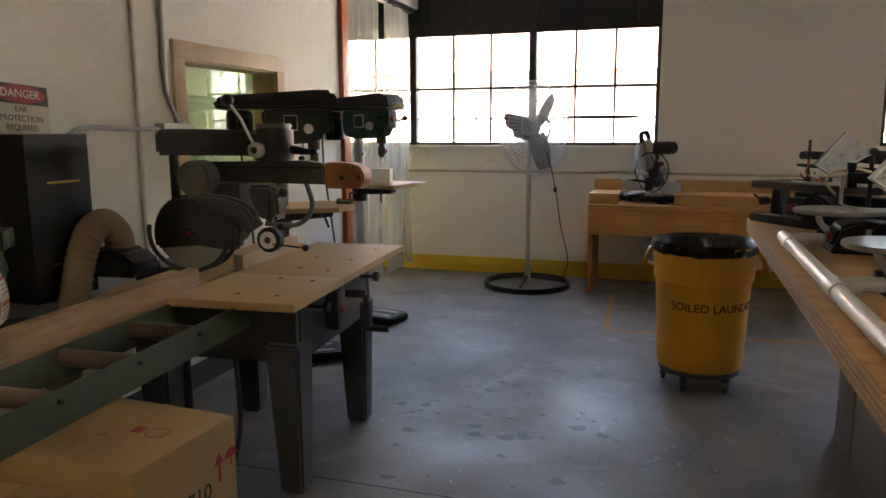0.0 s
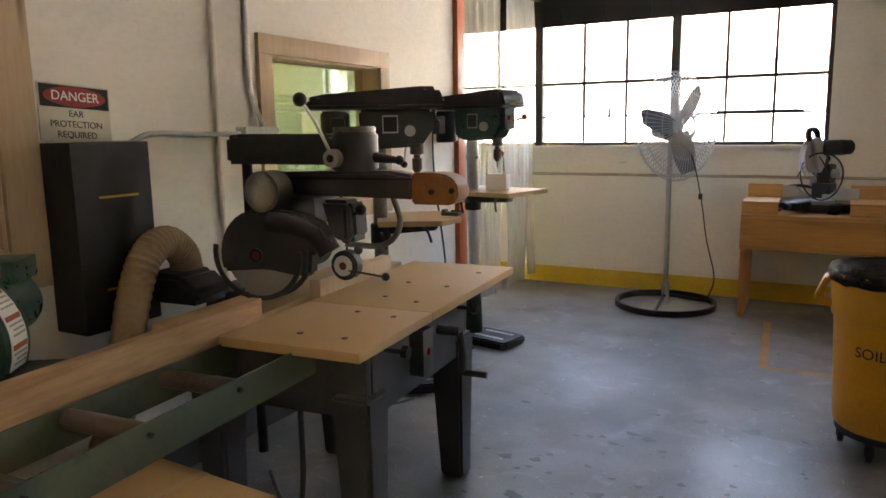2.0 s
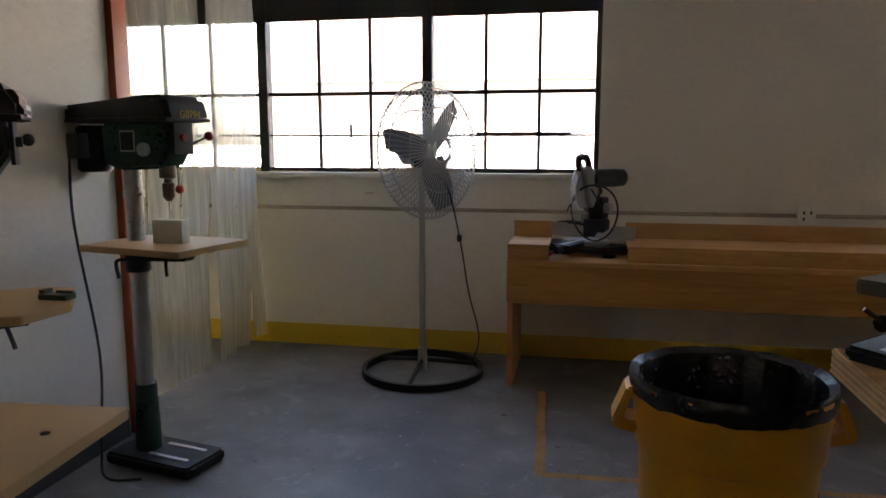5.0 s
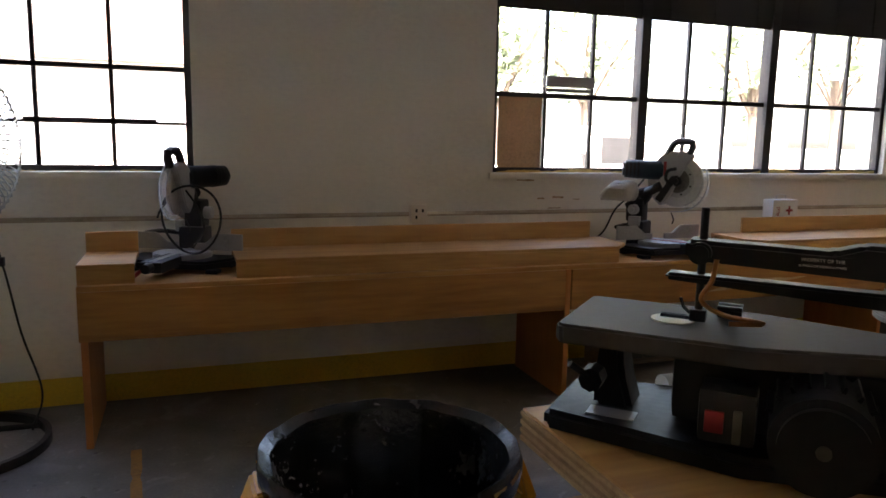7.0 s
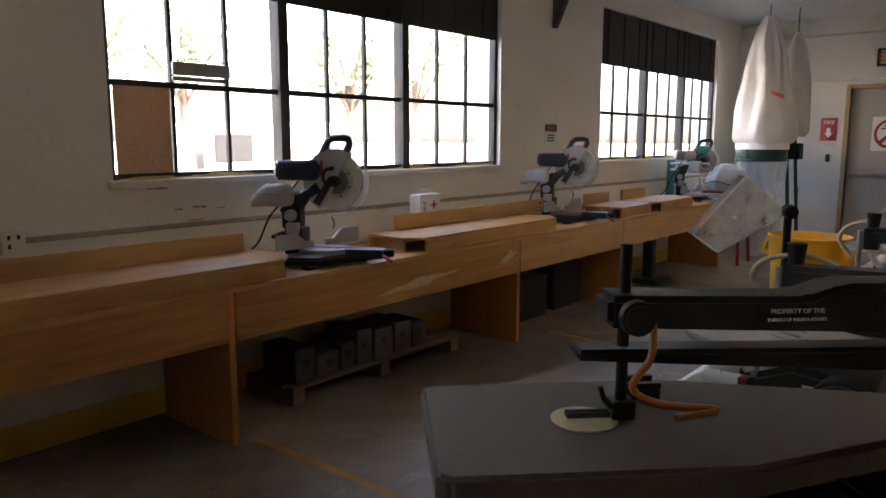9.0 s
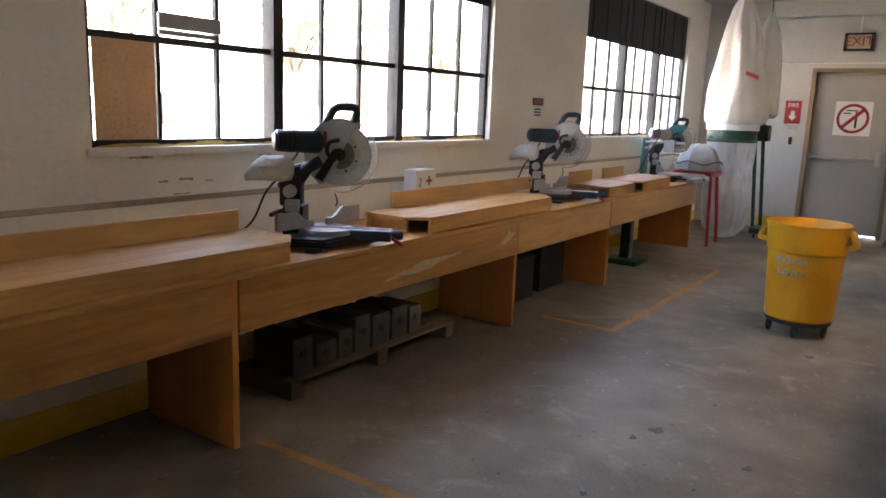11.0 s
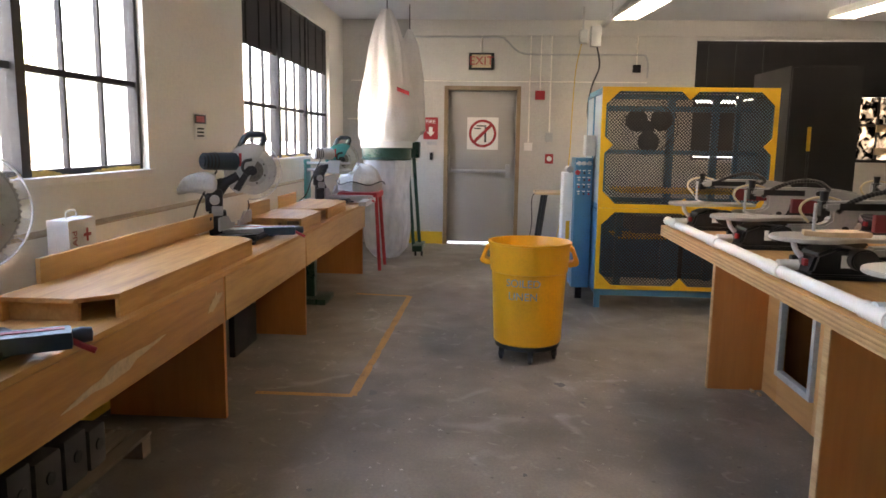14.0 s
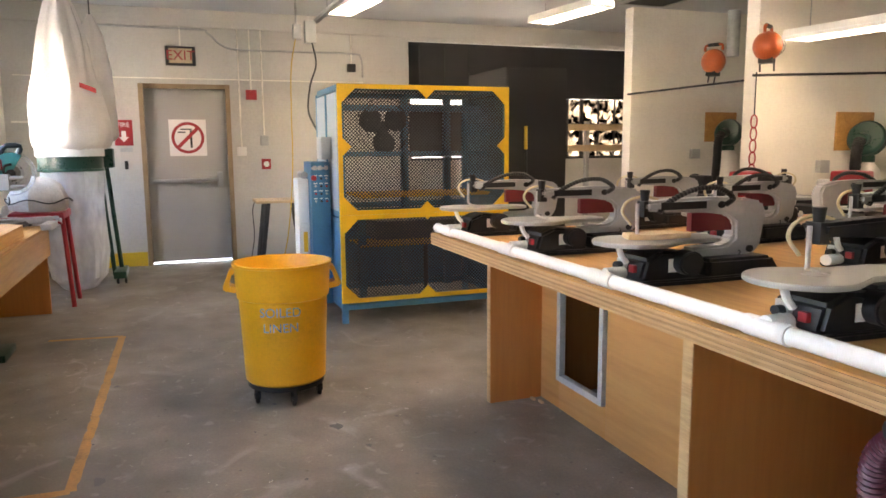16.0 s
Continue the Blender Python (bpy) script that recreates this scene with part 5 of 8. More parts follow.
tubepart("inlet_hose", [(0.10, 0, 0.87), (0.22, -0.04, 0.86), (0.28, -0.12, 0.76), (0.26, -0.2, 0.55), (0.15, -0.3, 0.3)], 0.075, M_HOSE, bl, 48, 16, 0.045)
cylpart("inlet_collar", (0.09, 0, 0.87), (0.13, 0, 0.87), 0.082, M_DKGREEN, bl, None, 24)
boxpart("stand_base", (-0.28, -0.2, 0.03, 0.12, 0.2, 0.06), M_DKGREEN, bl)
cylpart("stand_post", (-0.08, 0, 0.0), (-0.08, 0, 0.72), 0.03, M_DKGREEN, bl)
boxpart("outlet", (-0.07, 0.16, 0.70, 0.07, 0.36, 0.80), M_IRON, bl, 0.01)

# ---- wall items, west ----
sp = thing("wall_cabinet", "tall black painted steel box fixed to the wall", "cabinet", WW, 2.50, 0.73)
boxpart("carcass", (0.0, 0, 0, 0.16, 0.31, 0.65), M_BLACK, sp, 0.006)
for z in (0.14, 0.46):
    boxpart("latch_strip", (0.1605, 0.09, z, 0.163, 0.25, z + 0.008), M_CORDY, sp, 0)
sgn = thing("warning_sign", "ear protection danger sign leaning on the wall", "sign", WW + 0.012, 2.50, 1.382)
sgn.matrix_basis = pose(WW + 0.012, 2.50, 1.390, -3.5, -4, 0)
boxpart("board", (0, 0, 0, 0.006, 0.27, 0.195), mat("yellowed sign board", (0.60, 0.55, 0.44), 0.6, var=0.06), sgn, 0.001)
boxpart("header", (0.0062, 0.005, 0.115, 0.008, 0.265, 0.19), M_INK, sgn, 0)
bm = BM()
prism(bm, [(0.135 + 0.118 * math.cos(2 * math.pi * k / 28), 0.153 + 0.034 * math.sin(2 * math.pi * k / 28)) for k in range(28)], 0.0081, 0.0092, 'yz')
part("oval", bm, M_RED, sgn)
text("DANGER", 0.045, pose(0.0098, 0.135, 0.153, 90, 0, 90), M_PAPER, sgn)
for s, z in (("EAR", 0.094), ("PROTECTION", 0.058), ("REQUIRED", 0.022)):
    text(s, 0.032, pose(0.0068, 0.135, z, 90, 0, 90), M_INK, sgn)
def conduit(label, keys, r=0.012, m=None, n=24):
    t = thing("conduit", label, "pipe")
    tubepart("pipe", keys, r, m or M_GALV, t, n)
    return t
conduit("painted vertical conduit on the wall", [(WW + 0.014, 3.30, 0.13), (WW + 0.014, 3.30, 1.6), (WW + 0.014, 3.30, CH)], 0.013, M_WALL)
conduit("grey vertical conduit dropping to the saw", [(WW + 0.014, 3.50, CH), (WW + 0.014, 3.50, 1.75), (WW + 0.02, 3.52, 1.55), (WW + 0.05, 3.55, 1.42)], 0.012)
conduit("flexible grey conduit running along the wall", [(WW + 0.02, 2.84, 1.37), (WW + 0.02, 2.95, 1.405), (WW + 0.02, 3.2, 1.40), (WW + 0.02, 3.45, 1.40)], 0.011)
jb = thing("junction_box", "grey steel junction box on the wall", "electrical box", WW, 3.42, 1.37)
boxpart("box_body", (0, 0, 0, 0.06, 0.22, 0.06), M_GALV, jb)

# ---- mitre saws ----
def mitre_saw(label, x, y, z, rz, body, arm, guard, bag, sc=1.0, plain=False, mir=1, swing=20):
    """Blade plane along local -y (towards the worker), fence along x."""
    t = thing("mitre_saw", label, "mitre saw", x, y, z, rz, "mitre saws on the workbench")
    bm = BM()
    cyl(bm, (0, 0, 0.045), (0, 0, 0.085), 0.145, None, 40, 0.006)
    part("turntable", bm, M_SILVER, t)
    bm = BM()
    prism(bm, [(-0.27, -0.02), (-0.18, -0.16), (0.18, -0.16), (0.27, -0.02), (0.27, 0.10), (-0.27, 0.10)], 0.018, 0.06, 'xy', 0.012)
    for sx in (-1, 1):
        for py in (-0.12, 0.08):
            box(bm, sx * 0.21 - 0.03, py - 0.03, 0.0, sx * 0.21 + 0.03, py + 0.03, 0.02, 0.004)
    part("base", bm, M_IRON, t)
    bm = BM()
    box(bm, -0.055, -0.34, 0.03, 0.055, -0.06, 0.086, 0.015)
    ar = part("mitre_arm", bm, arm, t)
    boxpart("kerf_plate", (-0.014, -0.32, 0.0865, 0.014, 0.10, 0.0885), M_RED if not plain else M_SILVER, ar, 0)
    bm = BM()
    tube(bm, [(-0.02, -0.33, 0.055), (-0.045, -0.36, 0.04), (-0.06, -0.40, 0.02)], 0.010, 8)
    part("lock_lever", bm, M_RED, ar)
    bm = BM()
    lathe(bm, [(0.0, 0.0), (0.02, 0.0), (0.026, 0.03), (0.022, 0.06), (0.0, 0.065)], seg=14, m=Matrix.Translation((0.0, -0.335, 0.06)) @ Euler((math.pi / 2, 0, 0)).to_matrix().to_4x4())
    part("mitre_knob", bm, arm, ar)
    for sx in (-1, 1):
        bm = BM()
        pts = [(sx * 0.045, 0.09), (sx * 0.30, 0.09), (sx * 0.30, 0.175), (sx * 0.16, 0.175), (sx * 0.10, 0.125), (sx * 0.045, 0.125)]
        prism(bm, pts, 0.035, 0.052, 'xz', 0.003)
        part("fence", bm, M_SILVER, t)
    # rear pivot
    bm = BM()
    box(bm, -0.07, 0.10, 0.03, 0.07, 0.21, 0.20, 0.02)
    box(bm, -0.045, 0.12, 0.19, 0.05, 0.23, 0.34, 0.02)
    part("pivot", bm, M_IRON if not plain else body, t)
    tubepart("clamp_arm", [(-0.09, 0.16, 0.16), (-0.18, 0.14, 0.17), (-0.26, 0.12, 0.16)], 0.012, M_IRON, t, 8)
    # head: blade centre
    C = Vector((0.02, -0.07, 0.455 if not plain else 0.40))
    bm = BM()
    tube(bm, [(0.0, 0.17, 0.28), (0.0, 0.10, 0.38), (0.0, 0.02, C.z - 0.03)], 0.034, 12)
    part("head_arm", bm, M_IRON, t)
    R = 0.162 * sc
    CM = Matrix.Translation(C) @ Euler((0, math.pi / 2, 0)).to_matrix().to_4x4()
    bm = BM()
    n = 36
    pts = []
    for k in range(n + 1):
        a = math.pi * (-0.33 + 1.0 * k / n)
        pts.append((C.y + (R + 0.018) * math.cos(a), C.z + (R + 0.018) * math.sin(a)))
    pts += [(C.y - 0.055, C.z + 0.10), (C.y - 0.01, C.z + 0.02), (C.y + 0.03, C.z - 0.08)]
    prism(bm, pts, C.x - 0.036, C.x + 0.024, 'yz', 0.006)
    hd = part("upper_guard", bm, guard, t, "cast upper blade guard")
    bm = BM()
    prism(bm, [(C.y + (R if k % 2 else R - 0.008) * math.cos(2 * math.pi * k / 120), C.z + (R if k % 2 else R - 0.008) * math.sin(2 * math.pi * k / 120)) for k in range(120)], C.x - 0.010, C.x - 0.007, 'yz')
    sb = part("saw_blade", bm, M_STEEL, t)
    for rr, x0, m in ((0.100, 0.0102, M_SILVER), (0.072, 0.0125, M_OLDSTEEL)):
        cylpart("blade_flange", C + Vector((-x0, 0, 0)), C + Vector((-x0 - 0.002, 0, 0)), rr * sc, m, sb, None, 32)
    bm = BM()
    cyl(bm, C + Vector((-0.016, 0, 0)), C + Vector((-0.040, 0, 0)), 0.030, None, 24, 0.004)
    cyl(bm, C + Vector((-0.04, 0, 0)), C + Vector((-0.055, 0, 0)), 0.018, None, 6)
    part("arbor", bm, M_IRON, t)
    # clear lower guard
    bm = BM()
    lathe(bm, [(R + 0.024, 0.025), (R + 0.026, -0.03), (R - 0.012, -0.032)], seg=48, m=CM)
    bmesh.ops.bisect_plane(bm, geom=bm.verts[:] + bm.edges[:] + bm.faces[:], plane_co=C + Vector((0, 0.03, 0)), plane_no=(0, 1, -0.6), clear_outer=True)
    g = part("lower_guard", bm, M_CLEAR, t, "clear plastic lower guard")
    bm = BM()
    tube(bm, [C + Vector((-0.028, -(R + 0.024) * math.cos(a_), (R + 0.024) * math.sin(a_))) for a_ in [math.radians(62 - 160 * k / 30) for k in range(31)]], 0.0035, 6)
    part("guard_rim", bm, M_CLEARBAG, g, "bright edge of the clear guard")
    for k in range(7):
        a_ = math.radians(50 - 20 * k)
        e_ = C + Vector((-0.030, -(R + 0.004) * math.cos(a_), (R + 0.004) * math.sin(a_)))
        cylpart("guard_rib", e_, e_ + Vector((0, -0.018 * math.cos(a_), 0.018 * math.sin(a_))), 0.0022, M_CLEARBAG, g, None, 6)
    bm = BM()
    prism(bm, [(C.y - 0.012, C.z + 0.035), (C.y + 0.03, C.z + 0.03), (C.y + 0.125, C.z - 0.115), (C.y + 0.085, C.z - 0.135), (C.y + 0.04, C.z - 0.06)], C.x - 0.046, C.x - 0.038, 'yz', 0.003)
    part("guard_arm", bm, M_BLACK if not plain else M_IRON, t, "black swing arm of the guard")
    for k in range(3):
        a_ = math.radians(-70 + 50 * k)
        bolt = C + Vector((-0.0145, -0.085 * math.cos(a_), 0.085 * math.sin(a_)))
        cylpart("guard_bolt", bolt, bolt + Vector((-0.005, 0, 0)), 0.006, M_BLACK, sb, None, 8)
    # motor
    bm = BM()
    cyl(bm, C + Vector((-0.01, 0.10, 0.06)), C + Vector((-0.12 * mir, 0.31, 0.065)), 0.060, 0.052, 24, 0.012)
    mo = part("motor", bm, arm if not plain else body, t)
    for k in range(4):
        bm = BM()
        a = C + Vector((-0.075 * mir - 0.011 * mir * k, 0.225 + 0.020 * k, 0.0635))
        cyl(bm, a, a + Vector((-0.0045 * mir, 0.009, 0)), 0.0575 - 0.0016 * k, None, 24)
        part("motor_fin", bm, M_BLACK, mo)
    # handle
    bm = BM()
    k0 = C + Vector((-0.01, -0.02, R + 0.01))
    hp_ = [(0.125, -0.075), (0.095, -0.02), (0.062, 0.045), (0.035, 0.064), (-0.03, 0.066), (-0.056, 0.058), (-0.060, 0.035), (-0.042, -0.012)]
    tube(bm, [k0 + Vector((0, y_, z_)) for y_, z_ in hp_], 0.022, 10)
    part("handle", bm, M_NAVY if not plain else M_BLACK, t)
    bm = BM()
    ball(bm, k0 + Vector((0, 0.050, 0.062)), 0.020, (0.95, 0.9, 0.6), 12)
    part("handle_button", bm, M_RED if not plain else M_BLACK, t, "red safety button")
    if bag:
        bm = BM()
        bmesh.ops.create_uvsphere(bm, u_segments=28, v_segments=16, radius=1.0)
        for v in bm.verts:
            p = v.co.copy()
            for q in range(3):
                p[q] = math.copysign(abs(p[q]) ** 0.7, p[q])
            w = noise.noise(p * 2.3 + Vector((x, 0, 0)))
            v.co = Vector((-0.055 + 0.042 * p.x + 0.012 * w, 0.275 + 0.125 * p.y, C.z - 0.075 - 0.05 * max(0, p.y) ** 2 + 0.058 * p.z * (1 - 0.25 * p.y) + 0.016 * w))
        part("dust_bag", bm, M_CANVAS, t, "off-white cloth dust bag")
    tubepart("power_cord", [(-0.06, 0.14, C.z + 0.0), (-0.13, 0.18, 0.35), (-0.22, 0.20, 0.26), (-0.27, 0.24, 0.12), (-0.33, 0.30, 0.05), (-0.38, 0.38, 0.012)], 0.006, M_BLACK, t, 24, 6)
    bm = BM()
    cyl(bm, (-0.085, 0.17, 0.27), (0.09, 0.17, 0.27), 0.032, None, 16, 0.004)
    cyl(bm, (-0.10, 0.17, 0.27), (-0.085, 0.17, 0.27), 0.018, None, 6)
    part("hinge_pin", bm, M_SILVER, t)
    bm = BM()
    box(bm, -0.095, 0.12, 0.17, -0.055, 0.19, 0.23, 0.008)
    box(bm, -0.10, 0.13, 0.20, -0.05, 0.18, 0.21, 0.002)
    part("hinge_block", bm, M_SILVER, t)
    bm = BM()
    tube(bm, spline([(0.02, 0.12, 0.38), (-0.02, 0.17, 0.36), (-0.03, 0.19, 0.31), (-0.03, 0.22, 0.28)], 10), 0.03, 10)
    part("dust_elbow", bm, M_BLACK, t)
    bm = BM()
    tube(bm, spline([C + Vector((-0.045, 0.02, -0.03)), C + Vector((-0.05, 0.06, 0.01)), C + Vector((-0.05, 0.05, 0.06)), C + Vector((-0.045, 0.0, 0.075))], 10), 0.010, 8)
    part("guard_link", bm, M_BLACK, t)
    boxpart("maker_mark", (C.x - 0.0385, C.y + 0.065, C.z + 0.03, C.x - 0.0365, C.y + 0.082, C.z + 0.115), M_RED, hd, 0)
    turn = pose(0, 0, 0, 0, 0, swing)
    for o in t.children:
        if o.name.split(".")[0] not in ("base", "fence", "clamp_arm", "power_cord"):
            o.matrix_basis = turn
    tubepart("tie_cord", [(0.03, -0.03, 0.26), (0.05, -0.03, 0.22), (0.05, -0.02, 0.19)], 0.004, M_BLACK, t, 6, 6)
    return t
BT = 0.767
mitre_saw("black and silver mitre saw with clear guard and dust bag", 2.82, 6.83, BT, 0, M_SILVER, M_NAVY, M_SILVER, True, 1.0, False, 1, 33)
mitre_saw("silver mitre saw with white dust bag and red lever", 5.60, 6.90, BT, 0, M_SILVER, M_NAVY, M_SILVER, True)
ts = mitre_saw("teal sliding mitre saw with silver rails", 8.44, 6.88, BT, 0, M_TEAL, M_SILVER, M_TEAL, False, 0.95)
for x_, z_ in ((-0.05, 0.35), (-0.05, 0.42), (0.07, 0.35)):
    cylpart("slide_rail", (x_, 0.30, z_), (x_ + 0.02, -0.16, z_), 0.016, M_SILVER, ts, None, 14)
boxpart("rail_post", (-0.085, 0.285, 0.05, 0.095, 0.315, 0.46), M_TEAL, ts, 0.008, "teal cast rail post")
boxpart("rail_carriage", (-0.08, -0.06, 0.32, 0.09, 0.06, 0.45), M_SAWGREY, ts, 0.012)
os_ = mitre_saw("old silver mitre saw with round black cord loop", 0.03, 7.0, BT, -25, M_IRON, M_IRON, M_SILVER, False, 0.75, True, -1, 0)

bm = BM()
tube(bm, [(0.10 + 0.150 * math.cos(2 * math.pi * k / 36), -0.108 + 0.02 * math.sin(4 * math.pi * k / 36), 0.262 + 0.168 * math.sin(2 * math.pi * k / 36)) for k in range(37)], 0.006, 8)
part("cord_loop", bm, M_BLACK, os_, "round loop of black power cord")
bm = BM()
tube(bm, spline([(0.02, -0.02, 0.42), (0.12, -0.09, 0.33), (0.16, -0.10, 0.22), (0.10, -0.10, 0.12)], 18), 0.005, 6)
part("cord_loop", bm, M_BLACK, os_)

# ---- first-aid box, bench clutter ----
fa = thing("first_aid_box", "white steel first aid box with a red cross", "first aid box", 4.02, 7.13, BT)
FM = pose(0, 0, 0)
boxpart("case", (-0.11, -0.05, 0, 0.11, 0.05, 0.305), M_WHITE, fa, 0.008)
tubepart("handle", [(-0.04, 0, 0.305), (-0.035, 0, 0.335), (0.035, 0, 0.335), (0.04, 0, 0.305)], 0.004, M_WHITE, fa, 12, 6)
bm = BM()
box(bm, 0.025, -0.0525, 0.20, 0.04, -0.0505, 0.26)
box(bm, 0.003, -0.0525, 0.223, 0.0245, -0.0505, 0.237)
box(bm, 0.0405, -0.0525, 0.223, 0.062, -0.0505, 0.237)
part("red_cross", bm, M_RED, fa)
text("First Aid", 0.05, pose(-0.065, -0.0512, 0.17, 90, -90, 0), M_RED, fa)
boxpart("print_lines", (0.01, -0.0525, 0.16, 0.06, -0.0505, 0.175), M_RED, fa, 0)

# ---- large old scroll saw on the bench corner ----
SX, SY = 0.70, 4.21
bs = thing("scroll_saw", "large black cast scroll saw with pointed grey table", "scroll saw", SX, SY, SBZ, -45)
# local x runs back along the arm
bm = BM()
prism(bm, [(-0.02, -0.105), (-0.02, 0.105), (0.30, 0.16), (0.62, 0.10), (0.62, -0.10), (0.30, -0.16)], 0.0, 0.035, 'xy', 0.01)
part("base", bm, M_IRON, bs)
boxpart("rating_plate", (0.05, -0.09, 0.0355, 0.13, -0.05, 0.037), M_SILVER, bs, 0)
bm = BM()
prism(bm, [(0.0, -0.116), (0.0, 0.116), (0.012, 0.127), (0.30, 0.128), (0.56, 0.055), (0.58, 0.035), (0.58, -0.035), (0.56, -0.055), (0.30, -0.128), (0.012, -0.127)], 0.160, 0.193, 'xy', 0.005)
part("table", bm, mat("worn grey-brown cast table", (0.105, 0.090, 0.075), 0.66, metal=0.0, var=0.15, scale=5), bs, "worn flat cast table")
bm = BM()
cyl(bm, (0.17, 0, 0.193), (0.17, 0, 0.1945), 0.036, None, 32)
ins = part("table_insert", bm, M_CREAMTUBE, bs, "pale round table insert")
bm = BM()
prism(bm, [(0.05, 0.03), (0.052, 0.10), (0.06, 0.168), (0.095, 0.168), (0.10, 0.10), (0.12, 0.03)], -0.045, 0.045, 'xz', 0.01)
part("trunnion", bm, M_IRON, bs)
boxpart("table_support", (0.28, -0.048, 0.03, 0.40, 0.05, 0.159), M_IRON, bs, 0.008)
bm = BM()
cyl(bm, (0.06, -0.07, 0.10), (0.06, -0.11, 0.10), 0.02, None, 8)
tube(bm, [(0.06, -0.10, 0.10), (0.03, -0.13, 0.13)], 0.006, 6)
part("tilt_knob", bm, M_IRON, bs)
bm = BM()
cyl(bm, (0.40, -0.05, 0.085), (0.40, -0.21, 0.085), 0.070, None, 32, 0.012)
om = part("motor", bm, M_IRON, bs)
for k in range(9):
    a = math.radians(20 + 17.5 * k)
    bm = BM()
    c_, s_ = math.cos(a), math.sin(a)
    prism(bm, [(0.40 + 0.068 * c_ - 0.003 * s_, 0.085 + 0.068 * s_ + 0.003 * c_), (0.40 + 0.079 * c_ - 0.002 * s_, 0.085 + 0.079 * s_ + 0.002 * c_), (0.40 + 0.079 * c_ + 0.002 * s_, 0.085 + 0.079 * s_ - 0.002 * c_), (0.40 + 0.068 * c_ + 0.003 * s_, 0.085 + 0.068 * s_ - 0.003 * c_)], -0.15, -0.06, 'xz')
    part("motor_fin", bm, M_IRON, om)
cylpart("shaft_cap", (0.40, -0.2105, 0.085), (0.40, -0.216, 0.085), 0.010, M_OLDSTEEL, om, None, 12)
boxpart("switch_box", (0.235, -0.17, 0.055, 0.315, -0.10, 0.135), M_BLACK, bs, 0.010)
boxpart("switch_rocker", (0.245, -0.175, 0.072, 0.272, -0.169, 0.105), M_RED, bs, 0.003)
boxpart("switch_terminal", (0.284, -0.176, 0.060, 0.296, -0.169, 0.11), M_OLDSTEEL, bs, 0.003)
bm = BM()
prism(bm, [(0.185, 0.300), (0.185, 0.334), (0.40, 0.330), (0.44, 0.343), (0.74, 0.341), (0.80, 0.30), (0.80, 0.05), (0.70, 0.05), (0.69, 0.26), (0.60, 0.285)], -0.028, 0.028, 'xz', 0.007)
am = part("upper_arm", bm, M_IRON, bs, "black cast upper arm")
bm = BM()
prism(bm, [(0.155, 0.264), (0.155, 0.276), (0.40, 0.272), (0.66, 0.27), (0.66, 0.235), (0.40, 0.250)], -0.02, 0.02, 'xz', 0.005)
part("lower_link", bm, M_IRON, bs)
boxpart("property_label", (0.345, -0.0305, 0.301, 0.425, -0.0285, 0.323), M_INK, bs, 0)
for s, z in (("PROPERTY OF THE", 0.3145), ("BUREAU OF INDIAN AFFAIRS", 0.3055)):
    text(s, 0.0070 if z > 0.310 else 0.0050, pose(0.385, -0.0312, z + 0.002, 90, 0, 0), M_PAPER, bs)
boxpart("lower_arm", (0.18, -0.05, 0.036, 0.78, 0.05, 0.15), M_IRON, bs, 0.02)
cylpart("hold_down_post", (0.21, 0, 0.20), (0.21, 0, 0.385), 0.0065, M_IRON, bs, None, 12)
cylpart("post_knob", (0.21, -0.03, 0.315), (0.21, -0.05, 0.315), 0.018, M_BLACK, bs, None, 20, 0.004)
bm = BM()
box(bm, 0.197, -0.013, 0.196, 0.223, 0.013, 0.216, 0.003)
box(bm, 0.15, -0.006, 0.197, 0.197, -0.002, 0.203)
box(bm, 0.15, 0.002, 0.197, 0.197, 0.006, 0.203)
tube(bm, [(0.197, -0.01, 0.21), (0.187, -0.014, 0.22), (0.182, -0.014, 0.235)], 0.003, 6)
part("presser_foot", bm, M_IRON, bs)
tubepart("air_line", [(0.235, -0.02, 0.31), (0.23, -0.03, 0.27), (0.215, -0.02, 0.235), (0.25, -0.01, 0.212), (0.31, -0.02, 0.207), (0.26, -0.03, 0.203)], 0.0042, M_CORDO, bs, 24)
bm = BM()
box(bm, 0.235, 0.05, 0.194, 0.275, 0.085, 0.207, 0.003)
box(bm, 0.235, 0.05, 0.207, 0.275, 0.057, 0.214)
box(bm, 0.235, 0.078, 0.207, 0.275, 0.085, 0.214)
part("edge_clip", bm, M_BLACK, bs)

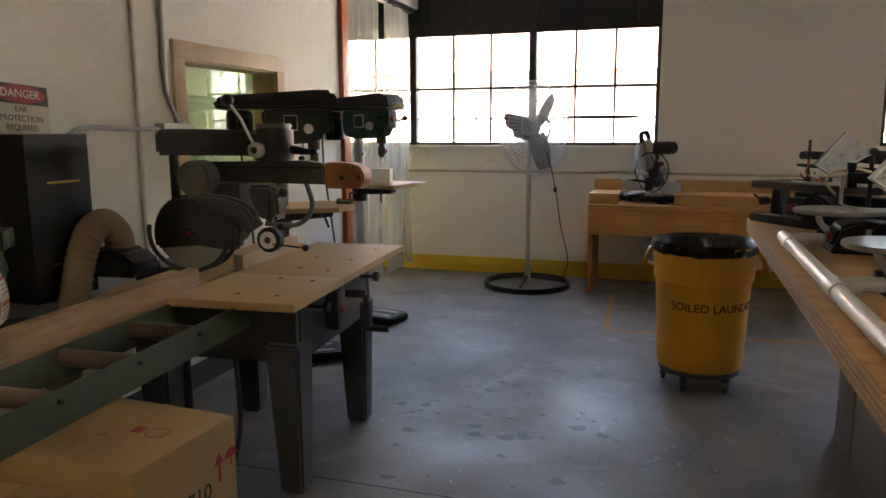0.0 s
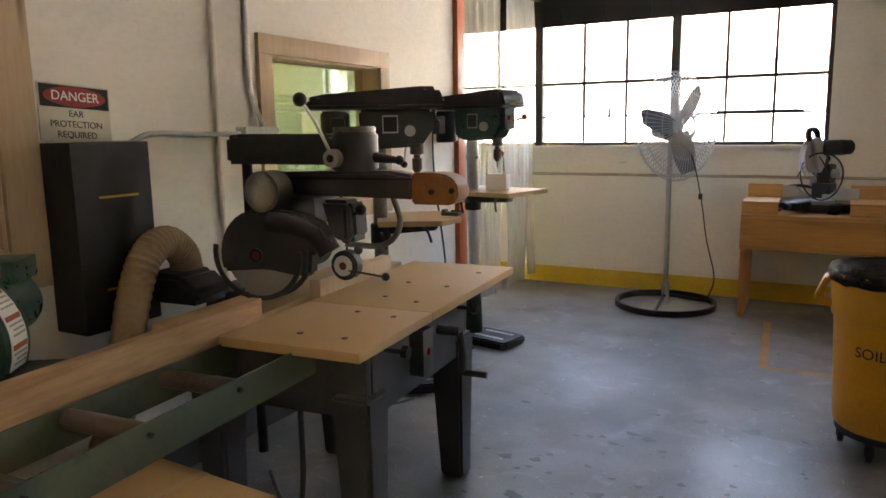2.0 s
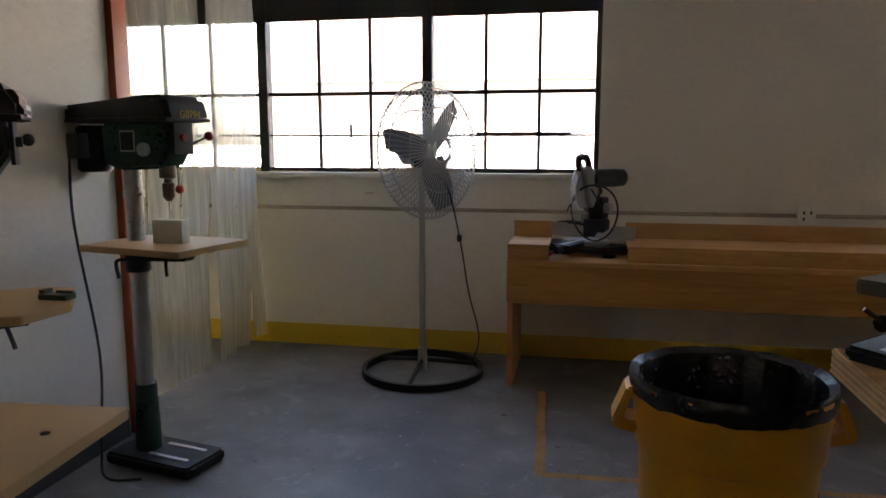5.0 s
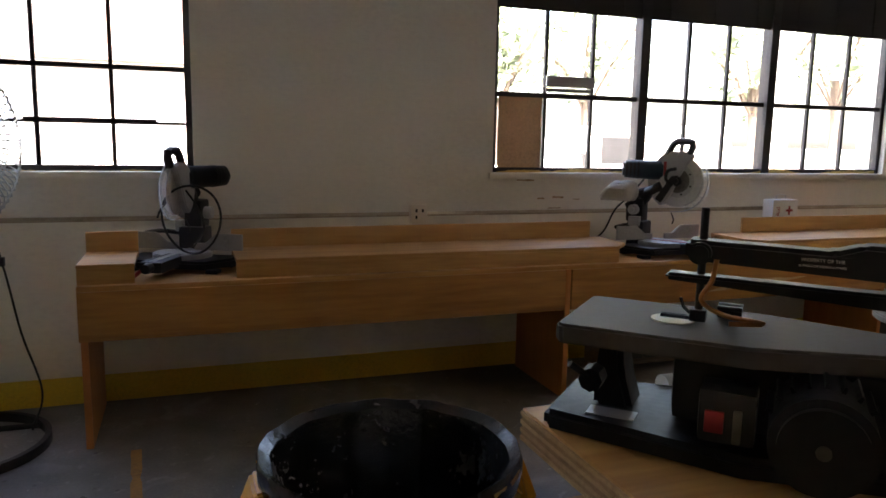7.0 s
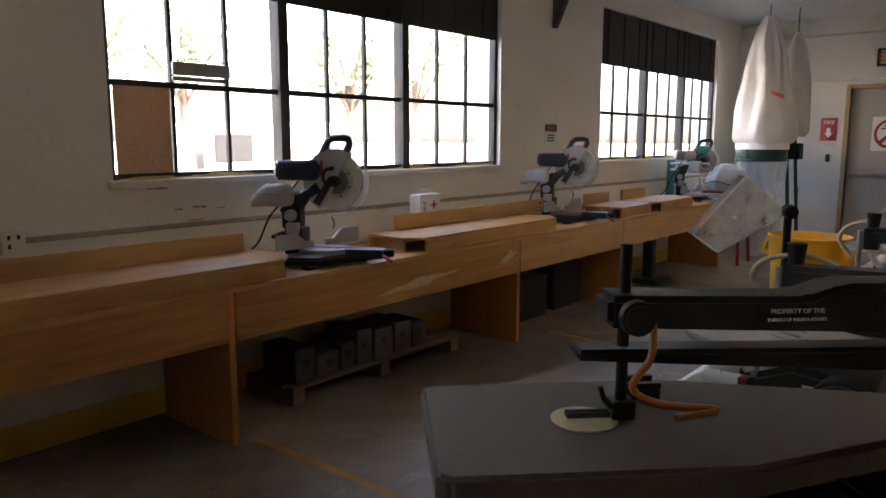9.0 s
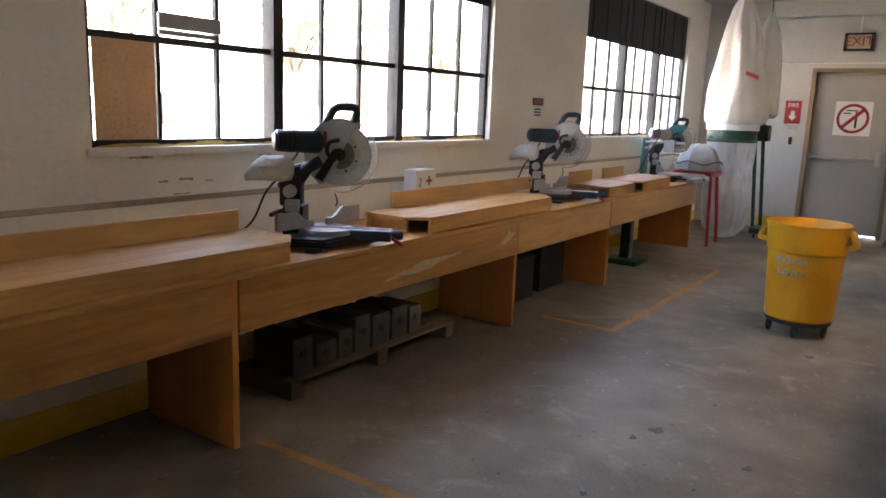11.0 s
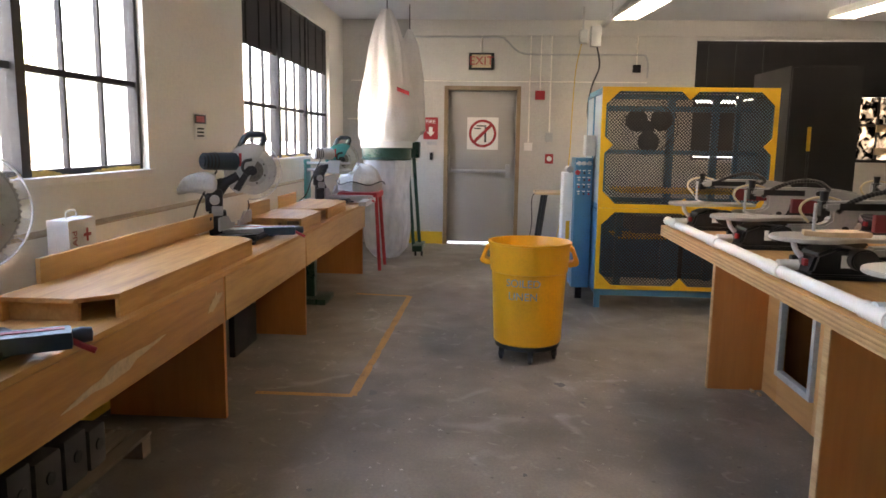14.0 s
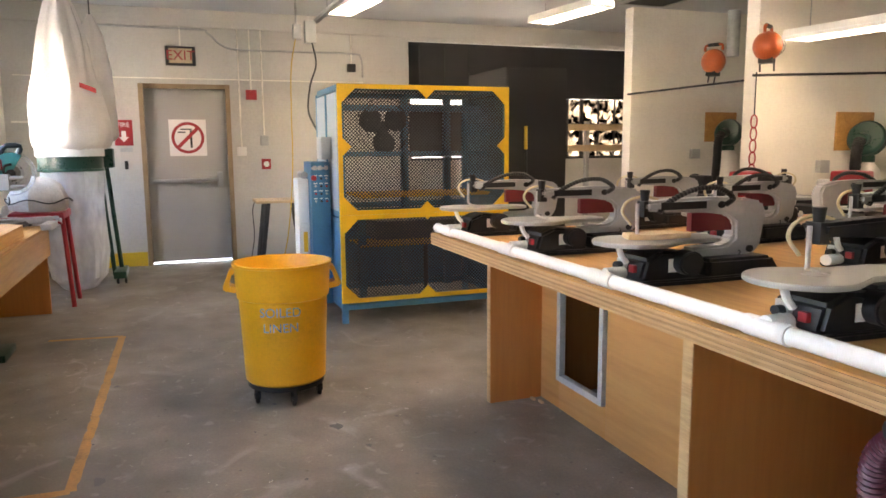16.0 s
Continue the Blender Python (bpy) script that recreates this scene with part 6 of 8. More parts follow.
# ---- scroll saws ----
def scroll_saw(label, kind):
    """Front towards +y; the arm runs back along -y."""
    t = thing("scroll_saw", label, "scroll saw", group="scroll saws on the island bench")
    dark = kind == 'dark'
    arm = M_IRON if dark else M_SAWGREY
    bm = BM()
    prism(bm, [(-0.08, 0.0), (0.08, 0.0), (0.09, -0.20), (0.085, -0.52), (-0.085, -0.52), (-0.09, -0.20)], 0.0, 0.022, 'xy', 0.006)
    part("base_plate", bm, M_BLACK, t)
    bm = BM()
    prism(bm, [(-0.245, 0.022), (-0.245, 0.088), (-0.50, 0.088), (-0.54, 0.022)], -0.085, 0.085, 'yz', 0.012)
    part("rear_foot", bm, M_BLACK, t)
    bm = BM()
    prism(bm, [(0.0, 0.022), (-0.02, 0.10), (-0.08, 0.13), (-0.20, 0.115), (-0.24, 0.022)], -0.075, 0.075, 'yz', 0.012)
    bd = part("motor_housing", bm, M_BLACK, t)
    boxpart("switch_rocker", (-0.045, -0.008, 0.05, -0.02, 0.006, 0.078), M_RED, bd, 0.003)
    boxpart("dial_plate", (0.01, -0.012, 0.04, 0.05, 0.002, 0.095), M_SILVER, bd, 0.001)
    cylpart("speed_dial", (0.03, 0.0, 0.068), (0.03, 0.022, 0.068), 0.014, M_BLACK, bd, None, 16)
    boxpart("warning_label", (-0.0775, -0.17, 0.05, -0.0755, -0.10, 0.10), M_PAPER, bd, 0)
    bm = BM()
    cyl(bm, (-0.055, -0.16, 0.085), (-0.115, -0.16, 0.085), 0.045, None, 20, 0.006)
    part("motor", bm, M_BLACK, t)
    tubepart("tilt_scale", [(0.0, 0.03, 0.145), (0.0, 0.02, 0.11), (0.0, 0.0, 0.08)], 0.010, M_WHITE, t, 8)
    # table: rounded front with a narrow tail
    bm = BM()
    pts = []
    for k in range(25):
        a = math.pi * (-0.12 + 1.24 * k / 24)
        pts.append((0.125 * math.cos(a), -0.02 + 0.125 * math.sin(a)))
    pts += [(-0.07, -0.16), (-0.065, -0.30), (-0.04, -0.33), (0.04, -0.33), (0.065, -0.30), (0.07, -0.16)]
    prism(bm, pts, 0.150, 0.166, 'xy', 0.003)
    part("table", bm, M_TABLEGREY, t)
    cylpart("blade_ring", (0, -0.06, 0.166), (0, -0.06, 0.168), 0.028, M_SILVER, t, None, 20)
    # c-shaped arm
    bm = BM()
    prism(bm, [(-0.05, 0.272), (-0.05, 0.308), (-0.28, 0.318), (-0.42, 0.312), (-0.50, 0.295), (-0.52, 0.25), (-0.50, 0.12), (-0.47, 0.085), (-0.22, 0.085), (-0.22, 0.125), (-0.36, 0.13), (-0.39, 0.155), (-0.39, 0.215), (-0.36, 0.245), (-0.28, 0.258)], -0.03, 0.03, 'yz', 0.010)
    ca = part("arm", bm, arm, t, "curved cast arm")
    if not dark:
        boxpart("name_bar", (0.0305, -0.27, 0.276, 0.033, -0.10, 0.304), M_BLACK, ca, 0)
        boxpart("name_bar", (-0.033, -0.27, 0.276, -0.0305, -0.10, 0.304), M_BLACK, ca, 0)
        boxpart("red_panel", (-0.012, -0.395, 0.185, 0.012, -0.23, 0.258), M_DKRED, ca, 0.004)
        text("2", 0.03, pose(-0.0312, -0.41, 0.095, 90, 0, -90), M_BLACK, ca, "numeral")
        for yy in (-0.33, -0.45):
            cylpart("bolt_cap", (-0.034, yy, 0.11 if yy < -0.4 else 0.288), (0.034, yy, 0.11 if yy < -0.4 else 0.288), 0.014, M_BLACK, ca, None, 14)
        tubepart("lamp_neck", [(-0.035, -0.34, 0.285), (-0.045, -0.36, 0.315), (-0.03, -0.31, 0.352), (-0.02, -0.22, 0.345), (-0.02, -0.13, 0.30), (-0.02, -0.10, 0.265)], 0.010, M_BLACK, ca, 72, 8, 0.16)
    else:
        boxpart("warning_label", (-0.0325, -0.42, 0.265, -0.0305, -0.34, 0.298), M_PAPER, ca, 0)
    bm = BM()
    box(bm, -0.02, -0.075, 0.25, 0.02, -0.045, 0.31, 0.004)
    cyl(bm, (0, -0.06, 0.31), (0, -0.06, 0.35), 0.012, 0.016, 12)
    part("tension_knob", bm, M_BLACK if not dark else M_IRON, t)
    cylpart("hold_down_post", (0.0, -0.035, 0.185), (0.0, -0.035, 0.30), 0.006, M_SILVER, t, None, 10)
    bm = BM()
    tube(bm, [(0.0, -0.035, 0.19), (0.02, -0.05, 0.178), (0.02, -0.08, 0.172)], 0.003, 6)
    tube(bm, [(0.0, -0.035, 0.19), (-0.02, -0.05, 0.178), (-0.02, -0.08, 0.172)], 0.003, 6)
    part("presser_foot", bm, M_STEEL, t)
    tubepart("blower_tube", [(0.01, -0.02, 0.22), (0.015, 0.01, 0.27), (0.015, -0.01, 0.31), (0.015, -0.07, 0.325), (0.015, -0.12, 0.312)], 0.005, M_CREAMTUBE, t, 20)
    tubepart("power_cord", [(0.06, -0.22, 0.06), (0.12, -0.26, 0.05), (0.14, -0.34, 0.012), (0.10, -0.45, 0.008)], 0.005, M_BLACK, t, 14, 6)
    cylpart("dust_port", (0.0, 0.01, 0.045), (0.0, 0.075, 0.045), 0.022, M_WHITE, t, None, 16)
    return t
s1 = scroll_saw("light grey scroll saw with rounded table and black motor", 'light')
s2 = scroll_saw("black scroll saw with pale rounded table", 'dark')
GROW = Matrix.Diagonal((1.08, 1.08, 0.9, 1))
s1.matrix_basis = pose(5.12, 4.14, SBZ + 0.001) @ GROW
for x in (4.39, 3.65):
    copy_thing(s1, pose(x, 4.12, SBZ + 0.001))
s2.matrix_basis = pose(2.92, 4.14, SBZ + 0.001) @ GROW
for x in (2.20, 1.50):
    copy_thing(s2, pose(x, 4.12, SBZ + 0.001))
for x in (5.05, 4.33, 3.60):
    copy_thing(s1, pose(x, 3.22, SBZ + 0.001, 0, 0, 6))
for x, y, r in ((2.95, 3.25, 4), (2.25, 2.2, 180), (3.0, 2.2, 180)):
    copy_thing(s2, pose(x, y, SBZ + 0.001, 0, 0, r))
for x in (5.0, 4.3, 3.62):
    copy_thing(s1, pose(x, 2.05, SBZ + 0.001, 0, 0, 180))
for y in (3.27, 2.44):
    copy_thing(s2, pose(0.80, y, SBZ + 0.001, 0, 0, 90))

# ---- white dust pipe along the bench edge ----
pv = thing("dust_pipe", "white plastic dust pipe with couplings along the bench edge", "pipe", 0, 0, SBZ)
cylpart("pipe_run", (0.90, 4.212, 0.026), (5.27, 4.212, 0.026), 0.0225, M_WHITE, pv, None, 20)
for x in (5.12, 4.39, 3.65, 2.92, 2.20, 1.50):
    cylpart("coupling", (x - 0.07, 4.212, 0.026), (x + 0.07, 4.212, 0.026), 0.0265, M_WHITE, pv, None, 20)
    cylpart("branch", (x, 4.20, 0.03), (x, 4.165, 0.04), 0.024, M_WHITE, pv, None, 16)
cylpart("pipe_cap", (5.265, 4.212, 0.026), (5.29, 4.212, 0.026), 0.0265, M_WHITE, pv, None, 20)
pw = thing("dust_pipe", "white plastic dust pipe beside the scroll saws", "pipe", 0, 0, SBZ)
cylpart("pipe_run", (0.68, 1.60, 0.026), (0.68, 3.42, 0.026), 0.0225, M_WHITE, pw, None, 20)
for y in (3.27, 2.44):
    cylpart("coupling", (0.68, y - 0.06, 0.026), (0.68, y + 0.06, 0.026), 0.0265, M_WHITE, pw, None, 20)
    cylpart("branch", (0.69, y, 0.03), (0.735, y, 0.04), 0.024, M_WHITE, pw, None, 16)

# ---- caged machine, blue and yellow ----
def perforated():
    m = bpy.data.materials.new("perforated dark sheet")
    m.use_nodes = True
    nt = m.node_tree
    b = nt.nodes["Principled BSDF"]
    b.inputs["Base Color"].default_value = (0.03, 0.032, 0.035, 1)
    b.inputs["Roughness"].default_value = 0.5
    tc = nt.nodes.new("ShaderNodeTexCoord")
    vo = nt.nodes.new("ShaderNodeTexVoronoi")
    vo.inputs["Scale"].default_value = 50
    vo.inputs["Randomness"].default_value = 0.0
    mp = nt.nodes.new("ShaderNodeMapping")
    mp.inputs["Rotation"].default_value = (radians(45), 0, 0)
    nt.links.new(tc.outputs["Object"], mp.inputs[0])
    nt.links.new(mp.outputs[0], vo.inputs["Vector"])
    lt = nt.nodes.new("ShaderNodeMath")
    lt.operation = 'GREATER_THAN'
    lt.inputs[1].default_value = 0.44
    nt.links.new(vo.outputs["Distance"], lt.inputs[0])
    nt.links.new(lt.outputs[0], b.inputs["Alpha"])
    return m
M_PERF = perforated()
mc = thing("caged_machine", "blue steel machine behind yellow-framed perforated guards", "machine", 7.25, 4.34)
# local: x back from the front, y towards the south is negative; width 1.46
W, D, H0, H1 = 1.46, 0.95, 0.12, 1.905
ZM = 0.86
for x, y in ((0.03, -0.03), (0.03, -W + 0.03), (D - 0.03, -0.03), (D - 0.03, -W + 0.03)):
    boxpart("post", (x - 0.025, y - 0.025, 0.0, x + 0.025, y + 0.025, H1 - 0.03), M_BLUE, mc, 0.003)
for z in (0.11, ZM, H1 - 0.05):
    for x in (0.03, D - 0.03):
        boxpart("rail", (x - 0.02, -W + 0.056, z, x + 0.02, -0.056, z + 0.05), M_BLUE, mc, 0.003)
    for y in (-0.03, -W + 0.03):
        boxpart("rail", (0.056, y - 0.02, z, D - 0.056, y + 0.02, z + 0.05), M_BLUE, mc, 0.003)
boxpart("side_sheet", (0.06, -0.012, ZM + 0.05, D - 0.06, -0.006, H1 - 0.06), M_BLUEGREY, mc, 0)
boxpart("side_sheet", (0.06, -0.012, 0.16, D - 0.06, -0.006, ZM - 0.01), M_BLUE, mc, 0)
boxpart("side_post", (0.44, -0.005, 0.16, 0.48, 0.004, H1 - 0.06), M_BLUE, mc, 0)
boxpart("side_sheet", (0.06, -W + 0.006, 0.16, D - 0.06, -W + 0.012, H1 - 0.06), M_BLUE, mc, 0)
boxpart("back_sheet", (D - 0.008, -W + 0.06, 0.16, D - 0.004, -0.06, ZM - 0.01), M_BLUE, mc, 0)
boxpart("roof_sheet", (0.02, -W + 0.02, H1 - 0.004, D - 0.02, -0.02, H1), M_BLUEGREY, mc, 0)
def guard(z0, z1, marks):
    bm = BM()
    t = 0.035
    for a in ((-0.012, -W, z0, 0.003, -W + t, z1), (-0.012, -t, z0, 0.003, 0.0, z1), (-0.012, -W + t, z0, 0.003, -t, z0 + t), (-0.012, -W + t, z1 - t, 0.003, -t, z1)):
        box(bm, *a)
    c = 0.11
    for y, s in ((-W + t, 1), (-t, -1)):
        for z, q in ((z0 + t, 1), (z1 - t, -1)):
            prism(bm, [(y, z), (y + s * c, z), (y, z + q * c)], -0.011, 0.002, 'yz')
    for y, z, k in marks:
        pts = [(y - 0.075, z), (y, z - 0.075), (y + 0.075, z), (y, z + 0.075)]
        pts = pts[:k] + pts[k + 1:] if k < 4 else pts
        prism(bm, pts, -0.0135, 0.001, 'yz')
    g = part("guard_frame", bm, M_YELLOWM, mc, "yellow painted guard frame", False)
    boxpart("guard_mesh", (0.004, -W + 0.02, z0 + 0.02, 0.006, -0.02, z1 - 0.02), M_PERF, g, 0, "black perforated sheet")
    return g
guard(H0 + 0.05, ZM + 0.02, [(-W / 2, H0 + 0.080, 1)])
guard(ZM + 0.022, H1, [(-W / 2, ZM + 0.04, 4), (-W / 2, H1 - 0.03, 3), (-0.03, 1.42, 2), (-W + 0.03, 1.42, 0)])
# inside
bm = BM()
cyl(bm, (0.50, -0.50, 1.58), (0.62, -0.50, 1.58), 0.06, None, 20)
fi = part("fan_motor", bm, M_BLACK, mc)
for k in range(3):
    a = 2 * math.pi * k / 3 + 0.5
    bm = BM()
    ball(bm, (0.48, -0.50 + 0.13 * math.cos(a), 1.58 + 0.13 * math.sin(a)), 0.10, (0.12, 1, 1))
    part("fan_blade", bm, M_BLACK, fi)
bm = BM()
for r in (0.10, 0.16, 0.22, 0.25):
    tube(bm, [(0.44, -0.50 + r * math.cos(2 * math.pi * k / 40), 1.58 + r * math.sin(2 * math.pi * k / 40)) for k in range(41)], 0.004, 4)
part("fan_cage", bm, M_BLACK, fi)
for y in (-0.72, -1.12):
    boxpart("inner_post", (0.56, y - 0.03, 0.16, 0.62, y + 0.03, H1 - 0.06), M_BLUE, mc, 0.003)
boxpart("inner_beam", (0.25, -W + 0.06, 1.34, 0.31, -0.06, 1.38), M_BLUE, mc, 0.003)
boxpart("inner_beam", (0.45, -W + 0.06, 1.72, 0.51, -0.06, 1.77), M_BLUE, mc, 0.003)
for i in range(6):
    boxpart("bed_bar", (0.12 + 0.10 * i, -W + 0.12, 1.005, 0.15 + 0.10 * i, -0.20, 1.03), M_YELLOWM, mc, 0.003)
for i in range(4):
    boxpart("bed_bar", (0.12 + 0.14 * i, -W + 0.12, 0.60, 0.15 + 0.14 * i, -0.20, 0.615), M_YELLOWM, mc, 0.003)
boxpart("inner_drum", (0.2, -1.1, 0.64, 0.7, -0.35, 0.80), M_ROLL, mc, 0.02)
boxpart("inner_post", (0.2, -0.26, 0.16, 0.26, -0.20, ZM), M_BLUE, mc, 0.003)
cylpart("inner_chain", (0.2, -0.78, 0.16), (0.2, -0.78, 0.58), 0.02, M_IRON, mc)
# control box on the north side
bm = BM()
box(bm, 0.28, 0.012, 0.12, 0.62, 0.17, 1.30, 0.008)
cb = part("control_box", bm, M_BLUE, mc)
random.seed(5)
for i in range(3):
    for j in range(4):
        z = 0.98 + 0.062 * j
        y = 0.045 + 0.045 * i
        cylpart("control_button", (0.28, y, z), (0.262, y, z), 0.009, (M_RED, M_BLACK, M_SILVER, M_BLACK)[(i + j * 2) % 4], cb, None, 10)
        boxpart("button_label", (0.2775, y - 0.014, z + 0.018, 0.2795, y + 0.014, z + 0.026), M_PAPER, cb, 0)
cylpart("stop_button", (0.28, 0.15, 1.17), (0.25, 0.15, 1.17), 0.022, M_RED, cb, None, 16)
for y in (0.05, 0.10, 0.14):
    cylpart("valve", (0.25, y, 1.235), (0.25, y, 1.27), 0.014, M_SILVER, cb, None, 10)
cylpart("valve_pipe", (0.265, 0.03, 1.25), (0.265, 0.165, 1.25), 0.010, M_SILVER, cb, None, 10)
boxpart("foot", (0.36, 0.06, 0.0, 0.42, 0.12, 0.121), M_IRON, mc, 0.004)
boxpart("isolator", (0.22, 0.006, 1.32, 0.42, 0.09, 1.50), M_GALV, mc, 0.006)
boxpart("white_door", (0.40, 0.172, 0.42, 0.64, 0.26, 1.16), M_WHITE, mc, 0.008, "white enamel side cover")
boxpart("cover_label", (0.397, 0.19, 0.55, 0.399, 0.225, 0.72), M_YELLOWM, mc, 0)
cylpart("air_tank", (0.42, 0.20, 1.19), (0.62, 0.20, 1.19), 0.03, M_SILVER, mc, None, 16)

# ---- tall black cabinet ----
bc = thing("tall_cabinet", "tall matt black cabinet beside the blacked-out window", "cabinet", 8.50, 1.61)
boxpart("carcass", (0.02, 0, 0.0, 1.05, 0.70, 2.22), M_SHADE, bc, 0.006)
boxpart("cabinet_door", (0.0, 0.01, 0.05, 0.018, 0.69, 2.20), M_SHADE, bc, 0.004)
stk = thing("broom", "black push pole with a yellow grip leaning on the cabinet", "broom", 8.44, 2.10)
cylpart("pole", (0, 0, 0.03), (0.045, 0, 1.38), 0.012, M_BLACK, stk)
cylpart("grip", (0.045, 0, 1.38), (0.05, 0, 1.62), 0.018, M_YELLOWM, stk)
boxpart("head", (-0.04, -0.15, 0, 0.03, 0.15, 0.05), M_BLACK, stk)

# ---- wooden rack by the east window ----
rk = thing("lumber_rack", "pale wooden rack with two cross boards", "rack", 10.7, -0.9)
for y in (0.1, 0.9):
    boxpart("upright", (0, y, 0, 0.06, y + 0.06, 1.75), M_SAWGREY, rk)
for z in (1.33, 1.62):
    boxpart("cross_board", (-0.022, -0.3, z, -0.001, 1.25, z + 0.09), M_TRIM, rk)

# ---- cloth-bag dust collector ----
dc = thing("dust_collector", "dust collector with white cloth bag above a clear bag", "dust collector", 9.55, 6.50)
def bag_mesh(prof, c, fold, seg=40, seed=0.0):
    bm = BM()
    rings = []
    for r, z in prof:
        ring = []
        for i in range(seg):
            a = 2 * math.pi * i / seg
            w = noise.noise(Vector((math.cos(a) * 2.2 + seed, math.sin(a) * 2.2, z * 1.6)))
            f = 1 + fold * w + fold * 0.55 * (1 - 2 * abs(math.sin(a * 2.5 + seed + 0.5 * z + 0.6 * w)))
            ring.append(bm.verts.new((c[0] + r * f * math.cos(a), c[1] + r * f * math.sin(a), z + 0.02 * w)))
        rings.append(ring)
    for a, b in zip(rings, rings[1:]):
        for i in range(seg):
            bm.faces.new((a[i], a[(i + 1) % seg], b[(i + 1) % seg], b[i]))
    return bm
part("filter_bag", bag_mesh([(0.29, 1.41), (0.33, 1.44), (0.35, 1.50), (0.355, 1.57), (0.345, 1.66), (0.33, 1.78), (0.31, 1.92), (0.285, 2.06), (0.26, 2.2), (0.235, 2.34), (0.205, 2.48), (0.17, 2.62), (0.12, 2.78), (0.05, 2.92)], (0, 0), 0.20, 72), M_CLOTH, dc, "white pleated cloth filter bag")
bm = BM()
lathe(bm, [(0.285, 1.20), (0.30, 1.205), (0.30, 1.225), (0.29, 1.23), (0.29, 1.30), (0.29, 1.38), (0.30, 1.385), (0.30, 1.405), (0.285, 1.41)], seg=40)
part("separator_ring", bm, M_DKGREEN, dc, "green painted steel ring")
bm = BM()
lathe(bm, [(0.303, 1.345), (0.305, 1.345), (0.305, 1.42), (0.303, 1.42)], seg=40)
part("strap", bm, M_WHITE, dc)
part("waste_bag", bag_mesh([(0.29, 1.20), (0.285, 1.1), (0.27, 0.9), (0.28, 0.6), (0.29, 0.4), (0.26, 0.16), (0.16, 0.05), (0.02, 0.02)], (0, 0), 0.10, 40, 3.0), M_CLEARBAG, dc, "crumpled clear plastic bag")
bm = BM()
prism(bm, [(-0.30, 1.93), (-0.16, 1.985), (-0.16, 2.03), (-0.30, 1.975)], -0.334, -0.326, 'yz', 0.001)
part("maker_mark", bm, M_RED, dc)
part("filter_bag", bag_mesh([(0.16, 1.5), (0.20, 1.55), (0.20, 1.8), (0.18, 2.2), (0.12, 2.55), (0.03, 2.75)], (0.40, -0.22), 0.14, 32, 7.0), M_CLOTH, dc, "second white cloth filter bag")
for a, b in (((0.30, -0.30, 0.10), (0.28, -0.20, 1.5)), ((0.46, -0.36, 0.10), (0.42, -0.26, 1.5))):
    cylpart("stand_post", a, b, 0.022, M_DKGREEN, dc)
boxpart("stand_base", (0.10, -0.42, 0.09, 0.55, -0.30, 0.16), M_DKGREEN, dc)
boxpart("blower_box", (0.26, -0.36, 1.22, 0.46, -0.16, 1.42), M_DKGREEN, dc, 0.02)
cylpart("hang_rod", (0.40, -0.22, 2.7), (0.40, -0.22, CH), 0.006, M_IRON, dc)
cylpart("hang_rod", (0, 0, 2.8), (0, 0, CH), 0.006, M_IRON, dc)
for y in (-0.40, -0.32):
    cylpart("caster_wheel", (0.33, y - 0.012, 0.04), (0.33, y + 0.012, 0.04), 0.04, M_BLACK, dc, None, 18, 0.004)
bm = BM()
tube(bm, [(0.50 + 0.05 * math.cos(2 * math.pi * k / 20), -0.30, 0.82 + 0.05 * math.sin(2 * math.pi * k / 20)) for k in range(21)], 0.012, 8)
part("handwheel", bm, M_BLACK, dc)

# covered saw on a red stand past the bench end
cs = thing("covered_saw", "saw under a grey canvas cover on a red steel stand", "saw", 9.02, 6.72)
boxpart("stand_tray", (-0.22, -0.22, 0.80, 0.28, 0.22, 0.86), M_RED, cs, 0.01)
for x, y, s in ((0.12, -0.20, 1), (0.22, 0.2, 1), (-0.2, 0.2, -1), (-0.16, -0.2, -1)):
    cylpart("leg", (x, y, 0.82), (x + 0.06 * s, y * 1.25, 0.0), 0.02, M_RED, cs)
part("canvas_cover", bag_mesh([(0.24, 0.87), (0.25, 0.92), (0.24, 1.0), (0.19, 1.10), (0.10, 1.16), (0.01, 1.17)], (0.02, 0), 0.16, 36, 11.0), M_CANVAS, cs, "crumpled grey canvas cover")
bm = BM()
tube(bm, [(0.02 + 0.27 * math.cos(2 * math.pi * k / 30), 0.27 * math.sin(2 * math.pi * k / 30), 0.96 + 0.02 * math.sin(k)) for k in range(31)], 0.006, 6)
part("tie_strap", bm, M_BLACK, cs)
ex = thing("saw_extension", "silver saw arm with black knob sticking past the bench", "saw arm", 8.42, 6.55, BT)
boxpart("extension_bar", (-0.25, -0.04, 0.0, 0.35, 0.04, 0.05), M_SILVER, ex, 0.008)
cylpart("extension_knob", (0.35, 0, 0.03), (0.43, 0, 0.03), 0.022, M_BLACK, ex, None, 14, 0.004)

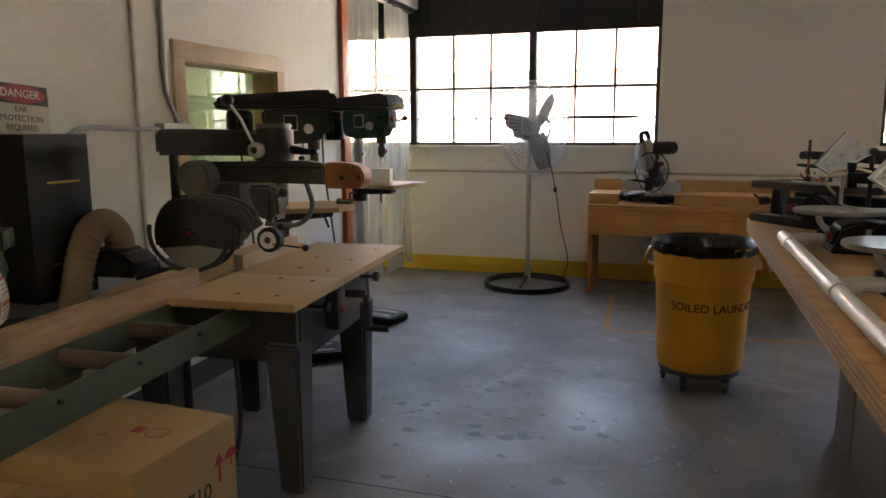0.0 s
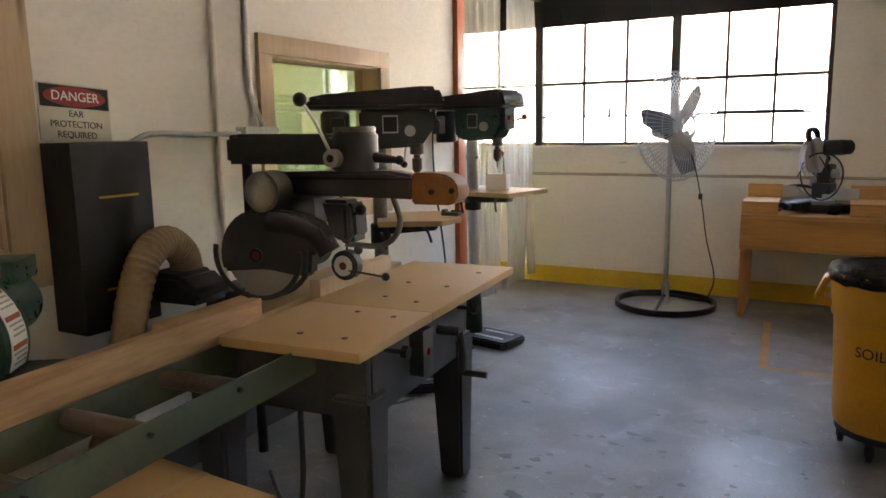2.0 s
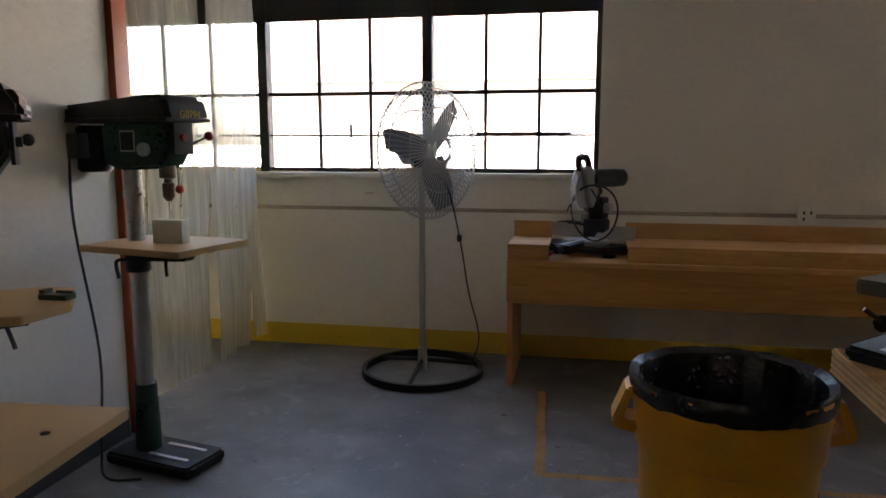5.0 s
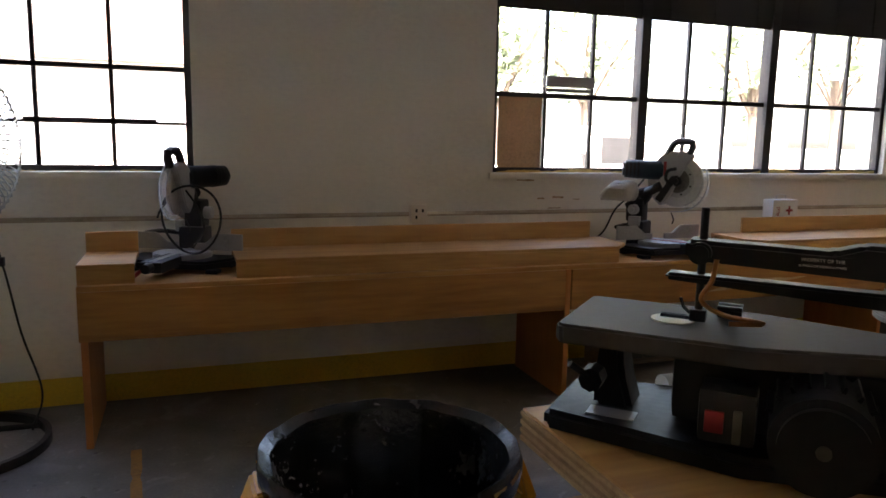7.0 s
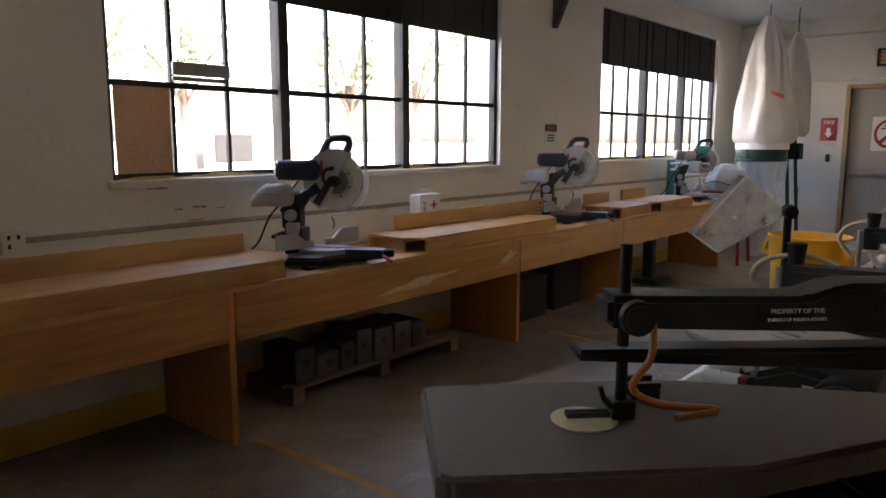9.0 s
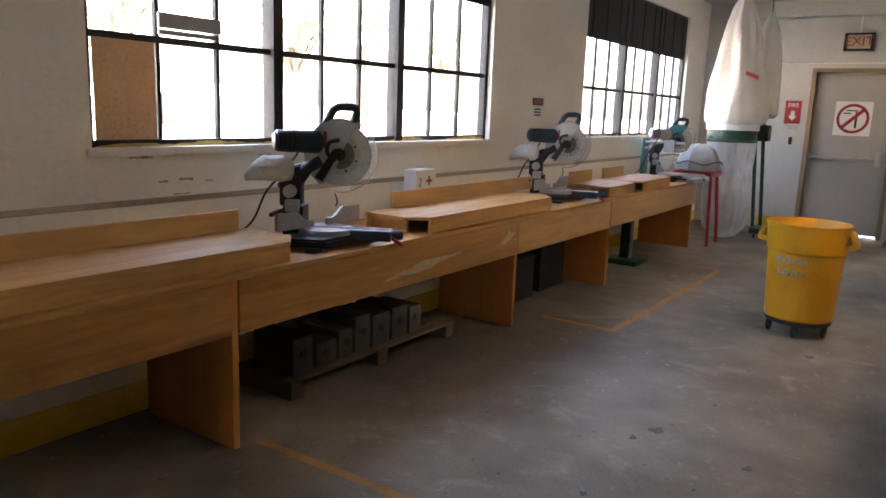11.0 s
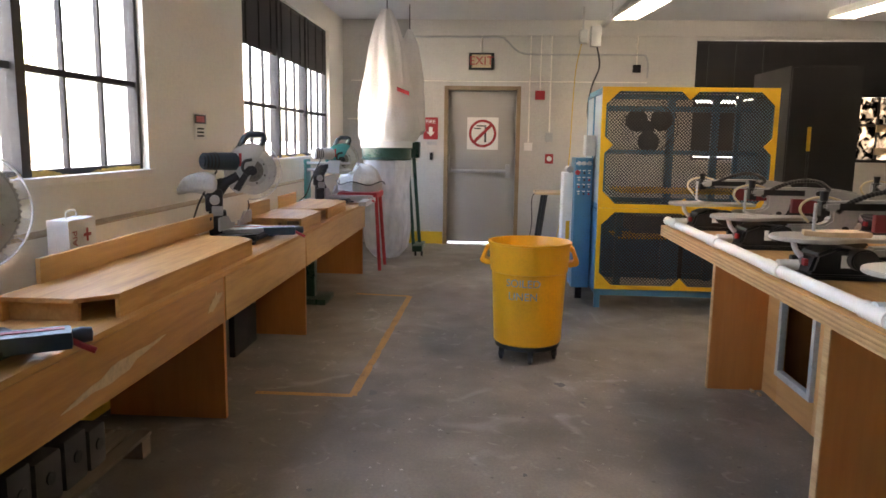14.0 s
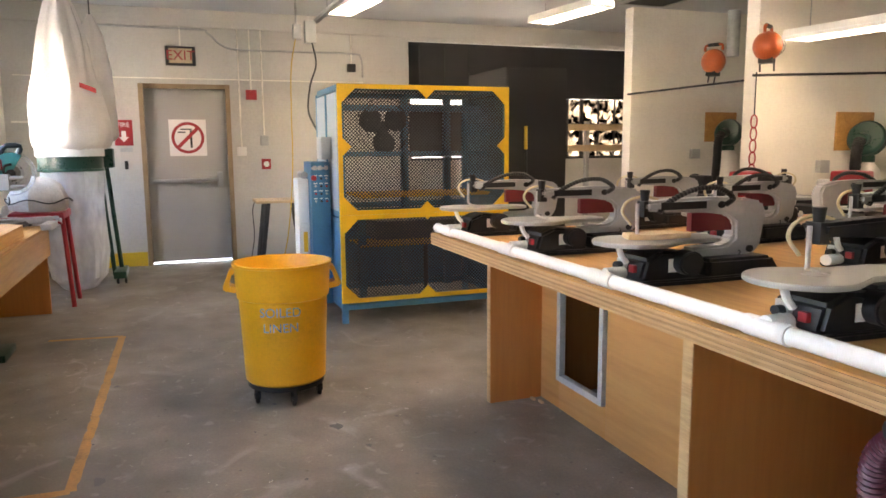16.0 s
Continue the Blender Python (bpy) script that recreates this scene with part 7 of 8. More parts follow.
# ---- east wall fittings ----
def wallbox(name, label, cat, y, z, w, h, d, m, bev=0.004):
    t = thing(name, label, cat, EW, y, z)
    boxpart("case", (-d, -w / 2, -h / 2, 0, w / 2, h / 2), m, t, bev)
    return t
xs_ = wallbox("exit_sign", "old exit sign with faded red letters", "sign", 5.42, 2.50, 0.34, 0.22, 0.07, M_IRON)
boxpart("sign_face", (-0.073, -0.13, -0.085, -0.0705, 0.13, 0.085), M_CREAM, xs_, 0)
text("EXIT", 0.16, pose(-0.0745, 0, 0, 90, 0, -90), M_RED, xs_)
fs = wallbox("fire_sign", "red fire extinguisher sign with white arrow", "sign", 6.10, 1.60, 0.20, 0.30, 0.006, M_RED, 0.001)
text("FIRE", 0.075, pose(-0.0075, 0, 0.09, 90, 0, -90), M_PAPER, fs)
bm = BM()
prism(bm, [(-0.025, 0.02), (0.025, 0.02), (0.025, -0.05), (0.055, -0.05), (0.0, -0.11), (-0.055, -0.05), (-0.025, -0.05)], -0.009, -0.0065, 'yz')
part("arrow", bm, M_PAPER, fs)
wallbox("wall_plate", "small grey plate under the fire sign", "plate", 6.08, 1.40, 0.14, 0.05, 0.004, M_GALV, 0.001)
wallbox("hook_key", "small black key box on the wall", "key box", 6.09, 1.22, 0.04, 0.10, 0.03, M_BLACK)
wallbox("alarm_box", "red fire alarm box on the wall", "alarm", 4.62, 2.06, 0.13, 0.12, 0.06, M_RED)
wallbox("switch_box", "grey steel switch box on a conduit", "electrical box", 4.76, 1.37, 0.11, 0.11, 0.05, M_PAPER, 0.01)
wallbox("switch_box", "grey steel junction box on a conduit", "electrical box", 4.48, 1.50, 0.10, 0.12, 0.05, M_GALV, 0.008)
pb = wallbox("pull_station", "red pull station with a white bell mark", "alarm", 4.47, 1.21, 0.11, 0.13, 0.05, M_RED)
cylpart("bell_mark", (-0.05, 0, 0), (-0.053, 0, 0), 0.035, M_PAPER, pb, None, 18)
wallbox("switch_box", "dark junction box high on the wall", "electrical box", 3.35, 2.42, 0.10, 0.10, 0.06, M_IRON)
XE = EW - 0.018
for y, z0, z1 in ((4.76, 1.43, CH - 0.2), (4.62, 2.12, CH - 0.2), (4.48, 1.57, CH - 0.2), (5.42, 2.62, CH - 0.2), (3.35, 2.47, CH - 0.2)):
    conduit("thin painted conduit rising up the block wall", [(XE, y, z0), (XE, y, (z0 + z1) / 2), (XE, y, z1)], 0.010, M_WALL, 6)
conduit("thin painted conduit from exit sign to ceiling box", [(XE, 6.9, 2.82), (XE, 5.3, 2.82), (XE, 5.1, 2.78), (XE, 4.95, 2.65), (XE, 4.75, 2.60), (XE, 4.1, 2.60), (XE, 3.35, 2.60), (XE, 3.22, 2.55), (XE, 3.2, 2.3)], 0.012, M_GALV, 40)
conduit("long thin conduit along the block wall", [(XE + 0.004, 7.2, 2.24), (XE + 0.004, 5.4, 2.24), (XE + 0.004, 3.2, 2.24)], 0.008, M_WALL, 8)
conduit("thin conduit on the block wall near the corner", [(XE, 7.25, 1.72), (XE, 6.8, 1.72), (XE, 6.3, 1.72)], 0.010, M_WALL, 8)

# ceiling track with drop boxes
tk = thing("power_track", "overhead steel power track with grey drop boxes", "power track", 0, 0, 0)
bm = BM()
box(bm, 6.6, 3.90, 2.84, 10.3, 3.95, 2.88, 0.004)
part("track", bm, M_GALV, tk)
for x in (7.2, 8.4, 9.6):
    cylpart("hanger", (x, 3.925, 2.88), (x, 3.925, CH), 0.006, M_GALV, tk, None, 6)
boxpart("drop_box", (10.0, 3.98, 2.58, 10.10, 4.10, 2.82), M_GALV, tk, 0.008)
boxpart("drop_box", (10.02, 4.14, 2.62, 10.10, 4.23, 2.78), M_GALV, tk, 0.008)
cylpart("drop_pipe", (10.06, 4.19, 2.78), (10.06, 4.19, CH), 0.012, M_GALV, tk, None, 8)
tubepart("drop_cord", [(10.05, 4.02, 2.60), (10.05, 3.98, 2.35), (9.9, 4.08, 2.1), (9.6, 4.16, 1.8), (8.6, 4.24, 1.55), (7.65, 4.37, 1.45)], 0.010, M_BLACK, tk, 30)
tubepart("drop_cord", [(10.08, 4.2, 2.62), (10.06, 4.26, 2.3), (9.9, 4.3, 1.8), (9.6, 4.35, 1.2), (9.4, 4.45, 0.5), (9.2, 4.6, 0.03)], 0.006, M_CORDY, tk, 30)

# small table by the door
st = thing("side_table", "small table with pale top and splayed black legs", "table", 10.35, 4.40)
boxpart("tabletop", (-0.25, -0.3, 0.78, 0.25, 0.3, 0.81), M_TRIM, st)
for x in (-0.2, 0.2):
    for y in (-0.22, 0.22):
        cylpart("leg", (x, y * 0.75, 0.78), (x, y * 1.2, 0.0), 0.028, M_BLACK, st, None, 8)
tubepart("power_cord", [(-0.05, 0.28, 0.815), (-0.08, 0.33, 0.7), (-0.06, 0.32, 0.4), (-0.05, 0.36, 0.15), (0.0, 0.4, 0.012)], 0.006, M_IRON, st, 16, 6)

# ---- items in the bays ----
def bay_blower(label, x, y, z):
    t = thing("dust_blower", label, "dust collector", x, y, z, 0, "wall dust blowers")
    boxpart("back_board", (-0.02, -0.24, 0.05, 0.0, 0.24, 0.42), M_PLY, t, 0.002)
    bm = BM()
    lathe(bm, [(0.0, -0.06), (0.15, -0.06), (0.17, -0.04), (0.17, 0.04), (0.15, 0.06), (0.0, 0.07)], seg=28, m=Matrix.Translation((-0.16, 0, 0.16)) @ Euler((math.pi / 2 + 0.3, 0, 0.4)).to_matrix().to_4x4())
    part("housing", bm, M_DKGREEN, t)
    cylpart("motor", (-0.15, -0.08, 0.16), (-0.12, -0.26, 0.16), 0.07, M_BLACK, t, None, 18, 0.01)
    cylpart("inlet", (-0.18, 0.07, 0.16), (-0.22, 0.16, 0.15), 0.06, M_DKGREEN, t, None, 18)
    cylpart("neck", (-0.16, 0, 0.0), (-0.16, 0, -0.06), 0.08, M_DKGREEN, t, None, 18)
    part("cloth_bag", bag_mesh([(0.07, -0.06), (0.13, -0.14), (0.15, -0.3), (0.14, -0.5), (0.08, -0.6), (0.01, -0.62)], (-0.16, 0), 0.1, 24, 2.0), M_CLOTH, t)
    tubepart("suction_hose", [(-0.22, 0.16, 0.15), (-0.26, 0.24, 0.05), (-0.26, 0.25, -0.2), (-0.24, 0.25, -0.5)], 0.05, M_IRON, t, 40, 12, 0.06)
    boxpart("outlet_box", (-0.06, 0.34, -0.16, 0.0, 0.46, -0.04), M_GALV, t, 0.006)
    return t
bay_blower("green wall-mounted dust blower with white cloth bag", 9.268, -1.05, 1.40)
bay_blower("green wall-mounted dust blower with black ribbed hose", 6.998, -0.72, 1.30)
hp = thing("hanging_rail", "thin black pipe rail hung between the partitions", "rail")
cylpart("pipe", (9.22, 0.38, 2.02), (7.45, 0.05, 2.06), 0.012, M_IRON, hp)
cylpart("pipe", (6.92, 0.62, 2.03), (6.70, -1.3, 2.09), 0.012, M_IRON, hp)
for i, (x, y, r) in enumerate(((8.0, 0.16, 20), (6.85, 0.54, -60))):
    t = thing("work_lamp", "orange tank-shaped work lamp on a pipe rail", "lamp", x, y, 2.06, r, "orange lamps")
    bm = BM()
    ball(bm, (0, 0, 0.22), 0.125, (1, 1, 1.05), 20)
    part("tank", bm, M_ORANGE, t)
    bm = BM()
    tube(bm, spline([(-0.10, 0, 0.33), (-0.08, 0, 0.39), (0.08, 0, 0.39), (0.10, 0, 0.33)], 12), 0.014, 8)
    part("handle", bm, M_ORANGE, t)
    cylpart("handle_grip", (-0.06, 0, 0.392), (0.06, 0, 0.392), 0.019, M_BLACK, t)
    for y in (-0.06, 0.06):
        cylpart("foot", (0.02, y, 0.0), (0.0, y, 0.12), 0.008, M_IRON, t)
    boxpart("bracket", (-0.05, -0.06, 0.07, 0.05, 0.06, 0.12), M_IRON, t)
    if i:
        bm = BM()
        for k in range(8):
            a = 2 * math.pi * k / 8
            tube(bm, [(0.12, 0.09 * math.cos(a), 0.24 + 0.09 * math.sin(a)), (0.24, 0.08 * math.cos(a), 0.24 + 0.08 * math.sin(a)), (0.26, 0.03 * math.cos(a), 0.24 + 0.03 * math.sin(a))], 0.003, 4)
        for xx in (0.14, 0.22):
            tube(bm, [(xx, 0.09 * math.cos(2 * math.pi * k / 20), 0.24 + 0.09 * math.sin(2 * math.pi * k / 20)) for k in range(21)], 0.003, 4)
        part("wire_guard", bm, M_IRON, t)
ch = thing("extension_cord", "looped red cord hanging from the rail", "cord", 6.90, 0.60, 0)
for k in range(5):
    bm = BM()
    z = 1.62 - 0.11 * k
    tube(bm, [(0.0, 0.035 * math.cos(2 * math.pi * j / 16), z + 0.06 * math.sin(2 * math.pi * j / 16)) for j in range(17)], 0.007, 6)
    part("loop", bm, M_RED, ch)
cylpart("cord", (0, 0, 2.06), (0, 0, 1.68), 0.006, M_IRON, ch)
dd = thing("ceiling_duct", "short galvanised duct hanging from the ceiling", "duct", 9.1, -1.05, 2.50)
cylpart("duct", (0, 0, 0), (0, 0, CH - 2.50), 0.075, M_GALV, dd, None, 24)
for k, (x, y) in enumerate(((6.2, 1.5), (5.9, 0.9))):
    t = thing("bench_grinder", "red and black lathe standing on a low bench", "lathe", x, y, 0, 20 * k)
    boxpart("stand", (-0.25, -0.15, 0, 0.25, 0.15, 0.95), M_IRON, t, 0.01)
    boxpart("bed", (-0.40, -0.06, 0.96, 0.40, 0.06, 1.02), M_IRON, t, 0.008)
    boxpart("headstock", (-0.38, -0.10, 1.021, -0.14, 0.10, 1.22), M_RED, t, 0.03)
    cylpart("spindle", (-0.14, 0, 1.12), (-0.02, 0, 1.12), 0.03, M_STEEL, t)
    boxpart("tailstock", (0.20, -0.05, 1.021, 0.34, 0.05, 1.17), M_BLACK, t, 0.015)
    cylpart("handwheel", (0.34, 0, 1.12), (0.38, 0, 1.12), 0.06, M_BLACK, t, None, 18, 0.005)

# ---- on and under the benches ----
wd = thing("cut_board", "pale scrap of cut wood lying on a saw table", "wood scrap", 3.66, 4.05, SBZ + 0.1516)
bm = BM()
prism(bm, [(-0.05, -0.16), (0.05, -0.15), (0.055, -0.05), (0.03, 0.0), (0.05, 0.05), (-0.02, 0.07), (-0.06, 0.0)], 0.0, 0.018, 'xy', 0.002)
part("board", bm, M_TRIM, wd)
M_SHIELD = glass("scratched clear shield", (0.92, 0.92, 0.91), 0.12, 0.30, 0.10)
def shield(x, y, z, rz, label):
    """A clear tray-shaped shield hinged on a post, turned up on edge."""
    t = thing("plastic_guard", label, "guard", x, y, z, rz, "clear shields on saw posts")
    r, up, back = Vector((0.64, -0.77, 0)), Vector((0, 0, 1)), Vector((0.77, 0.64, 0))
    e = r * 0.14 + up * 0.078
    p = Vector((0, 0, 0.345)) - e
    c = [p, p - r * 0.05 + up * 0.037, p + r * 0.05 + up * 0.155, p + e]
    bm = BM()
    f = [bm.verts.new(q) for q in c]
    b = [bm.verts.new(q + back * 0.035) for q in c]
    bm.faces.new(f)
    for k in (0, 1, 3):
        bm.faces.new((f[k], f[(k + 1) % 4], b[(k + 1) % 4], b[k]))
    bmesh.ops.recalc_face_normals(bm, faces=bm.faces[:])
    bmesh.ops.solidify(bm, geom=bm.faces[:], thickness=0.003)
    part("guard_sheet", bm, M_SHIELD, t, "clear folded plastic sheet", False)
    bm = BM()
    for k in (0, 1, 3):
        tube(bm, [c[k], c[(k + 1) % 4]], 0.0022, 6)
    part("guard_edge", bm, M_CLEARBAG, t, "bright polished sheet edge")
    cylpart("guard_post", (0, 0, 0.05), (0, 0, 0.365), 0.008, M_BLACK, t)
    cylpart("guard_knob", (-0.018, -0.012, 0.35), (0.012, 0.008, 0.35), 0.014, M_BLACK, t, None, 14, 0.003)
    boxpart("guard_clamp", (-0.03, -0.03, 0.0, 0.03, 0.03, 0.06), M_IRON, t, 0.004)
    return t
shield(1.72, 4.13, SBZ, 0, "clear folded plastic shield on a black post")
shield(0.95, 3.38, SBZ, 62, "clear folded plastic shield over a saw table")
shield(0.95, 2.56, SBZ, 62, "clear folded plastic shield over a saw table")
M_OLDWOOD = mat("old pallet wood", (0.15, 0.11, 0.075), 0.8, var=0.2, scale=6, stretch=(0.3, 4, 4))
pl = thing("pallet", "low wooden pallet under the workbench", "pallet", 2.55, 6.80)
for i in range(5):
    boxpart("deck_board", (0.0, 0.0 + 0.09 * i, 0.085, 1.45, 0.07 + 0.09 * i, 0.10), M_OLDWOOD, pl, 0.002)
for x in (0.0, 0.68, 1.36):
    boxpart("runner", (x, 0.0, 0.0, x + 0.08, 0.43, 0.084), M_OLDWOOD, pl, 0.003)
random.seed(12)
x = 2.60
for i in range(7):
    w = 0.13 + 0.07 * random.random()
    h = 0.12 + 0.12 * random.random()
    t = thing("casting", "dusty grey machine casting on the pallet", "machine part", x, 6.84, 0.1005, 0, "castings on the pallet")
    boxpart("block", (0, 0, 0, w - 0.02, 0.3, h), M_MUD, t, 0.02)
    cylpart("bore", (w * 0.45, -0.006, h * 0.55), (w * 0.45, 0.01, h * 0.55), 0.025, M_BLACK, t, None, 14)
    x += w
for nm, lab, cat, x, y, w, d, h, m in (("scrap_box", "open brown wooden box under the bench", "box", 6.45, 6.85, 0.30, 0.25, 0.22, M_CARD), ("wood_offcut", "stack of pale wood offcuts on the floor", "wood scrap", 6.20, 6.78, 0.12, 0.25, 0.30, M_TRIM), ("machine_crate", "black machine crate under the bench", "box", 4.75, 6.90, 0.55, 0.30, 0.32, M_BLACK), ("machine_crate", "dark grey tool case under the bench", "box", 5.45, 6.92, 0.45, 0.28, 0.40, M_IRON)):
    t = thing(nm, lab, cat, x, y, 0)
    boxpart("body", (0, 0, 0, w, d, h), m, t, 0.012)
    boxpart("lid", (-0.008, -0.008, h + 0.0005, w + 0.008, d + 0.008, h + 0.022), m, t, 0.006)
mt = thing("bench_motor", "dark green motor with black end on the floor", "motor", 4.95, 7.0)
cylpart("motor_body", (0.0, 0, 0.07), (0.22, 0, 0.07), 0.07, M_DKGREEN, mt, None, 20, 0.008)
cylpart("end_bell", (-0.03, 0, 0.07), (0.0, 0, 0.07), 0.055, M_IRON, mt, None, 18)
gs = thing("floor_stand", "dark green machine stand under the bench", "stand", 7.15, 6.80)
boxpart("stand_post", (0, 0, 0.05, 0.10, 0.10, 0.60), M_DKGREEN, gs, 0.01)
boxpart("stand_foot", (-0.12, -0.12, 0, 0.24, 0.2, 0.05), M_DKGREEN, gs, 0.01)
ot = thing("wall_outlet", "weathered cream outlet box on the wall ledge", "outlet", 1.37, NW - 0.05, 1.00)
boxpart("outlet_case", (-0.05, -0.05, -0.055, 0.05, 0.0, 0.055), M_WALL, ot, 0.006)
for k, (x, z) in enumerate(((-0.02, 0.02), (0.02, 0.02), (-0.02, -0.02))):
    boxpart("socket", (x - 0.006, -0.0515, z - 0.010, x + 0.006, -0.0505, z + 0.010), M_BLACK, ot, 0)
s2n = thing("warning_sign", "small eye protection notice on the wall", "sign", 5.98, NW, 1.51)
boxpart("board", (-0.11, -0.005, -0.09, 0.11, -0.001, 0.09), M_PAPER, s2n, 0)
boxpart("header", (-0.10, -0.0065, 0.02, 0.10, -0.0055, 0.082), M_INK, s2n, 0)
boxpart("oval", (-0.07, -0.0082, 0.03, 0.07, -0.0068, 0.072), M_RED, s2n, 0)
for z in (-0.015, -0.04, -0.065):
    boxpart("text_bar", (-0.06, -0.0065, z - 0.006, 0.06, -0.0055, z + 0.006), M_INK, s2n, 0)
bk = thing("wall_bracket", "brown steel bracket high on the wall", "bracket", 6.0, NW, 2.45)
bm = BM()
prism(bm, [(0.0, 0.0), (-0.03, 0.0), (-0.28, 0.55), (-0.28, 0.59), (0.0, 0.59)], -0.03, 0.03, 'yz', 0.005)
part("bracket_plate", bm, M_ROLL, bk)
hz_ = thing("shop_hose", "dark red ribbed hose hanging from the bench", "hose", 2.67, 3.98, 0)
tubepart("hose", [(-0.02, 0.12, 0.80), (0.03, 0.12, 0.72), (0.04, 0.10, 0.58), (0.02, 0.08, 0.36), (-0.06, 0.02, 0.08), (-0.22, -0.06, 0.035), (-0.42, -0.12, 0.034)], 0.032, mat("dark red ribbed hose", (0.10, 0.018, 0.03), 0.4), hz_, 96, 12, 0.07)
tubepart("cuff", [(-0.16, 0.10, 0.885), (-0.09, 0.12, 0.86), (-0.02, 0.12, 0.80)], 0.042, M_BLACK, hz_, 10, 14)

# ---- floor marks ----
def tape(label, pts, w):
    t = thing("floor_tape", label, "floor tape")
    bm = BM()
    random.seed(len(pts))
    for (x0, y0), (x1, y1) in zip(pts, pts[1:]):
        d = Vector((x1 - x0, y1 - y0, 0))
        n = Vector((-d.y, d.x, 0)).normalized() * w / 2
        k = max(2, int(d.length / 0.05))
        prev = None
        for i in range(k + 1):
            a = Vector((x0, y0, 0.0015)) + d * (i / k)
            f0, f1 = [0.86 + 0.14 * random.random() if random.random() < 0.96 else 0.6 for _ in range(2)]
            q = bm.verts.new(a + n * f0), bm.verts.new(a - n * f1)
            if prev:
                bm.faces.new((prev[0], prev[1], q[1], q[0]))
            prev = q
        part("strip", bm, M_TAPE, t, "", False)
        bm = BM()
    bm.free()
    return t
tape("worn yellow floor tape round the saw bay", [(4.82, 6.58), (4.82, 6.02), (7.50, 5.99), (7.55, 6.50)], 0.055)
tape("worn yellow floor tape beside the bench leg", [(2.16, 6.60), (2.18, 5.55), (-0.14, 5.45), (-0.20, 6.55)], 0.05)
sd = thing("floor_stains", "scattered dark oil spots and dents in the concrete", "stain")
sd["kind"] = "stuff"
bm = BM()
random.seed(21)
for i in range(130):
    x, y = (random.gauss(-0.45, 0.35), random.gauss(3.75, 0.42)) if i < 80 else (random.uniform(-1.2, 6.5), random.uniform(2.6, 6.4))
    if i >= 80 and 0.6 < x < 5.3 and y < 4.3:
        y += 2.0
    r = random.uniform(0.004, 0.014) if random.random() < 0.8 else random.uniform(0.018, 0.034)
    ph = random.random() * 6
    pts = [bm.verts.new((x + r * (1 + 0.35 * math.sin(3 * a + ph)) * math.cos(a) * 1.3, y + r * (1 + 0.3 * math.cos(2 * a + ph)) * math.sin(a), 0.0012)) for a in [2 * math.pi * k / 12 for k in range(12)]]
    bm.faces.new(pts)
part("spots", bm, M_STAIN, sd, "", False)["kind"] = "stuff"
ck = thing("floor_joint", "dark cut joint across the concrete", "joint")
boxpart("joint", (-2.1, 2.86, 0.0004, 0.9, 2.868, 0.0014), M_BLACK, ck, 0)
ch2 = thing("wood_chips", "few pale wood chips by the panel", "debris", 5.05, 3.62)
for k in range(4):
    boxpart("chip", (0.06 * k, 0.06 + 0.02 * (k % 2), 0.0, 0.06 * k + 0.04, 0.075 + 0.02 * (k % 2), 0.012), M_TRIM, ch2, 0.001)

# ---- outside the north windows ----
def tree(label, x, y, h, seed):
    t = thing("tree", label, "tree", x, y, -0.3, 0, "trees beyond the yard")
    random.seed(seed)
    bm = BM()
    tube(bm, [(0, 0, 0), (0.1, 0, h * 0.25), (0.0, 0.1, h * 0.5)], 0.18, 8)
    for k in range(6):
        a = k * 1.05
        tube(bm, [(0.03, 0, h * 0.35), (h * 0.12 * math.cos(a), h * 0.12 * math.sin(a), h * 0.55), (h * 0.24 * math.cos(a), h * 0.24 * math.sin(a), h * (0.62 + 0.05 * (k % 3)))], 0.06, 6)
    part("trunk", bm, M_ROLL, t)
    bm = BM()
    for k in range(1500):
        c = random.random()
        a, b = random.random() * 6.283, math.acos(2 * random.random() - 1)
        r = h * 0.30 * (0.45 + 0.6 * random.random()) * (1 + 0.35 * math.sin(3 * a + seed))
        p = Vector((r * math.sin(b) * math.cos(a), r * math.sin(b) * math.sin(a), h * 0.66 + r * 0.85 * math.cos(b)))
        s = 0.10 + 0.14 * random.random()
        d1 = Vector((random.gauss(0, 1), random.gauss(0, 1), random.gauss(0, 1))).normalized() * s
        d2 = d1.orthogonal().normalized() * s * 0.6
        bm.faces.new([bm.verts.new(p + d1), bm.verts.new(p + d2), bm.verts.new(p - d1), bm.verts.new(p - d2)])
    c = part("crown", bm, M_LEAF, t, "", False)
    c["kind"] = "stuff"
    return t
M_LEAF = mat("leaves", (0.24, 0.29, 0.18), 0.6, var=0.2, scale=2)
for i, (x, y, h) in enumerate(((9, 24, 7), (14, 27, 8), (19, 24, 7.5), (26, 27, 9), (34, 28, 9), (45, 34, 10), (5, 34, 9))):
    tree("leafy green tree beyond the parking yard", x, y, h, 40 + i)
M_SIDING = mat("pale siding", (0.55, 0.50, 0.46), 0.8, var=0.05, scale=0.5)
hs2 = thing("neighbour_house", "pale house with a brown roof and porch rails", "house", -8, 20, -0.3)
boxpart("wall", (0, 0, 0, 12, 6, 3.2), M_SIDING, hs2, 0)
bm = BM()
prism(bm, [(-0.6, 3.2), (6.6, 3.2), (3, 5.4)], -0.4, 12.4, 'yz')
part("roof", bm, mat("brown roof", (0.20, 0.14, 0.12), 0.9, var=0.15, scale=1), hs2)
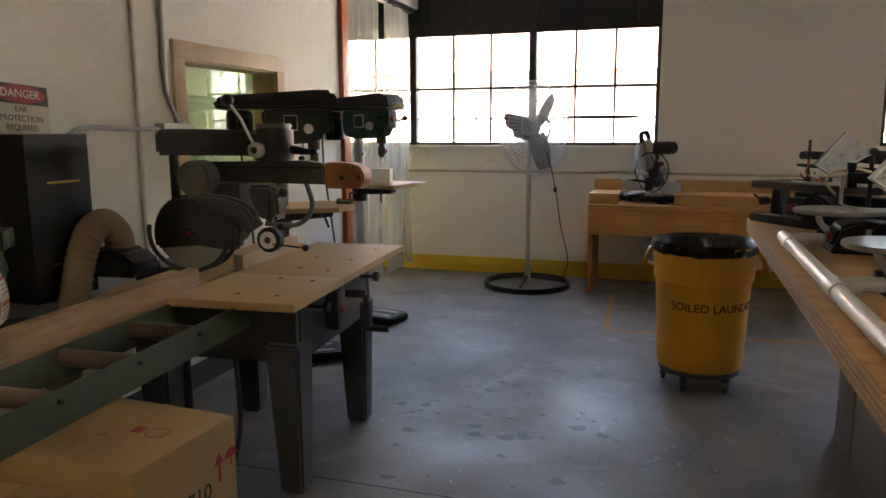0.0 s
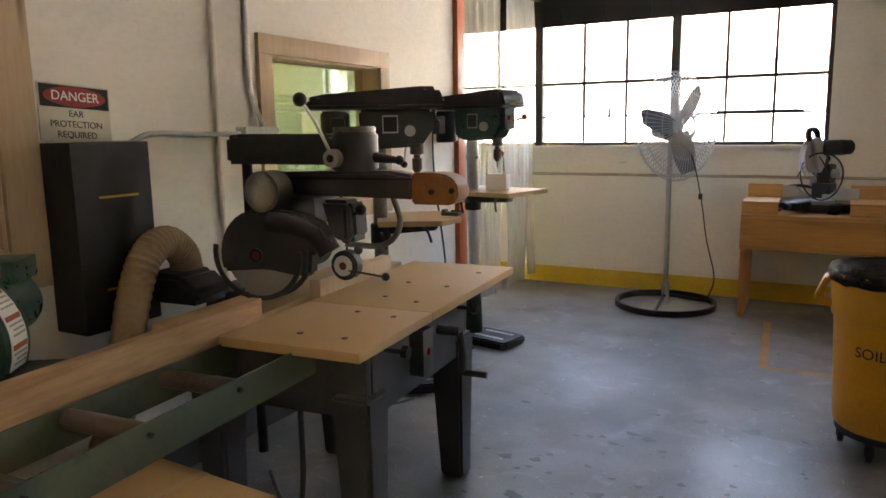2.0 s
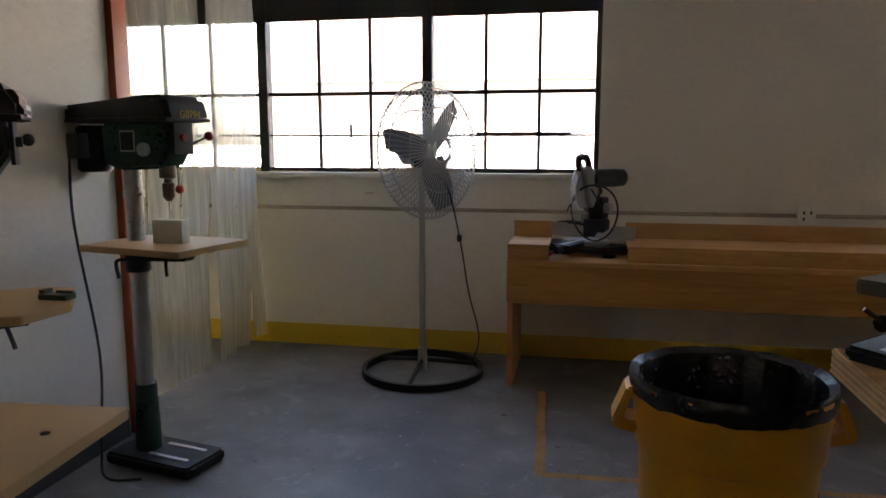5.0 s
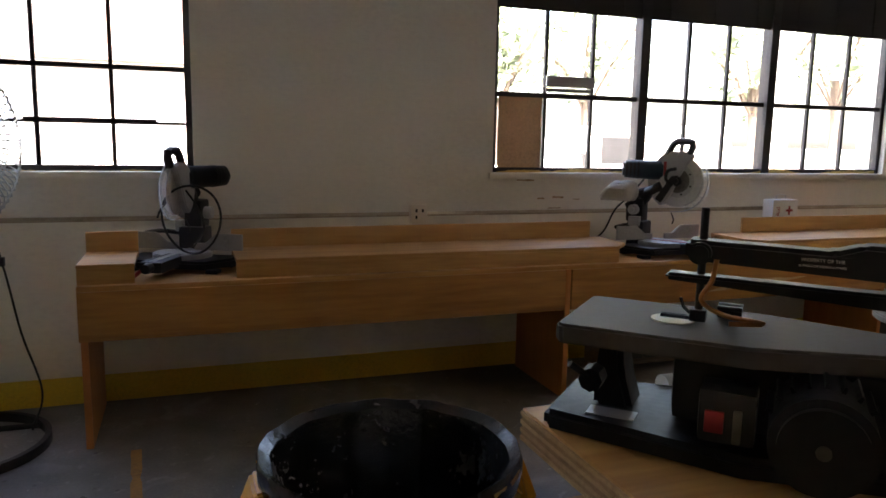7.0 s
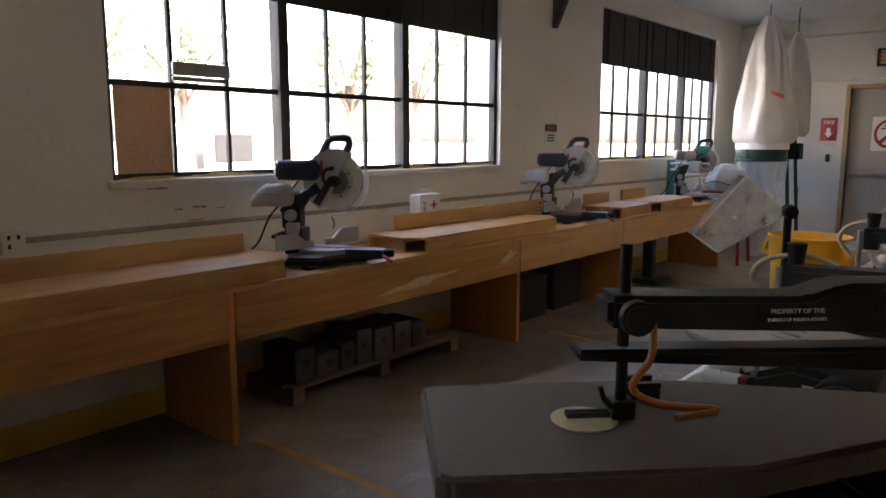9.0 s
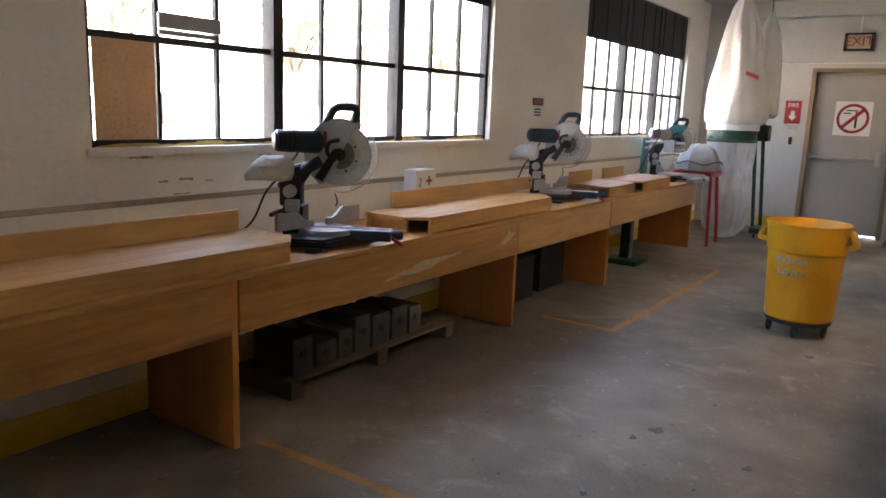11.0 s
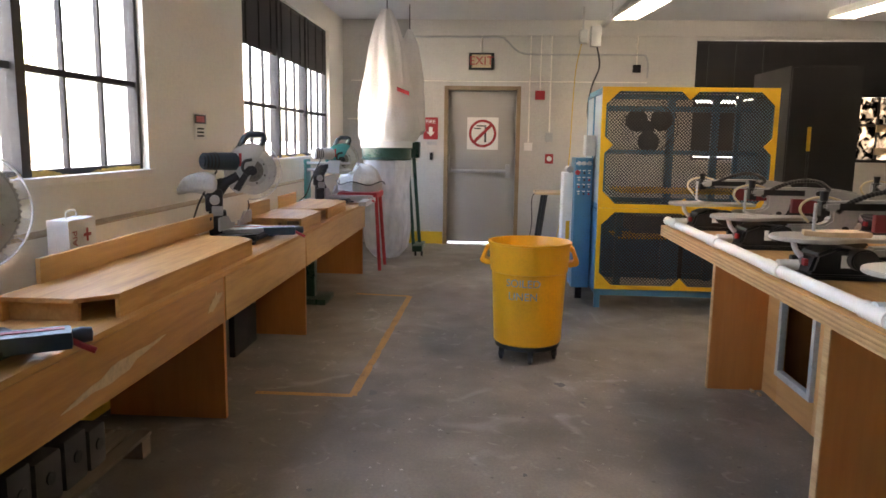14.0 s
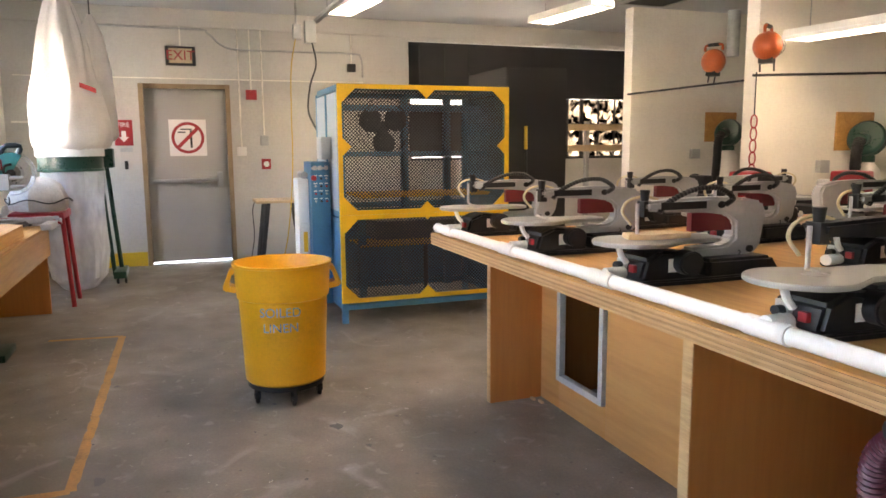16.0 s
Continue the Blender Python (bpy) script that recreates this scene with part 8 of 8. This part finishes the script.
for k in range(4):
    w = boxpart("window", (1.2 + 2.8 * k, -0.06, 1.0, 2.3 + 2.8 * k, -0.001, 2.4), M_BLUEGREY, hs2, 0)
    boxpart("frame", (1.72 + 2.8 * k, -0.09, 1.0, 1.78 + 2.8 * k, -0.061, 2.4), M_WHITE, w, 0)
for k in range(34):
    boxpart("porch_rail", (0.2 + 0.35 * k, -2.0, 0.0, 0.28 + 0.35 * k, -1.95, 1.3), M_WHITE, hs2, 0)
boxpart("porch_beam", (0, -2.02, 1.301, 12, -1.93, 1.40), M_WHITE, hs2, 0)
vn = thing("parked_van", "white van parked in the yard", "van", 5.2, 15.0, -0.3, 0)
bm = BM()
prism(bm, [(0, 0.35), (0, 1.0), (0.5, 1.2), (1.5, 1.35), (2.2, 2.05), (5.2, 2.1), (5.4, 0.35)], 0, 1.9, 'xz', 0.08)
vb = part("body", bm, M_WHITE, vn)
boxpart("side_window", (2.2, -0.012, 1.35, 3.0, -0.002, 1.85), M_BLACK, vb, 0)
bm = BM()
prism(bm, [(1.55, 1.38), (2.18, 1.98), (2.14, 2.0), (1.5, 1.4)], 0.1, 1.8, 'xz')
part("windscreen", bm, M_BLUEGREY, vb)
boxpart("mirror", (1.7, -0.25, 1.25, 1.85, -0.05, 1.55), M_BLACK, vn, 0.02)
for x in (0.9, 4.4):
    for y in (0.08, 1.82):
        cylpart("wheel", (x, y - 0.1, 0.35), (x, y + 0.1, 0.35), 0.35, M_BLACK, vn, None, 24, 0.03)
ps = thing("yard_pole", "grey timber pole in the yard", "pole", 9.6, 13.0, -0.3)
cylpart("pole", (0, 0, 0), (0, 0, 7), 0.16, M_SAWGREY, ps)
ps2 = thing("yard_pole", "pale steel post outside the window", "pole", -0.98, 9.0, -0.3)
cylpart("pole", (0, 0, 0), (0, 0, 5), 0.05, M_SAWGREY, ps2)

# rust marks and chipped paint under the middle window
M_RUST = mat("rust stain", (0.40, 0.28, 0.17), 0.8, var=0.3, scale=30)
for i, (x, z, w, h) in enumerate(((2.20, 1.078, 0.05, 0.006), (2.31, 1.085, 0.08, 0.008), (2.46, 1.07, 0.05, 0.004), (2.28, 1.015, 0.09, 0.004), (2.05, 1.195, 0.12, 0.007), (2.80, 1.19, 0.10, 0.004), (-1.5, 1.10, 0.06, 0.004))):
    t = thing("paint_chip", "rusty chipped spot in the wall paint", "stain", x, NW, z, 0, "chipped paint spots")
    random.seed(60 + i)
    n = 10
    up = [(w * k / n, h * (0.2 + random.random())) for k in range(n + 1)]
    dn = [(w * k / n, -h * (0.2 + random.random())) for k in range(n, -1, -1)]
    bm = BM()
    prism(bm, up + dn, -0.0025, -0.0008, 'xz')
    part("chip", bm, M_RUST, t, "", False)
